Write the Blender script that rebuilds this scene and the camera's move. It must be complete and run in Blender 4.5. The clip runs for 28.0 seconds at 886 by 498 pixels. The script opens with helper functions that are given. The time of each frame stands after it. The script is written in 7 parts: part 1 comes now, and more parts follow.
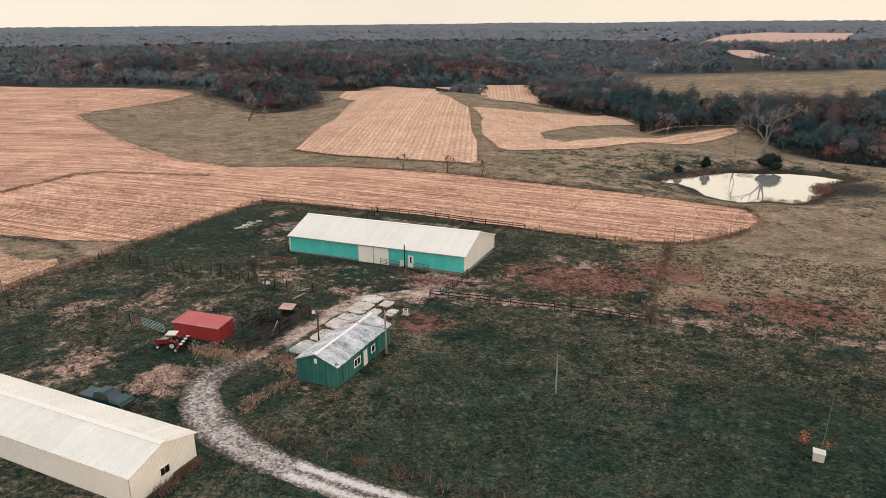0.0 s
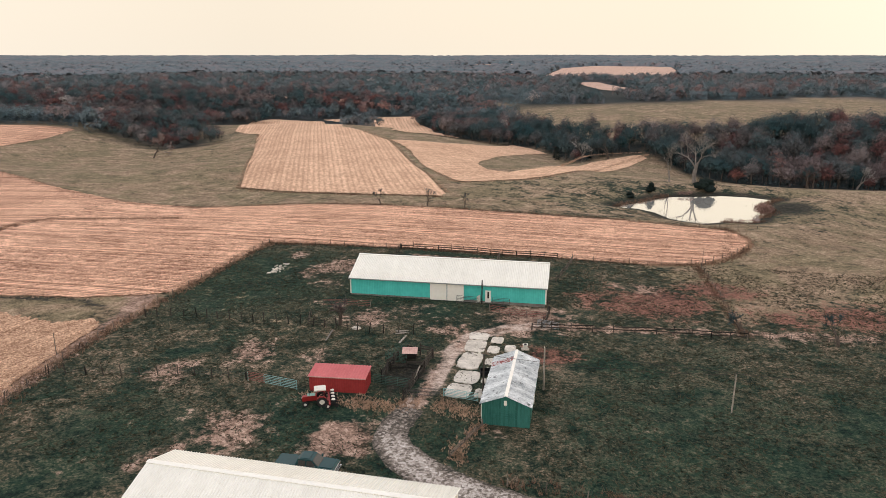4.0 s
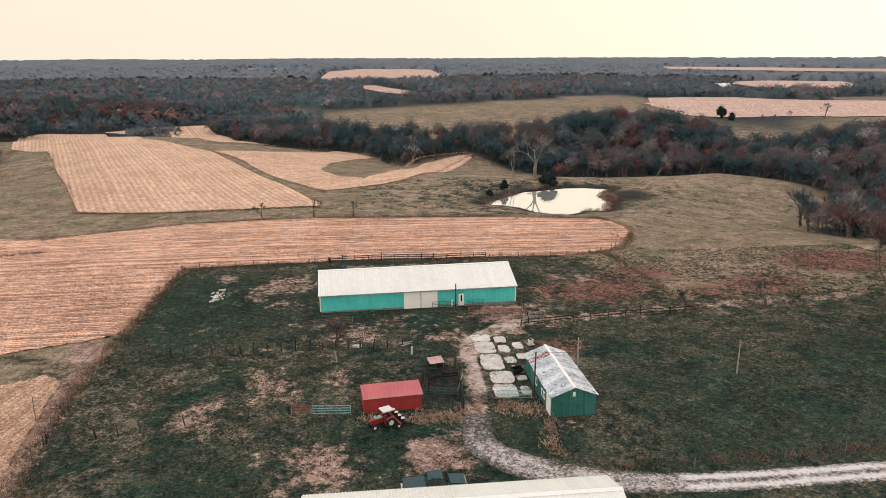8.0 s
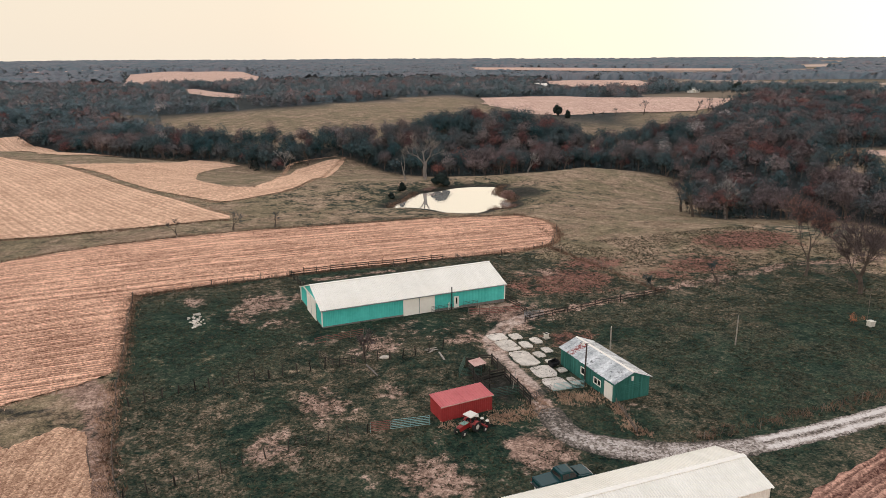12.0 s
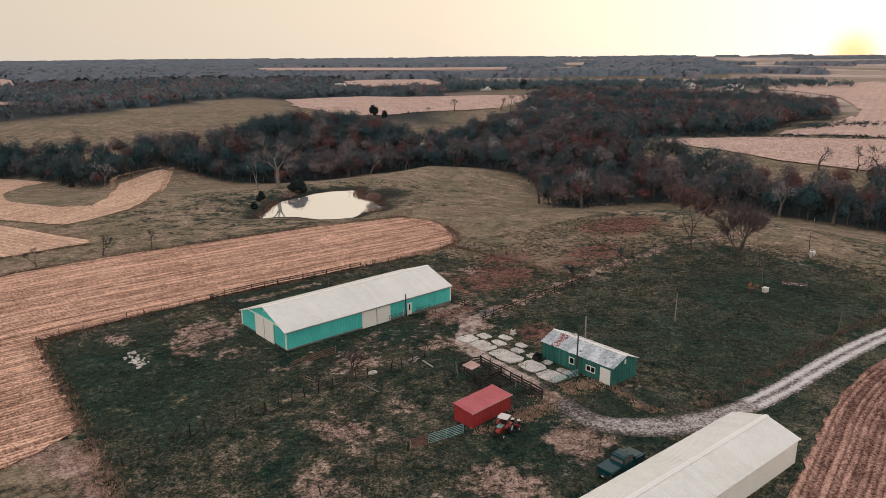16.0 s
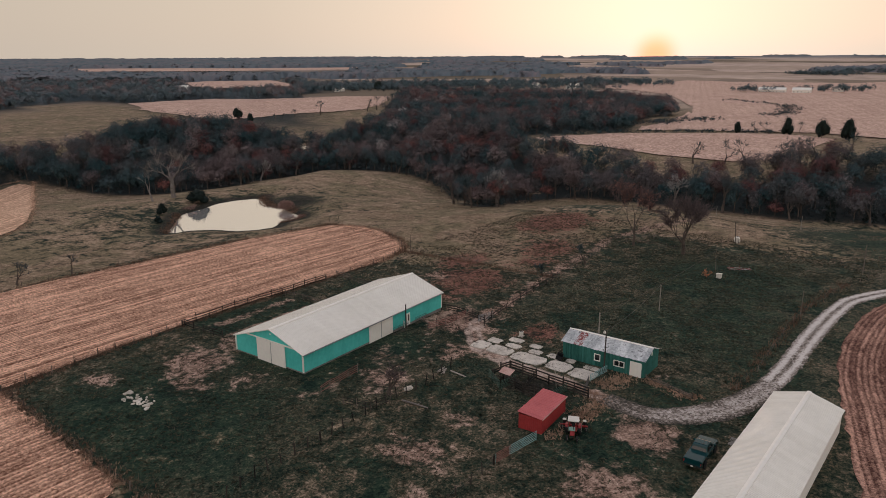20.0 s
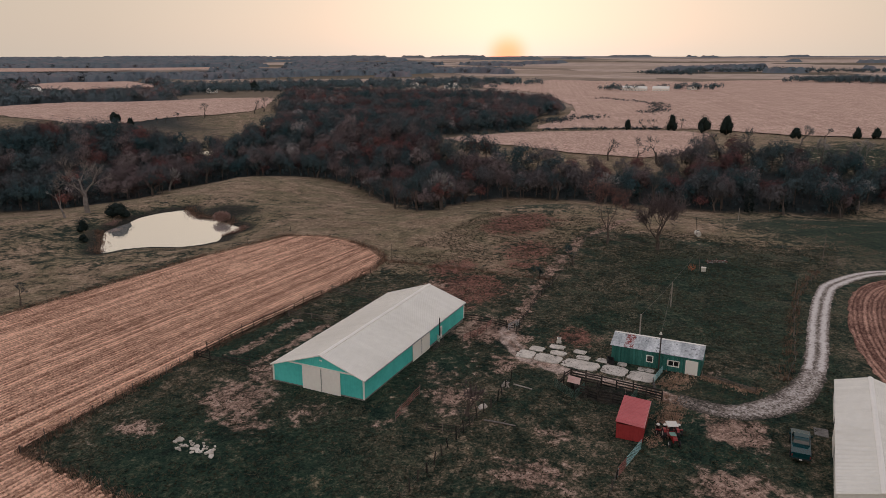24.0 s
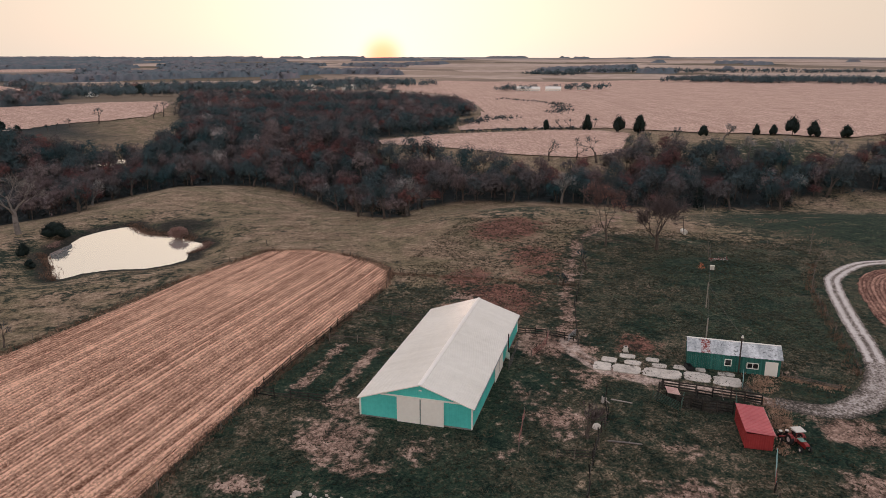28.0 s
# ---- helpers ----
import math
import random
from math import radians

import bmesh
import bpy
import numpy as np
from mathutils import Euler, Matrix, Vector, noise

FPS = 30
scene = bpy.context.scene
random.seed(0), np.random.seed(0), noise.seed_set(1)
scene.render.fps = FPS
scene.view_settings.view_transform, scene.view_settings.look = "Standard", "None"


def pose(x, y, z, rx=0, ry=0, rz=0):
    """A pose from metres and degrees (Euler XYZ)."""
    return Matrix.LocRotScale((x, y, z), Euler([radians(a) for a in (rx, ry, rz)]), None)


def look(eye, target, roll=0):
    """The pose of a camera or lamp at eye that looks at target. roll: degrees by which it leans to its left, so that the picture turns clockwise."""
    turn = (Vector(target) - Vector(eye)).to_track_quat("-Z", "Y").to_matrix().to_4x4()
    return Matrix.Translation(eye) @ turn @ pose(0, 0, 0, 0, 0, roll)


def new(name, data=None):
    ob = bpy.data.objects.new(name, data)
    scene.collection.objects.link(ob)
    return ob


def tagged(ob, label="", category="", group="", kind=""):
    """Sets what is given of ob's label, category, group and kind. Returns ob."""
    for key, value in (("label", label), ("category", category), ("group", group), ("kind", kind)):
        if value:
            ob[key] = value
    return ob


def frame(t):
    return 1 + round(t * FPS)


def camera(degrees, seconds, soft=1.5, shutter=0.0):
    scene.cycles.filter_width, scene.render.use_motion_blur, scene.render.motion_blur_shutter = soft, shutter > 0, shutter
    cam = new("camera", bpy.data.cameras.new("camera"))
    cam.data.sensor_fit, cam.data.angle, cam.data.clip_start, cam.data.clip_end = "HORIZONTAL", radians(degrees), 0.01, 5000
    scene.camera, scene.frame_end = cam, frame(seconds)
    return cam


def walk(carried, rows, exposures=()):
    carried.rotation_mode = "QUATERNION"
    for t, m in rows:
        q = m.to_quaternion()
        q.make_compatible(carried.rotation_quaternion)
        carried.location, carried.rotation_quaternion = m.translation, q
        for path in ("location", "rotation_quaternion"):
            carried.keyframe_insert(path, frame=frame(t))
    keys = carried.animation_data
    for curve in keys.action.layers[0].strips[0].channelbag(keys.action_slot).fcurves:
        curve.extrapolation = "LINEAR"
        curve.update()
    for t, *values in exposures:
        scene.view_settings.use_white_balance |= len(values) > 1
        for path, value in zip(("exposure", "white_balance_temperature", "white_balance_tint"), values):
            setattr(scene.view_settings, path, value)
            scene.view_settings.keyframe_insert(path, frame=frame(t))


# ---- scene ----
cam = camera(63.69, 28.0, soft=0.75)
# seconds, eye x, y, z, yaw, pitch, roll
ROWS = [
    (0, 2.21, -0.07, 41.77, 25.67, -17.63, 0.50),
    (0.5, -2.39, -2.30, 41.93, 24.23, -17.35, 0.41),
    (1, -7.03, -4.33, 42.09, 22.75, -17.05, 0.32),
    (1.5, -11.67, -6.21, 42.24, 21.28, -16.77, 0.25),
    (2, -16.35, -7.91, 42.42, 19.72, -16.47, 0.18),
    (2.5, -21.00, -9.40, 42.57, 18.15, -16.15, 0.13),
    (3, -25.67, -10.75, 42.74, 16.57, -15.84, 0.08),
    (3.5, -30.28, -11.93, 42.87, 14.98, -15.54, 0.01),
    (5.5, -47.98, -15.50, 43.39, 6.74, -15.15, 0.06),
    (6, -52.31, -16.06, 43.55, 4.15, -15.15, 0.09),
    (6.5, -56.57, -16.44, 43.73, 1.59, -15.13, 0.14),
    (7, -60.79, -16.66, 43.87, -0.97, -15.10, 0.21),
    (7.5, -65.03, -16.71, 44.02, -3.52, -15.10, 0.24),
    (8, -69.23, -16.60, 44.20, -5.73, -15.12, 0.23),
    (8.5, -73.38, -16.30, 44.33, -7.39, -15.11, 0.23),
    (9, -77.40, -15.83, 44.48, -8.90, -15.11, 0.20),
    (9.5, -81.31, -15.34, 44.61, -10.47, -15.09, 0.20),
    (10, -85.11, -14.67, 44.74, -12.30, -15.10, 0.21),
    (10.5, -88.88, -13.89, 44.86, -14.35, -15.10, 0.22),
    (11, -92.53, -12.90, 44.98, -16.43, -15.10, 0.26),
    (11.5, -96.10, -11.81, 45.13, -18.57, -15.11, 0.27),
    (12, -99.58, -10.62, 45.23, -20.73, -15.10, 0.30),
    (12.5, -102.98, -9.28, 45.37, -22.93, -15.12, 0.34),
    (14.5, -115.40, -2.46, 45.93, -32.04, -15.21, 0.45),
    (15, -118.29, -0.49, 46.04, -34.19, -15.21, 0.46),
    (15.5, -121.05, 1.56, 46.21, -36.11, -15.24, 0.42),
    (16, -123.72, 3.71, 46.32, -37.98, -15.24, 0.47),
    (16.5, -126.27, 5.93, 46.44, -39.72, -15.26, 0.44),
    (17, -128.72, 8.25, 46.53, -41.45, -15.27, 0.42),
    (17.5, -131.07, 10.66, 46.63, -43.19, -15.28, 0.40),
    (18, -133.38, 13.21, 46.77, -44.94, -15.29, 0.37),
    (18.5, -135.56, 15.85, 46.87, -46.66, -15.31, 0.34),
    (19, -137.65, 18.55, 46.94, -48.23, -15.30, 0.37),
    (19.5, -139.65, 21.38, 47.02, -49.67, -15.31, 0.33),
    (20, -141.51, 24.26, 47.07, -50.96, -15.31, 0.32),
    (20.5, -143.28, 27.27, 47.16, -52.33, -15.34, 0.30),
    (21, -144.93, 30.29, 47.23, -53.78, -15.33, 0.28),
    (21.5, -146.49, 33.39, 47.30, -55.26, -15.34, 0.23),
    (23.5, -152.01, 46.70, 47.64, -60.73, -15.37, 0.14),
    (24, -153.08, 50.16, 47.68, -62.01, -15.38, 0.13),
    (24.5, -154.07, 53.68, 47.73, -63.33, -15.39, 0.11),
    (25, -154.98, 57.29, 47.81, -64.64, -15.40, 0.08),
    (25.5, -155.82, 60.90, 47.84, -65.90, -15.38, 0.08),
    (26, -156.53, 64.56, 47.90, -67.11, -15.38, 0.08),
    (26.5, -157.18, 68.32, 47.95, -68.25, -15.37, 0.04),
    (27, -157.71, 72.06, 47.98, -69.37, -15.36, 0.06),
    (27.5, -158.16, 75.81, 48.03, -70.48, -15.33, 0.05),
    (28, -158.48, 79.57, 48.07, -71.63, -15.33, 0.05),
]
walk(cam, [(t, pose(x, y, z, 90 + pitch, roll, yaw)) for t, x, y, z, yaw, pitch, roll in ROWS],
     exposures=[(0.0, 0.22, 6900, 17), (8.0, 0.30, 6900, 17), (12.5, 0.12, 6900, 18), (15.0, -0.12, 6850, 19), (17.0, -0.36, 6850, 20), (20.0, -0.70, 6800, 22), (24.0, -0.76, 6800, 23), (28.0, -0.42, 6800, 24)])

# ---------------------------------------------------------------- sky and sun
SUN_YAW = radians(67.0)                      # from north towards east
SUN_DIR = Vector((math.sin(SUN_YAW), math.cos(SUN_YAW), math.tan(radians(0.5)))).normalized()


def make_world():
    world = bpy.data.worlds.new("evening_sky")
    scene.world = world
    world.use_nodes = True
    nt = world.node_tree
    nt.nodes.clear()
    N, L = nt.nodes.new, nt.links.new
    out, add = N("ShaderNodeOutputWorld"), N("ShaderNodeAddShader")
    sky, b1, b2 = N("ShaderNodeTexSky"), N("ShaderNodeBackground"), N("ShaderNodeBackground")
    sky.sky_type, sky.sun_disc = "NISHITA", False
    sky.sun_elevation, sky.sun_rotation = radians(2.0), SUN_YAW
    sky.air_density, sky.dust_density = 1.0, 2.0
    b1.inputs[1].default_value = 0.02
    L(sky.outputs[0], b1.inputs[0])
    # thin haze: cream all round, brighter towards the setting sun, with a small glow where it stands
    tc, dot, acos, mr = N("ShaderNodeTexCoord"), N("ShaderNodeVectorMath"), N("ShaderNodeMath"), N("ShaderNodeMapRange")
    dot.operation, acos.operation = "DOT_PRODUCT", "ARCCOSINE"
    dot.inputs[1].default_value = Vector((math.sin(SUN_YAW), math.cos(SUN_YAW), math.tan(radians(-0.25)))).normalized()
    L(tc.outputs["Generated"], dot.inputs[0])
    L(dot.outputs["Value"], acos.inputs[0])
    L(acos.outputs[0], mr.inputs[0])
    mr.inputs[1].default_value, mr.inputs[2].default_value = 0.0, math.pi
    ramp = N("ShaderNodeValToRGB")
    L(mr.outputs[0], ramp.inputs[0])
    e = ramp.color_ramp.elements
    e[0].position, e[0].color = 0.0, (1.58, 1.50, 1.26, 1)
    e[1].position, e[1].color = 1.0, (1.85, 1.80, 1.62, 1)
    for p, c in ((15 / 180, (1.24, 1.165, 0.94, 1)), (30 / 180, (1.00, 0.935, 0.75, 1)), (45 / 180, (0.89, 0.835, 0.675, 1)), (60 / 180, (0.80, 0.755, 0.62, 1)), (95 / 180, (0.745, 0.71, 0.595, 1)), (125 / 180, (0.80, 0.77, 0.66, 1)), (150 / 180, (1.30, 1.26, 1.12, 1))):
        el = e.new(p)
        el.color = c
    glow, warm = N("ShaderNodeMapRange"), N("ShaderNodeMix")
    glow.interpolation_type = "SMOOTHERSTEP"
    L(acos.outputs[0], glow.inputs[0])
    glow.inputs[1].default_value, glow.inputs[2].default_value = radians(2.4), radians(0.1)
    warm.data_type = "RGBA"
    L(glow.outputs[0], warm.inputs[0])
    L(ramp.outputs[0], warm.inputs[6])
    warm.inputs[7].default_value = (2.5, 0.98, 0.55, 1)
    # overhead, above the haze, the sky is clearer and bluer
    sep, up, blend = N("ShaderNodeSeparateXYZ"), N("ShaderNodeMapRange"), N("ShaderNodeMix")
    L(tc.outputs["Generated"], sep.inputs[0])
    L(sep.outputs["Z"], up.inputs[0])
    up.inputs[1].default_value, up.inputs[2].default_value = 0.22, 0.75
    blend.data_type = "RGBA"
    L(up.outputs[0], blend.inputs[0])
    L(warm.outputs[2], blend.inputs[6])
    blend.inputs[7].default_value = (0.80, 0.87, 0.97, 1)
    L(blend.outputs[2], b2.inputs[0])
    b2.inputs[1].default_value = 1.0
    L(b1.outputs[0], add.inputs[0])
    L(b2.outputs[0], add.inputs[1])
    L(add.outputs[0], out.inputs[0])


make_world()
sun = bpy.data.lights.new("sun", "SUN")
sun.energy, sun.angle, sun.color = 1.0, radians(2.0), (1.0, 0.72, 0.5)
new("sun", sun).matrix_world = look((0, 0, 400), Vector((0, 0, 400)) - SUN_DIR * 10)

# ---------------------------------------------------------------- materials


def ramp_node(nt, stops, source):
    r = nt.nodes.new("ShaderNodeValToRGB")
    e = r.color_ramp.elements
    while len(e) < len(stops):
        e.new(0.5)
    for el, (p, c) in zip(e, stops):
        el.position, el.color = p, (*c, 1)
    nt.links.new(source, r.inputs[0])
    return r.outputs[0]


def noise_node(nt, scale, detail=4.0, rough=0.6, vec=None, dist=0.0):
    n = nt.nodes.new("ShaderNodeTexNoise")
    n.inputs["Scale"].default_value, n.inputs["Detail"].default_value = scale, detail
    n.inputs["Roughness"].default_value, n.inputs["Distortion"].default_value = rough, dist
    if vec is not None:
        nt.links.new(vec, n.inputs["Vector"])
    return n.outputs["Fac"]


def mix_node(nt, fac, a, b, mode="MIX"):
    m = nt.nodes.new("ShaderNodeMix")
    m.data_type, m.blend_type = "RGBA", mode
    for sock, v in ((m.inputs[0], fac), (m.inputs[6], a), (m.inputs[7], b)):
        if isinstance(v, (int, float)):
            sock.default_value = v
        elif isinstance(v, tuple):
            sock.default_value = (*v, 1)
        else:
            nt.links.new(v, sock)
    return m.outputs[2]


def math_node(nt, op, a, b=0.0, clamp=False):
    m = nt.nodes.new("ShaderNodeMath")
    m.operation, m.use_clamp = op, clamp
    for sock, v in ((m.inputs[0], a), (m.inputs[1], b)):
        if isinstance(v, (int, float)):
            sock.default_value = v
        else:
            nt.links.new(v, sock)
    return m.outputs[0]


def range_node(nt, v, a, b, c=0.0, d=1.0):
    m = nt.nodes.new("ShaderNodeMapRange")
    m.interpolation_type = "SMOOTHSTEP"
    nt.links.new(v, m.inputs[0])
    for i, q in enumerate((a, b, c, d)):
        m.inputs[1 + i].default_value = q
    return m.outputs[0]


def position(nt, scale=(1, 1, 1), rot=0.0):
    g, m = nt.nodes.new("ShaderNodeNewGeometry"), nt.nodes.new("ShaderNodeMapping")
    m.inputs["Scale"].default_value, m.inputs["Rotation"].default_value = scale, (0, 0, rot)
    nt.links.new(g.outputs["Position"], m.inputs[0])
    return m.outputs[0]


def attr(nt, name):
    a = nt.nodes.new("ShaderNodeAttribute")
    a.attribute_name = name
    return a.outputs["Fac"]


def material(name, rough=0.9, metal=0.0, spec=0.3):
    m = bpy.data.materials.new(name)
    m.use_nodes = True
    nt = m.node_tree
    p = nt.nodes["Principled BSDF"]
    p.inputs["Roughness"].default_value, p.inputs["Metallic"].default_value = rough, metal
    p.inputs["Specular IOR Level"].default_value = spec
    return m, nt, p


def bump(nt, p, height, strength=0.5, distance=0.1):
    b = nt.nodes.new("ShaderNodeBump")
    b.inputs["Strength"].default_value, b.inputs["Distance"].default_value = strength, distance
    nt.links.new(height, b.inputs["Height"])
    nt.links.new(b.outputs[0], p.inputs["Normal"])


def surface(name, dark, light, big=0.3, small=4.0, rough=0.85, metal=0.0, spec=0.3, relief=0.3, dist=0.03, rnd=0.0, stain=None, stain_at=(0.58, 0.75), stretch=(1, 1, 1)):
    """A worn surface: colour between dark and light at two scales, a stain, relief, and some change from piece to piece."""
    m, nt, p = material(name, rough, metal, spec)
    vec = position(nt, stretch)
    a, b = noise_node(nt, big, 3, 0.6, vec), noise_node(nt, small, 4, 0.65, vec)
    f = math_node(nt, "ADD", math_node(nt, "MULTIPLY", a, 0.55), math_node(nt, "MULTIPLY", b, 0.45))
    if rnd:
        o = nt.nodes.new("ShaderNodeObjectInfo")
        f = math_node(nt, "ADD", f, math_node(nt, "MULTIPLY", math_node(nt, "SUBTRACT", o.outputs["Random"], 0.5), rnd))
    c = ramp_node(nt, [(0.32, dark), (0.66, light)], f)
    if stain:
        s = range_node(nt, noise_node(nt, big * 2.3, 5, 0.7, vec, 0.6), *stain_at)
        c = mix_node(nt, s, c, stain)
    nt.links.new(c, p.inputs["Base Color"])
    if relief:
        bump(nt, p, b, relief, dist)
    return m


def plain(name, color, rough=0.5, metal=0.0, spec=0.5):
    m, nt, p = material(name, rough, metal, spec)
    f = noise_node(nt, 3.0, 3, 0.6, position(nt))
    nt.links.new(mix_node(nt, range_node(nt, f, 0.3, 0.7, 0.0, 0.35), color, tuple(0.6 * c for c in color)), p.inputs["Base Color"])
    return m


def grain_node(nt, scale, vec):
    """A random number for each small clod or tuft."""
    c = nt.nodes.new("ShaderNodeTexVoronoi")
    c.inputs["Scale"].default_value = scale
    nt.links.new(vec, c.inputs["Vector"])
    sep = nt.nodes.new("ShaderNodeSeparateColor")
    nt.links.new(c.outputs["Color"], sep.inputs[0])
    return sep.outputs[0]


def ground_material():
    m, nt, p = material("pasture", 0.95, spec=0.15)
    v = position(nt)
    big, mid, small = noise_node(nt, 0.035, 4, 0.6, v, 0.4), noise_node(nt, 0.22, 4, 0.6, v, 0.5), noise_node(nt, 0.85, 4, 0.65, v)
    fine = noise_node(nt, 4.2, 3, 0.65, v)
    cell = grain_node(nt, 3.6, v)
    clump = nt.nodes.new("ShaderNodeTexVoronoi")
    clump.inputs["Scale"].default_value = 0.9
    nt.links.new(v, clump.inputs["Vector"])
    f = math_node(nt, "ADD", math_node(nt, "MULTIPLY", mid, 0.30), math_node(nt, "MULTIPLY", small, 0.34))
    f = math_node(nt, "ADD", f, math_node(nt, "MULTIPLY", fine, 0.26))
    f = math_node(nt, "ADD", f, math_node(nt, "MULTIPLY", cell, 0.10))
    green = ramp_node(nt, [(0.40, (0.006, 0.014, 0.010)), (0.465, (0.026, 0.040, 0.025)), (0.53, (0.090, 0.078, 0.050)), (0.62, (0.30, 0.215, 0.155))], f)
    lush = ramp_node(nt, [(0.40, (0.003, 0.011, 0.008)), (0.47, (0.010, 0.030, 0.020)), (0.55, (0.032, 0.054, 0.032)), (0.65, (0.15, 0.130, 0.088))], f)
    dry = mix_node(nt, range_node(nt, noise_node(nt, 0.06, 5, 0.65, v, 1.0), 0.40, 0.62), ramp_node(nt, [(0.35, (0.026, 0.030, 0.020)), (0.46, (0.132, 0.106, 0.063)), (0.55, (0.245, 0.19, 0.116)), (0.67, (0.46, 0.35, 0.235))], f), ramp_node(nt, [(0.35, (0.050, 0.036, 0.027)), (0.46, (0.20, 0.138, 0.092)), (0.55, (0.36, 0.255, 0.172)), (0.67, (0.60, 0.45, 0.33))], f))
    red = ramp_node(nt, [(0.37, (0.034, 0.020, 0.017)), (0.47, (0.13, 0.062, 0.046)), (0.56, (0.27, 0.125, 0.090)), (0.67, (0.46, 0.27, 0.20))], f)
    dirt = ramp_node(nt, [(0.38, (0.040, 0.030, 0.024)), (0.46, (0.17, 0.108, 0.080)), (0.54, (0.36, 0.235, 0.178)), (0.64, (0.62, 0.45, 0.355))], f)
    mud = ramp_node(nt, [(0.36, (0.006, 0.008, 0.007)), (0.52, (0.028, 0.028, 0.022)), (0.66, (0.11, 0.09, 0.068))], f)
    wob = math_node(nt, "MULTIPLY", math_node(nt, "SUBTRACT", math_node(nt, "ADD", math_node(nt, "ADD", mid, math_node(nt, "MULTIPLY", small, 0.9)), math_node(nt, "MULTIPLY", big, 0.5)), 1.2), 1.15)

    def zone(name):
        return range_node(nt, math_node(nt, "ADD", attr(nt, name), wob), 0.35, 0.65)
    patch = noise_node(nt, 0.11, 5, 0.62, v, 0.8)
    c = mix_node(nt, range_node(nt, patch, 0.36, 0.52), lush, green)
    c = mix_node(nt, zone("lush"), c, lush)
    c = mix_node(nt, zone("dry"), c, dry)
    c = mix_node(nt, zone("red"), c, red)
    c = mix_node(nt, zone("dirt"), c, dirt)
    c = mix_node(nt, zone("mud"), c, mud)
    c = mix_node(nt, range_node(nt, math_node(nt, "ADD", attr(nt, "track"), math_node(nt, "MULTIPLY", wob, 0.55)), 0.25, 0.75), c, ramp_node(nt, [(0.36, (0.13, 0.098, 0.078)), (0.48, (0.40, 0.30, 0.245)), (0.62, (0.70, 0.56, 0.47))], f))
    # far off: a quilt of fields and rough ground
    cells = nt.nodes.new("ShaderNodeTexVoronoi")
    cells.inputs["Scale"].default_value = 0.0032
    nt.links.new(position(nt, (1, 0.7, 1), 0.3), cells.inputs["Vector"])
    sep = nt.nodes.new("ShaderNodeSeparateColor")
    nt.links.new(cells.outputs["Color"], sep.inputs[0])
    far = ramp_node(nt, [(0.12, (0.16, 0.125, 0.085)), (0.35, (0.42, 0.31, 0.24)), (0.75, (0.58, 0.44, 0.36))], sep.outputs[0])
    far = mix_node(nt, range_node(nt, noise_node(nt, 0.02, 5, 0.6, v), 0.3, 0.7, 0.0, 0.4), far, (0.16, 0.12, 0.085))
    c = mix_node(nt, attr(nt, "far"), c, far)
    # towards the horizon the ground turns grey-blue, distance haze mixed into its colour
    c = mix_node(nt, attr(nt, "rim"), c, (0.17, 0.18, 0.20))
    # leaf litter under the trees, its colour darkened to blue-grey for their shade
    shaded_litter = ramp_node(nt, [(0.36, (0.010, 0.014, 0.014)), (0.54, (0.030, 0.038, 0.038)), (0.66, (0.075, 0.072, 0.065))], f)
    c = mix_node(nt, attr(nt, "shaded_litter"), c, shaded_litter)
    nt.links.new(c, p.inputs["Base Color"])
    h = math_node(nt, "ADD", small, math_node(nt, "MULTIPLY", clump.outputs["Distance"], 0.6))
    bump(nt, p, h, 0.9, 0.25)
    return m


def stubble_material(name, dark, light, rows=0.0, angle=0.0, ridge=0.17, grain=2.4):
    m, nt, p = material(name, 0.95, spec=0.1)
    v = position(nt)
    big, mid = noise_node(nt, 0.05, 4, 0.6, v, 0.6), noise_node(nt, 0.5, 4, 0.65, v)
    turned = nt.nodes.new("ShaderNodeMapping")
    turned.inputs["Scale"].default_value = (0.10, 1.1, 1)
    nt.links.new(position(nt, (1, 1, 1), -angle), turned.inputs[0])
    vs = turned.outputs[0]
    streak = noise_node(nt, 1.0, 3, 0.6, vs)
    fine, cell = noise_node(nt, grain, 2, 0.65, v), grain_node(nt, grain * 1.15, v)
    f = math_node(nt, "ADD", math_node(nt, "MULTIPLY", big, 0.22), math_node(nt, "MULTIPLY", mid, 0.16))
    f = math_node(nt, "ADD", f, math_node(nt, "MULTIPLY", streak, 0.16))
    f = math_node(nt, "ADD", f, math_node(nt, "MULTIPLY", fine, 0.28))
    f = math_node(nt, "ADD", f, math_node(nt, "MULTIPLY", cell, 0.18))
    if rows:
        vr = nt.nodes.new("ShaderNodeSeparateXYZ")
        nt.links.new(position(nt, (1, 1, 1), -angle), vr.inputs[0])
        w = math_node(nt, "SINE", math_node(nt, "MULTIPLY", math_node(nt, "ADD", vr.outputs[1], math_node(nt, "MULTIPLY", mid, 1.2)), 6.2832 / rows))
        f = math_node(nt, "ADD", f, math_node(nt, "MULTIPLY", w, 0.03))
    f = math_node(nt, "ADD", f, math_node(nt, "MULTIPLY", math_node(nt, "SUBTRACT", attr(nt, "straw"), 0.5), ridge))
    c = ramp_node(nt, [(0.34, dark), (0.5, tuple(0.62 * a + 0.38 * b for a, b in zip(dark, light))), (0.66, light)], f)
    nt.links.new(c, p.inputs["Base Color"])
    bump(nt, p, math_node(nt, "ADD", mid, fine), 0.8, 0.12)
    return m


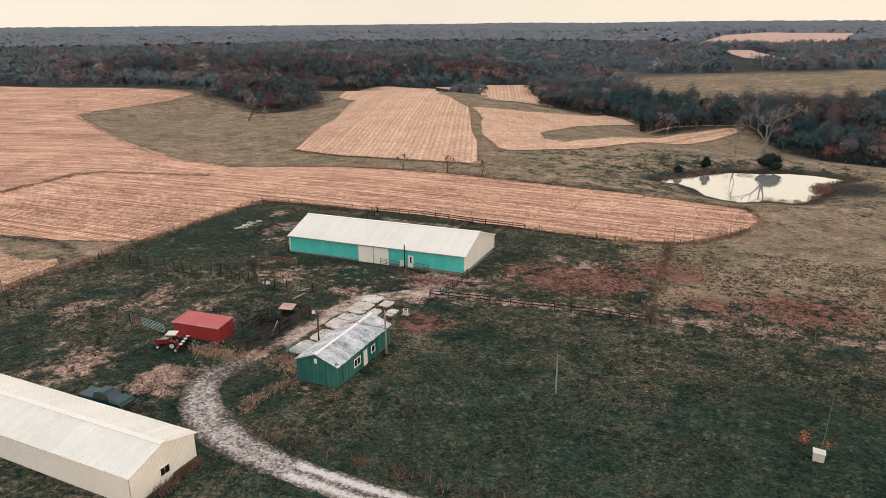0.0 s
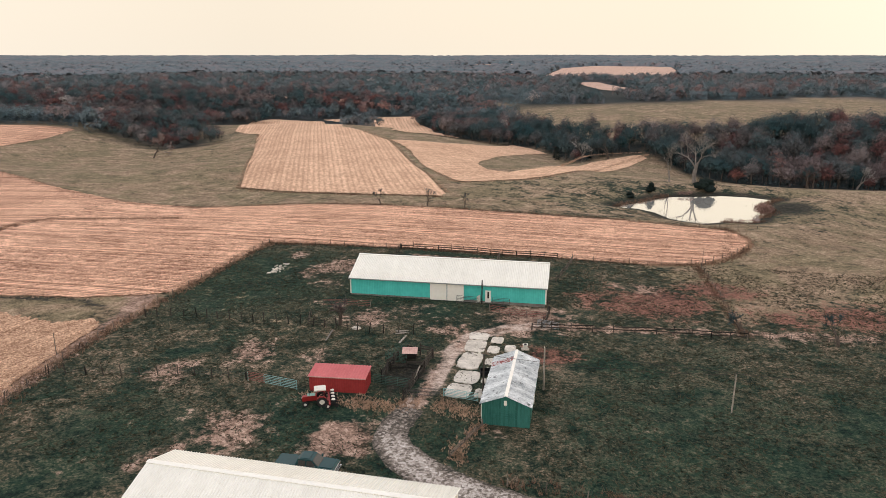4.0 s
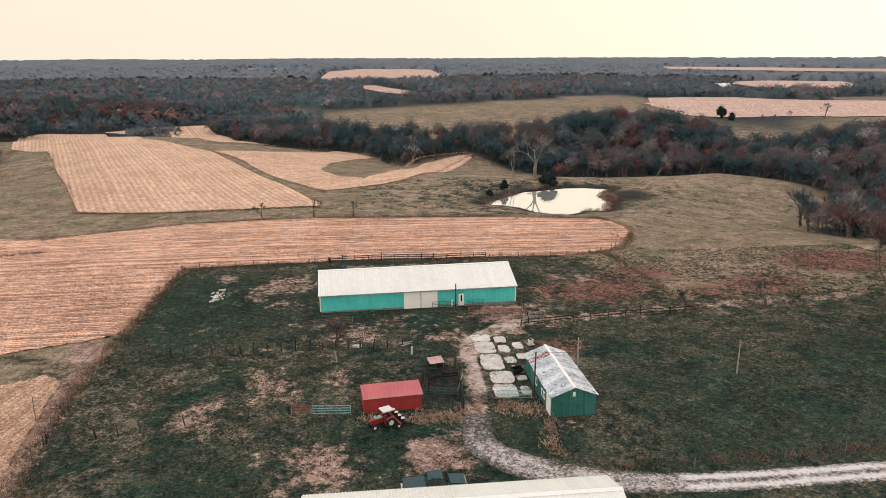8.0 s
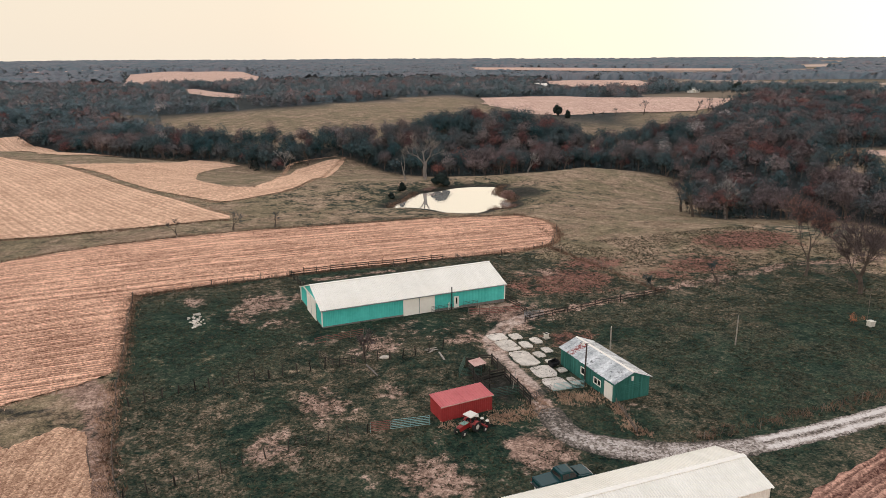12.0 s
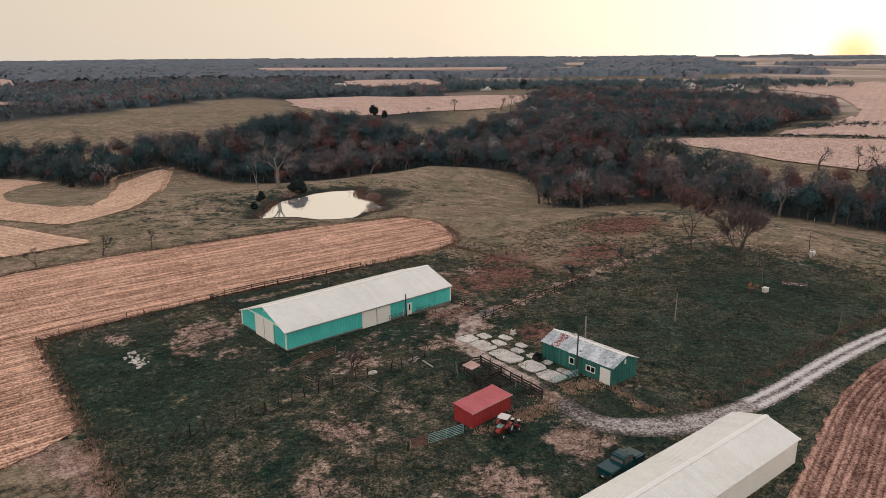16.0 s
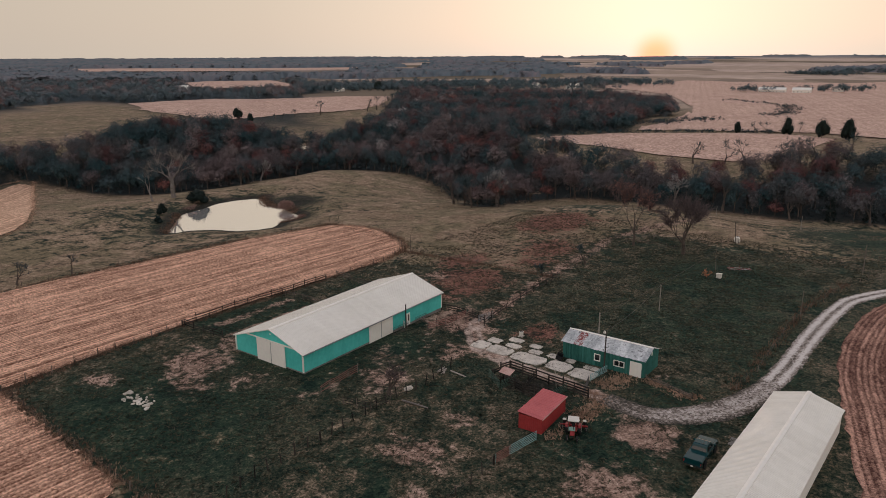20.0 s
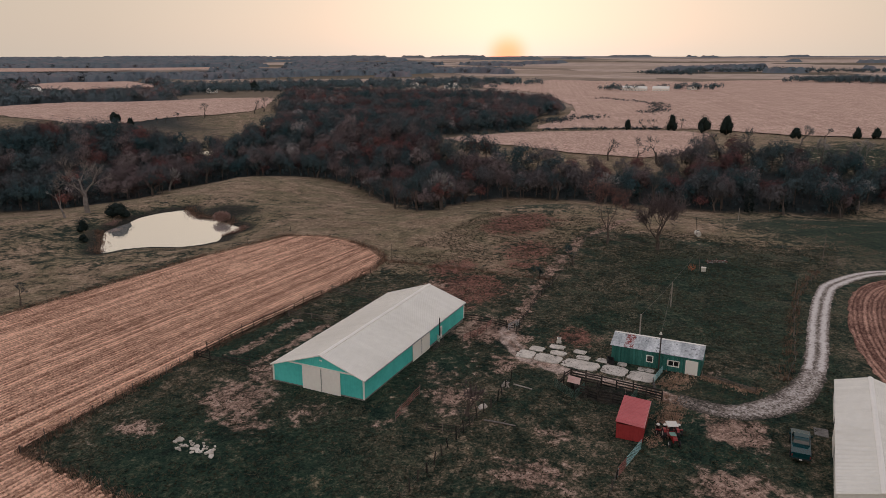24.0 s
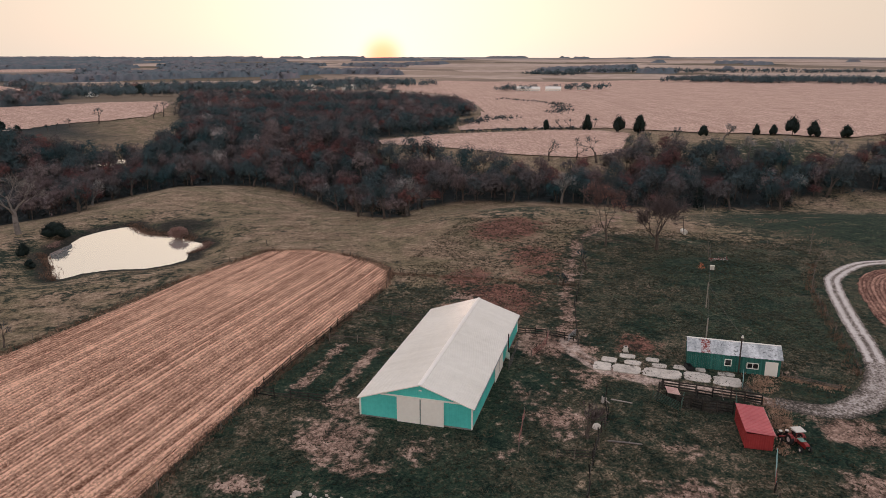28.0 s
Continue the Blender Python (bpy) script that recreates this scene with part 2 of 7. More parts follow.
def tree_material(name, stops, rough=0.95):
    """Twigs or leaves whose colour goes with the tree's own tint, broken by gaps and clusters."""
    m, nt, p = material(name, rough, spec=0.1)
    c = ramp_node(nt, stops, attr(nt, "tint"))
    g = nt.nodes.new("ShaderNodeNewGeometry")
    c = mix_node(nt, range_node(nt, g.outputs["Random Per Island"], 0.0, 1.0, 0.0, 0.3), c, (0.030, 0.048, 0.050))
    v = position(nt)
    n, n2 = noise_node(nt, 0.9, 4, 0.7, v), noise_node(nt, 2.2, 2, 0.6, v)
    c = mix_node(nt, range_node(nt, n, 0.38, 0.58, 0.62, 0.0), c, (0.32, 0.35, 0.36), "MULTIPLY")
    c = mix_node(nt, range_node(nt, n2, 0.50, 0.68, 0.0, 0.55), c, (1.7, 1.6, 1.55), "MULTIPLY")
    nt.links.new(c, p.inputs["Base Color"])
    bump(nt, p, n, 1.0, 0.6)
    return m


def wood_material(name, stops, low=0.84, high=1.12, gaps=2.6):
    """Crowns of the woods: a colour for each tree, softly broken up, and light that wraps round each dome of twigs."""
    m, nt, p = material(name, 0.95, spec=0.05)
    c = ramp_node(nt, stops, attr(nt, "tint"))
    v = position(nt)
    n, n2 = noise_node(nt, 0.55, 4, 0.65, v), noise_node(nt, 2.4, 3, 0.65, v)
    f = math_node(nt, "ADD", math_node(nt, "MULTIPLY", n, 0.55), math_node(nt, "MULTIPLY", n2, 0.45))
    c = mix_node(nt, 1.0, c, ramp_node(nt, [(0.36, (low, low * 1.02, low * 1.03)), (0.64, (high, high * 0.99, high * 0.98))], f), "MULTIPLY")
    nt.links.new(c, p.inputs["Base Color"])
    # gaps between the twigs of a clump
    if gaps:
        nt.links.new(range_node(nt, noise_node(nt, gaps, 2, 0.6, v), 0.40, 0.57, 1.0, 0.16), p.inputs["Alpha"])
    a = nt.nodes.new("ShaderNodeAttribute")
    a.attribute_name = "dome"
    b = nt.nodes.new("ShaderNodeBump")
    b.inputs["Strength"].default_value, b.inputs["Distance"].default_value = 0.35, 0.3
    nt.links.new(n2, b.inputs["Height"])
    nt.links.new(a.outputs["Vector"], b.inputs["Normal"])
    nt.links.new(b.outputs[0], p.inputs["Normal"])
    return m


def gravel_material():
    m, nt, p = material("gravel", 0.95, spec=0.2)
    v = position(nt)
    a, b, c3 = noise_node(nt, 0.35, 4, 0.6, v), noise_node(nt, 4.0, 4, 0.7, v), noise_node(nt, 9.0, 2, 0.7, v)
    f = math_node(nt, "ADD", math_node(nt, "MULTIPLY", a, 0.24), math_node(nt, "ADD", math_node(nt, "MULTIPLY", b, 0.35), math_node(nt, "MULTIPLY", c3, 0.25)))
    f = math_node(nt, "ADD", f, math_node(nt, "MULTIPLY", math_node(nt, "SUBTRACT", attr(nt, "worn"), 0.36), 0.42))
    f = math_node(nt, "ADD", f, math_node(nt, "MULTIPLY", math_node(nt, "SUBTRACT", grain_node(nt, 3.4, v), 0.5), 0.22))
    nt.links.new(ramp_node(nt, [(0.22, (0.045, 0.042, 0.034)), (0.36, (0.16, 0.130, 0.108)), (0.48, (0.40, 0.345, 0.305)), (0.64, (0.68, 0.63, 0.585))], f), p.inputs["Base Color"])
    bump(nt, p, b, 0.6, 0.06)
    return m


M_GROUND = ground_material()
M_STUB = stubble_material("corn_stubble", (0.17, 0.076, 0.048), (0.96, 0.58, 0.40), angle=0.02, ridge=0.25, grain=3.6)
M_STUB_S = stubble_material("trodden_corn_stubble", (0.19, 0.092, 0.055), (0.84, 0.55, 0.37), angle=1.35, ridge=0.06, grain=3.6)
M_STUB_E = stubble_material("corn_stubble_dark", (0.085, 0.036, 0.028), (0.66, 0.38, 0.28), angle=0.4, ridge=0.24, grain=3.6)
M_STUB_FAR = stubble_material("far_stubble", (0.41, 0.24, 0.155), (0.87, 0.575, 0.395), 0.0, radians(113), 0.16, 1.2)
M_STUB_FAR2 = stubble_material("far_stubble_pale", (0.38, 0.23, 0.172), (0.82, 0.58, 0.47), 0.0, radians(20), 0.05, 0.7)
M_STALK = surface("dry_stalks", (0.38, 0.20, 0.125), (0.93, 0.61, 0.43), 0.5, 6.0, 0.95, spec=0.1, relief=0)
M_WEED = surface("dry_weeds", (0.050, 0.034, 0.026), (0.32, 0.20, 0.14), 0.25, 3.0, 0.95, spec=0.1, relief=0)
M_REED = surface("dead_reeds", (0.15, 0.088, 0.076), (0.42, 0.27, 0.225), 0.5, 3.0, 0.95, spec=0.1, relief=0)
M_STRAW = surface("bleached_grass", (0.16, 0.095, 0.065), (0.70, 0.475, 0.34), 0.25, 3.0, 0.95, spec=0.1, relief=0)
M_GRASS = surface("grass_tufts", (0.011, 0.018, 0.013), (0.115, 0.102, 0.066), 0.12, 2.0, 0.95, spec=0.1, relief=0)
M_GRASS_DRY = surface("dry_grass_tufts", (0.09, 0.065, 0.045), (0.48, 0.35, 0.25), 0.12, 2.0, 0.95, spec=0.1, relief=0)
M_TWIG = tree_material("bare_twigs", [(0.0, (0.028, 0.066, 0.072)), (0.35, (0.068, 0.108, 0.116)), (0.6, (0.165, 0.125, 0.122)), (0.85, (0.175, 0.190, 0.198)), (1.0, (0.46, 0.425, 0.40))])
M_LEAF = tree_material("russet_leaves", [(0.0, (0.085, 0.042, 0.040)), (0.5, (0.18, 0.074, 0.066)), (1.0, (0.27, 0.112, 0.090))])
M_WOOD_TWIG = wood_material("woodland_twigs", [(0.0, (0.028, 0.066, 0.072)), (0.35, (0.064, 0.092, 0.096)), (0.6, (0.142, 0.104, 0.102)), (0.85, (0.195, 0.158, 0.152)), (1.0, (0.35, 0.31, 0.295))])
M_WOOD_LEAF = wood_material("woodland_oak_leaves", [(0.0, (0.076, 0.048, 0.048)), (0.5, (0.145, 0.066, 0.062)), (1.0, (0.255, 0.108, 0.088))])
# distant woods: twigs and leaves made paler and bluer, haze put into the colour
M_HAZED_WOOD = wood_material("hazed_woodland_twigs", [(0.0, (0.070, 0.116, 0.126)), (0.4, (0.116, 0.146, 0.154)), (0.65, (0.186, 0.154, 0.154)), (0.9, (0.245, 0.205, 0.198)), (1.0, (0.31, 0.275, 0.264))], 0.86, 1.1, 1.4)
M_HAZED_LEAF = wood_material("hazed_oak_leaves", [(0.0, (0.140, 0.106, 0.106)), (0.5, (0.196, 0.118, 0.110)), (1.0, (0.30, 0.152, 0.130))], 0.84, 1.1, 1.4)
M_HAZED_RIM = wood_material("hazed_woodland_canopy", [(0.0, (0.108, 0.152, 0.168)), (0.45, (0.164, 0.176, 0.188)), (1.0, (0.26, 0.198, 0.198))], 0.86, 1.1, 0)
M_ASH = tree_material("ash_keys", [(0.0, (0.30, 0.13, 0.10)), (1.0, (0.62, 0.30, 0.24))])
M_ORANGE = surface("orange_leaves", (0.36, 0.10, 0.05), (0.78, 0.30, 0.16), 0.8, 6.0, 0.9, spec=0.1, relief=0)
M_CEDAR = tree_material("cedar_foliage", [(0.0, (0.010, 0.019, 0.017)), (1.0, (0.026, 0.036, 0.028))])
M_BARK = surface("bark", (0.05, 0.04, 0.035), (0.15, 0.12, 0.10), 0.8, 6.0, 0.95, relief=0.5)
M_BARK_PALE = surface("pale_dead_wood", (0.11, 0.098, 0.09), (0.28, 0.245, 0.22), 0.8, 6.0, 0.9, relief=0.4)
M_GRAVEL = gravel_material()
M_CONC = surface("old_concrete", (0.40, 0.355, 0.30), (0.76, 0.69, 0.60), 0.5, 3.0, 0.9, relief=0.4, rnd=0.12, stain=(0.10, 0.09, 0.07), stain_at=(0.54, 0.70))
M_FOOT = surface("stained_footing", (0.10, 0.092, 0.082), (0.36, 0.33, 0.30), 0.6, 3.0, 0.9, relief=0.3)
M_WHITE_ROOF = surface("white_painted_metal_roof", (0.76, 0.73, 0.64), (0.88, 0.85, 0.76), 0.12, 1.2, 0.27, spec=0.7, relief=0.08, rnd=0.12, stain=(0.60, 0.54, 0.45), stain_at=(0.66, 0.85))
M_WHITE = surface("white_painted_metal", (0.84, 0.81, 0.73), (0.95, 0.92, 0.84), 0.2, 2.0, 0.6, spec=0.4, relief=0.05, rnd=0.05, stain=(0.50, 0.44, 0.37), stain_at=(0.72, 0.87))
M_TEAL = surface("teal_painted_metal", (0.045, 0.50, 0.45), (0.085, 0.66, 0.595), 0.2, 2.0, 0.5, spec=0.45, relief=0.05, rnd=0.10, stain=(0.14, 0.42, 0.40), stain_at=(0.66, 0.87))
M_GREEN = surface("weathered_green_boards", (0.011, 0.092, 0.076), (0.042, 0.205, 0.172), 0.4, 5.0, 0.8, relief=0.3, rnd=0.25, stain=(0.20, 0.23, 0.21), stain_at=(0.68, 0.82), stretch=(1, 1, 0.25))
M_TIN = surface("old_tin_roof", (0.20, 0.23, 0.24), (0.80, 0.82, 0.81), 0.5, 3.2, 0.5, 0.1, 0.5, relief=0.3, rnd=0.10, stain=(0.09, 0.095, 0.095), stain_at=(0.55, 0.66))
M_RUST = surface("rusted_tin", (0.30, 0.28, 0.28), (0.74, 0.74, 0.73), 1.1, 3.2, 0.7, 0.1, relief=0.2, stain=(0.26, 0.055, 0.045), stain_at=(0.44, 0.54))
M_RED_ROOF = surface("red_metal_roof", (0.46, 0.085, 0.090), (0.62, 0.15, 0.15), 0.3, 3.0, 0.5, spec=0.45, relief=0.06, rnd=0.10)
M_RED = surface("red_metal_wall", (0.26, 0.022, 0.024), (0.42, 0.048, 0.046), 0.3, 3.0, 0.55, spec=0.4, relief=0.06, rnd=0.10)
M_PINK = surface("faded_red_tin", (0.42, 0.22, 0.19), (0.66, 0.44, 0.38), 0.6, 4.0, 0.7, relief=0.1)
M_WOOD = surface("weathered_dark_planks", (0.012, 0.012, 0.011), (0.062, 0.052, 0.044), 0.5, 5.0, 0.9, relief=0.3, rnd=0.4)
M_POST = surface("grey_wooden_posts", (0.07, 0.055, 0.046), (0.20, 0.165, 0.14), 0.8, 6.0, 0.9, relief=0.3, rnd=0.4)
M_POLE = surface("pale_wooden_pole", (0.22, 0.19, 0.16), (0.42, 0.37, 0.32), 0.6, 6.0, 0.85, relief=0.3)
M_TEAL_PIPE = surface("faded_teal_pipe", (0.16, 0.34, 0.34), (0.34, 0.58, 0.56), 0.8, 5.0, 0.5, 0.2, relief=0)
M_GALV = surface("galvanised_pipe", (0.24, 0.26, 0.27), (0.46, 0.48, 0.49), 0.8, 5.0, 0.45, 0.6, relief=0)
M_RED_GATE = surface("rusty_red_pipe", (0.17, 0.045, 0.038), (0.33, 0.12, 0.095), 0.8, 5.0, 0.6, relief=0)
M_WIRE = plain("fence_wire", (0.10, 0.09, 0.085), 0.6, 0.5)
M_DARK = plain("dark_opening", (0.012, 0.012, 0.013), 0.9)
M_TYRE = plain("tyre_rubber", (0.018, 0.018, 0.019), 0.85)
M_TRUCK = plain("dark_green_car_paint", (0.002, 0.046, 0.050), 0.08, 0.0, 0.38)
M_GLASS = plain("tinted_window_glass", (0.012, 0.016, 0.018), 0.04, 0.0, 0.9)
M_CHROME = plain("chrome", (0.55, 0.55, 0.55), 0.2, 1.0)
M_TRACTOR = plain("red_tractor_paint", (0.30, 0.020, 0.018), 0.4)
M_CANOPY = plain("white_tractor_paint", (0.74, 0.70, 0.62), 0.5)
M_PALE_GREEN = plain("faded_green_paint", (0.22, 0.40, 0.33), 0.6)


def water_material():
    m, nt, p = material("pond_water", 0.04, spec=0.9)
    p.inputs["Base Color"].default_value = (0.05, 0.048, 0.04, 1)
    p.inputs["IOR"].default_value = 1.33
    p.inputs["Metallic"].default_value = 0.75
    p.inputs["Base Color"].default_value = (0.84, 0.82, 0.76, 1)
    bump(nt, p, noise_node(nt, 1.2, 2, 0.5, position(nt)), 0.04, 0.02)
    return m


M_WATER = water_material()

# ---------------------------------------------------------------- mesh tools


class Geo:
    """Collects the vertices and faces of one mesh."""

    def __init__(self):
        self.v, self.f = [], []

    def add(self, verts, faces):
        n = len(self.v)
        self.v += [tuple(p) for p in verts]
        self.f += [tuple(n + i for i in f) for f in faces]
        return self

    def box(self, x0, y0, z0, x1, y1, z1, m=None):
        v = [Vector((x, y, z)) for z in (z0, z1) for x, y in ((x0, y0), (x1, y0), (x1, y1), (x0, y1))]
        if m is not None:
            v = [m @ p for p in v]
        return self.add(v, [(3, 2, 1, 0), (4, 5, 6, 7), (0, 1, 5, 4), (1, 2, 6, 5), (2, 3, 7, 6), (3, 0, 4, 7)])

    def rod(self, a, b, r0, r1=None, n=6, caps=True):
        a, b = Vector(a), Vector(b)
        r1 = r0 if r1 is None else r1
        q = (b - a).to_track_quat("Z", "Y")
        ring = [Vector((math.cos(6.28319 * i / n), math.sin(6.28319 * i / n), 0)) for i in range(n)]
        v = [a + q @ (p * r0) for p in ring] + [b + q @ (p * r1) for p in ring]
        f = [(i, (i + 1) % n, n + (i + 1) % n, n + i) for i in range(n)]
        if caps:
            f += [tuple(range(n - 1, -1, -1)), tuple(range(n, 2 * n))]
        return self.add(v, f)

    def prism(self, profile, axis, a, b):
        """A profile (list of 2D points, counter-clockwise) drawn out along an axis from a to b."""
        n = len(profile)
        put = {"x": lambda p, t: (t, p[0], p[1]), "y": lambda p, t: (p[0], t, p[1]), "z": lambda p, t: (p[0], p[1], t)}[axis]
        v = [put(p, a) for p in profile] + [put(p, b) for p in profile]
        f = [(i, (i + 1) % n, n + (i + 1) % n, n + i) for i in range(n)] + [tuple(range(n - 1, -1, -1)), tuple(range(n, 2 * n))]
        return self.add(v, f)

    def mesh(self, name, mat, smooth=False):
        me = bpy.data.meshes.new(name)
        me.from_pydata(self.v, [], self.f)
        me.materials.append(mat)
        if smooth:
            me.polygons.foreach_set("use_smooth", [True] * len(me.polygons))
        me.update()
        return me


def part(name, geo, mat, parent, label="", smooth=False, at=None):
    me = geo.mesh(name, mat, smooth) if isinstance(geo, Geo) else geo
    ob = new(name, me)
    ob.parent = parent
    if at is not None:
        ob.matrix_basis = at
    return tagged(ob, label)


def thing(name, label, category, m=None, group="", kind=""):
    ob = new(name)
    ob.empty_display_size = 0.5
    if m is not None:
        ob.matrix_basis = m
    return tagged(ob, label, category, group, kind)


def solid(name, geo, mat, label, category, kind="", m=None, group="", smooth=False):
    ob = new(name, geo.mesh(name, mat, smooth) if isinstance(geo, Geo) else geo)
    if m is not None:
        ob.matrix_basis = m
    return tagged(ob, label, category, group, kind)


def big_mesh(name, verts, faces, mat, attrs=None, smooth=False):
    """A mesh from numpy arrays: verts (n, 3), faces (m, 3 or 4), and one number a vertex for each name in attrs."""
    me = bpy.data.meshes.new(name)
    verts, faces = np.asarray(verts, np.float32), np.asarray(faces, np.int32)
    k = faces.shape[1]
    me.vertices.add(len(verts))
    me.vertices.foreach_set("co", verts.ravel())
    me.loops.add(faces.size)
    me.loops.foreach_set("vertex_index", faces.ravel())
    me.polygons.add(len(faces))
    me.polygons.foreach_set("loop_start", np.arange(0, faces.size, k, dtype=np.int32))
    if smooth:
        me.polygons.foreach_set("use_smooth", np.ones(len(faces), bool))
    me.update(calc_edges=True)
    for key, values in (attrs or {}).items():
        values = np.asarray(values, np.float32)
        if values.ndim == 2:
            me.attributes.new(key, "FLOAT_VECTOR", "POINT").data.foreach_set("vector", values.ravel())
        else:
            me.attributes.new(key, "FLOAT", "POINT").data.foreach_set("value", values)
    me.materials.append(mat)
    return me


# ---------------------------------------------------------------- the lie of the land
POND = [(-32, 221), (-24.5, 229.5), (-14.5, 241.5), (-4, 244.5), (4, 247.8), (12, 247.5), (20.5, 243.5), (15.5, 236), (12.5, 229), (14, 222), (10.5, 214), (9, 208), (5, 205.3), (-1, 205.8), (-7, 202), (-12.5, 204), (-16.5, 207), (-20, 214.5), (-25, 219)]
STRIP = [(-109.5, 132.3), (-80, 134.8), (-44, 136.4), (-26, 136.8), (-14, 141), (-8, 149), (-3, 158), (-1, 168), (-4, 178), (-30, 181.5), (-58, 182), (-85, 183), (-119, 182.5), (-138, 178),
         (-152, 172), (-181, 175), (-221, 190), (-288, 230), (-325, 251), (-332, 266), (-338, 321), (-351, 359), (-400, 350), (-520, 330), (-560, 180), (-420, 100), (-240, 70), (-150, 86), (-126, 89.5), (-116, 93), (-110.6, 96)]
ROAD = [(46, -12), (38, 10), (29, 30), (23.5, 38), (12, 44.7), (3, 46.4), (-14.5, 47), (-31, 46.9), (-42, 47.7), (-50, 50), (-55.5, 54), (-57.6, 58), (-57, 64), (-56.2, 71), (-56, 81), (-54, 88), (-49.5, 93), (-43, 95.5)]
TRACK = [(-43, 95.5), (-31, 97), (-17, 99.5), (4, 101.5), (24, 103.5), (60, 95)]
HILLS = [(-112, 132, 62, 0.8), (-62, 112, 34, 0.35), (25, 285, 105, -4.2), (70, 190, 45, -3.4), (-160, 208, 48, -3.2), (-270, 270, 60, -6.0), (-215, 300, 40, -3.0), (-230, 400, 90, 1.2), (85, 262, 26, 2.2),
         (62, 118, 40, 1.6), (-40, 300, 28, 2.6), (160, 470, 90, 4.0), (225, 235, 70, 2.5), (145, 371, 40, -4.0), (325, 135, 80, -1.0), (232, 36, 52, 7.5), (640, 470, 250, 6.0), (440, 650, 200, 5.0), (50, 560, 120, 4.5),
         (640, 250, 260, -8.4), (345, 140, 85, -1.4), (255, 250, 60, -4.6), (200, 455, 110, -7.0), (-200, 560, 110, -11.4), (-285, 365, 55, -9.9), (-520, 810, 200, 4.4), (-415, 440, 80, 3.3), (-22, 344, 26, 3.5),
         (70, 182, 26, 3.1), (92, 268, 34, 1.4), (66, 138, 34, 1.9), (740, 560, 200, -1.4), (1100, 330, 260, -8.7), (390, 10, 90, -4.6), (156, 383, 40, -4.0), (520, 740, 180, -4.2), (-90, 310, 28, -1.5), (141, 35, 40, -1.5),
         (-40, 300, 20, -2.7), (-620, 800, 120, 5.8)]
CREEK = [(-620, 430), (-400, 440), (-290, 500), (-185, 560), (-112, 450), (-62, 352), (0, 330), (62, 325), (118, 300), (112, 232), (92, 172), (116, 130), (124, 75), (158, 5), (190, -90), (230, -320)]


def seg_dist(x, y, line, closed=False):
    d = np.full(np.shape(x), 1e9)
    pts = list(line) + ([line[0]] if closed else [])
    for (ax, ay), (bx, by) in zip(pts, pts[1:]):
        ux, uy = bx - ax, by - ay
        t = np.clip(((x - ax) * ux + (y - ay) * uy) / (ux * ux + uy * uy), 0, 1)
        d = np.minimum(d, np.hypot(x - ax - t * ux, y - ay - t * uy))
    return d


def inside(x, y, poly):
    c = np.zeros(np.shape(x), bool)
    for (ax, ay), (bx, by) in zip(poly, list(poly[1:]) + [poly[0]]):
        if ay != by:
            c ^= ((ay > y) != (by > y)) & (x < (bx - ax) * (y - ay) / (by - ay) + ax)
    return c


def signed(x, y, poly):
    """Metres inside a polygon; negative outside."""
    d = seg_dist(x, y, poly, True)
    return np.where(inside(x, y, poly), d, -d)


def smooth01(v, a, b):
    t = np.clip((v - a) / (b - a), 0, 1)
    return t * t * (3 - 2 * t)


def waves(x, y, k, s=0.0):
    return (np.sin(k * x + 1.7 * np.sin(0.61 * k * y + s) + s) + np.sin(0.83 * k * y + 1.3 * np.sin(0.73 * k * x + 2 * s) + 1.9 * s) + 0.6 * np.sin(1.9 * k * (0.6 * x + 0.8 * y) + 3 * s)) / 2.6


WATER = -5.0


def land(x, y):
    x, y = np.asarray(x, float), np.asarray(y, float)
    h = np.full(x.shape, 0.4)
    for cx, cy, r, dz in HILLS:
        h = h + dz * np.exp(-((x - cx) ** 2 + (y - cy) ** 2) / r**2)
    h = h - 9.0 * np.exp(-(seg_dist(x, y, CREEK) / 44.0) ** 2)
    near = np.hypot(x + 55, y - 90)
    h = h + smooth01(near, 110, 320) * 0.9 * waves(x, y, 0.045, 0.4)
    h = h + smooth01(near, 420, 1500) * 5.0 * waves(x, y, 0.0045, 1.1)
    h = h + 20.0 * smooth01(near, 2200, 5000)
    h = h + 0.10 * waves(x, y, 0.21, 2.2) * smooth01(near, 20, 60)
    d = signed(x, y, POND)
    shore = WATER + 0.05 - 0.16 * d
    h = np.where(d > 0, WATER - np.minimum(1.5, 0.3 * d) - 0.02, shore * (1 - smooth01(-d, 2, 30)) + h * smooth01(-d, 2, 30))
    return h


def spread(lo, hi, step, reach, grow=1.22):
    c = list(np.arange(lo, hi + step / 2, step))
    for sign in (-1, 1):
        p, s = (lo, step) if sign < 0 else (hi, step)
        while abs(p) < reach:
            s = min(s * grow, 240)
            p += sign * s
            c.append(p)
    return np.array(sorted(c))


GX, GY = spread(-175, 110, 1.5, 5600), spread(18, 300, 1.5, 5600)
GZ = land(*np.meshgrid(GX, GY, indexing="ij"))


def gz(x, y):
    """The height of the ground sheet."""
    x, y = np.asarray(x, float), np.asarray(y, float)
    i = np.clip(np.searchsorted(GX, x) - 1, 0, len(GX) - 2)
    j = np.clip(np.searchsorted(GY, y) - 1, 0, len(GY) - 2)
    u, v = (x - GX[i]) / (GX[i + 1] - GX[i]), (y - GY[j]) / (GY[j + 1] - GY[j])
    return (GZ[i, j] * (1 - u) + GZ[i + 1, j] * u) * (1 - v) + (GZ[i, j + 1] * (1 - u) + GZ[i + 1, j + 1] * u) * v


def g1(x, y):
    return float(gz(x, y))


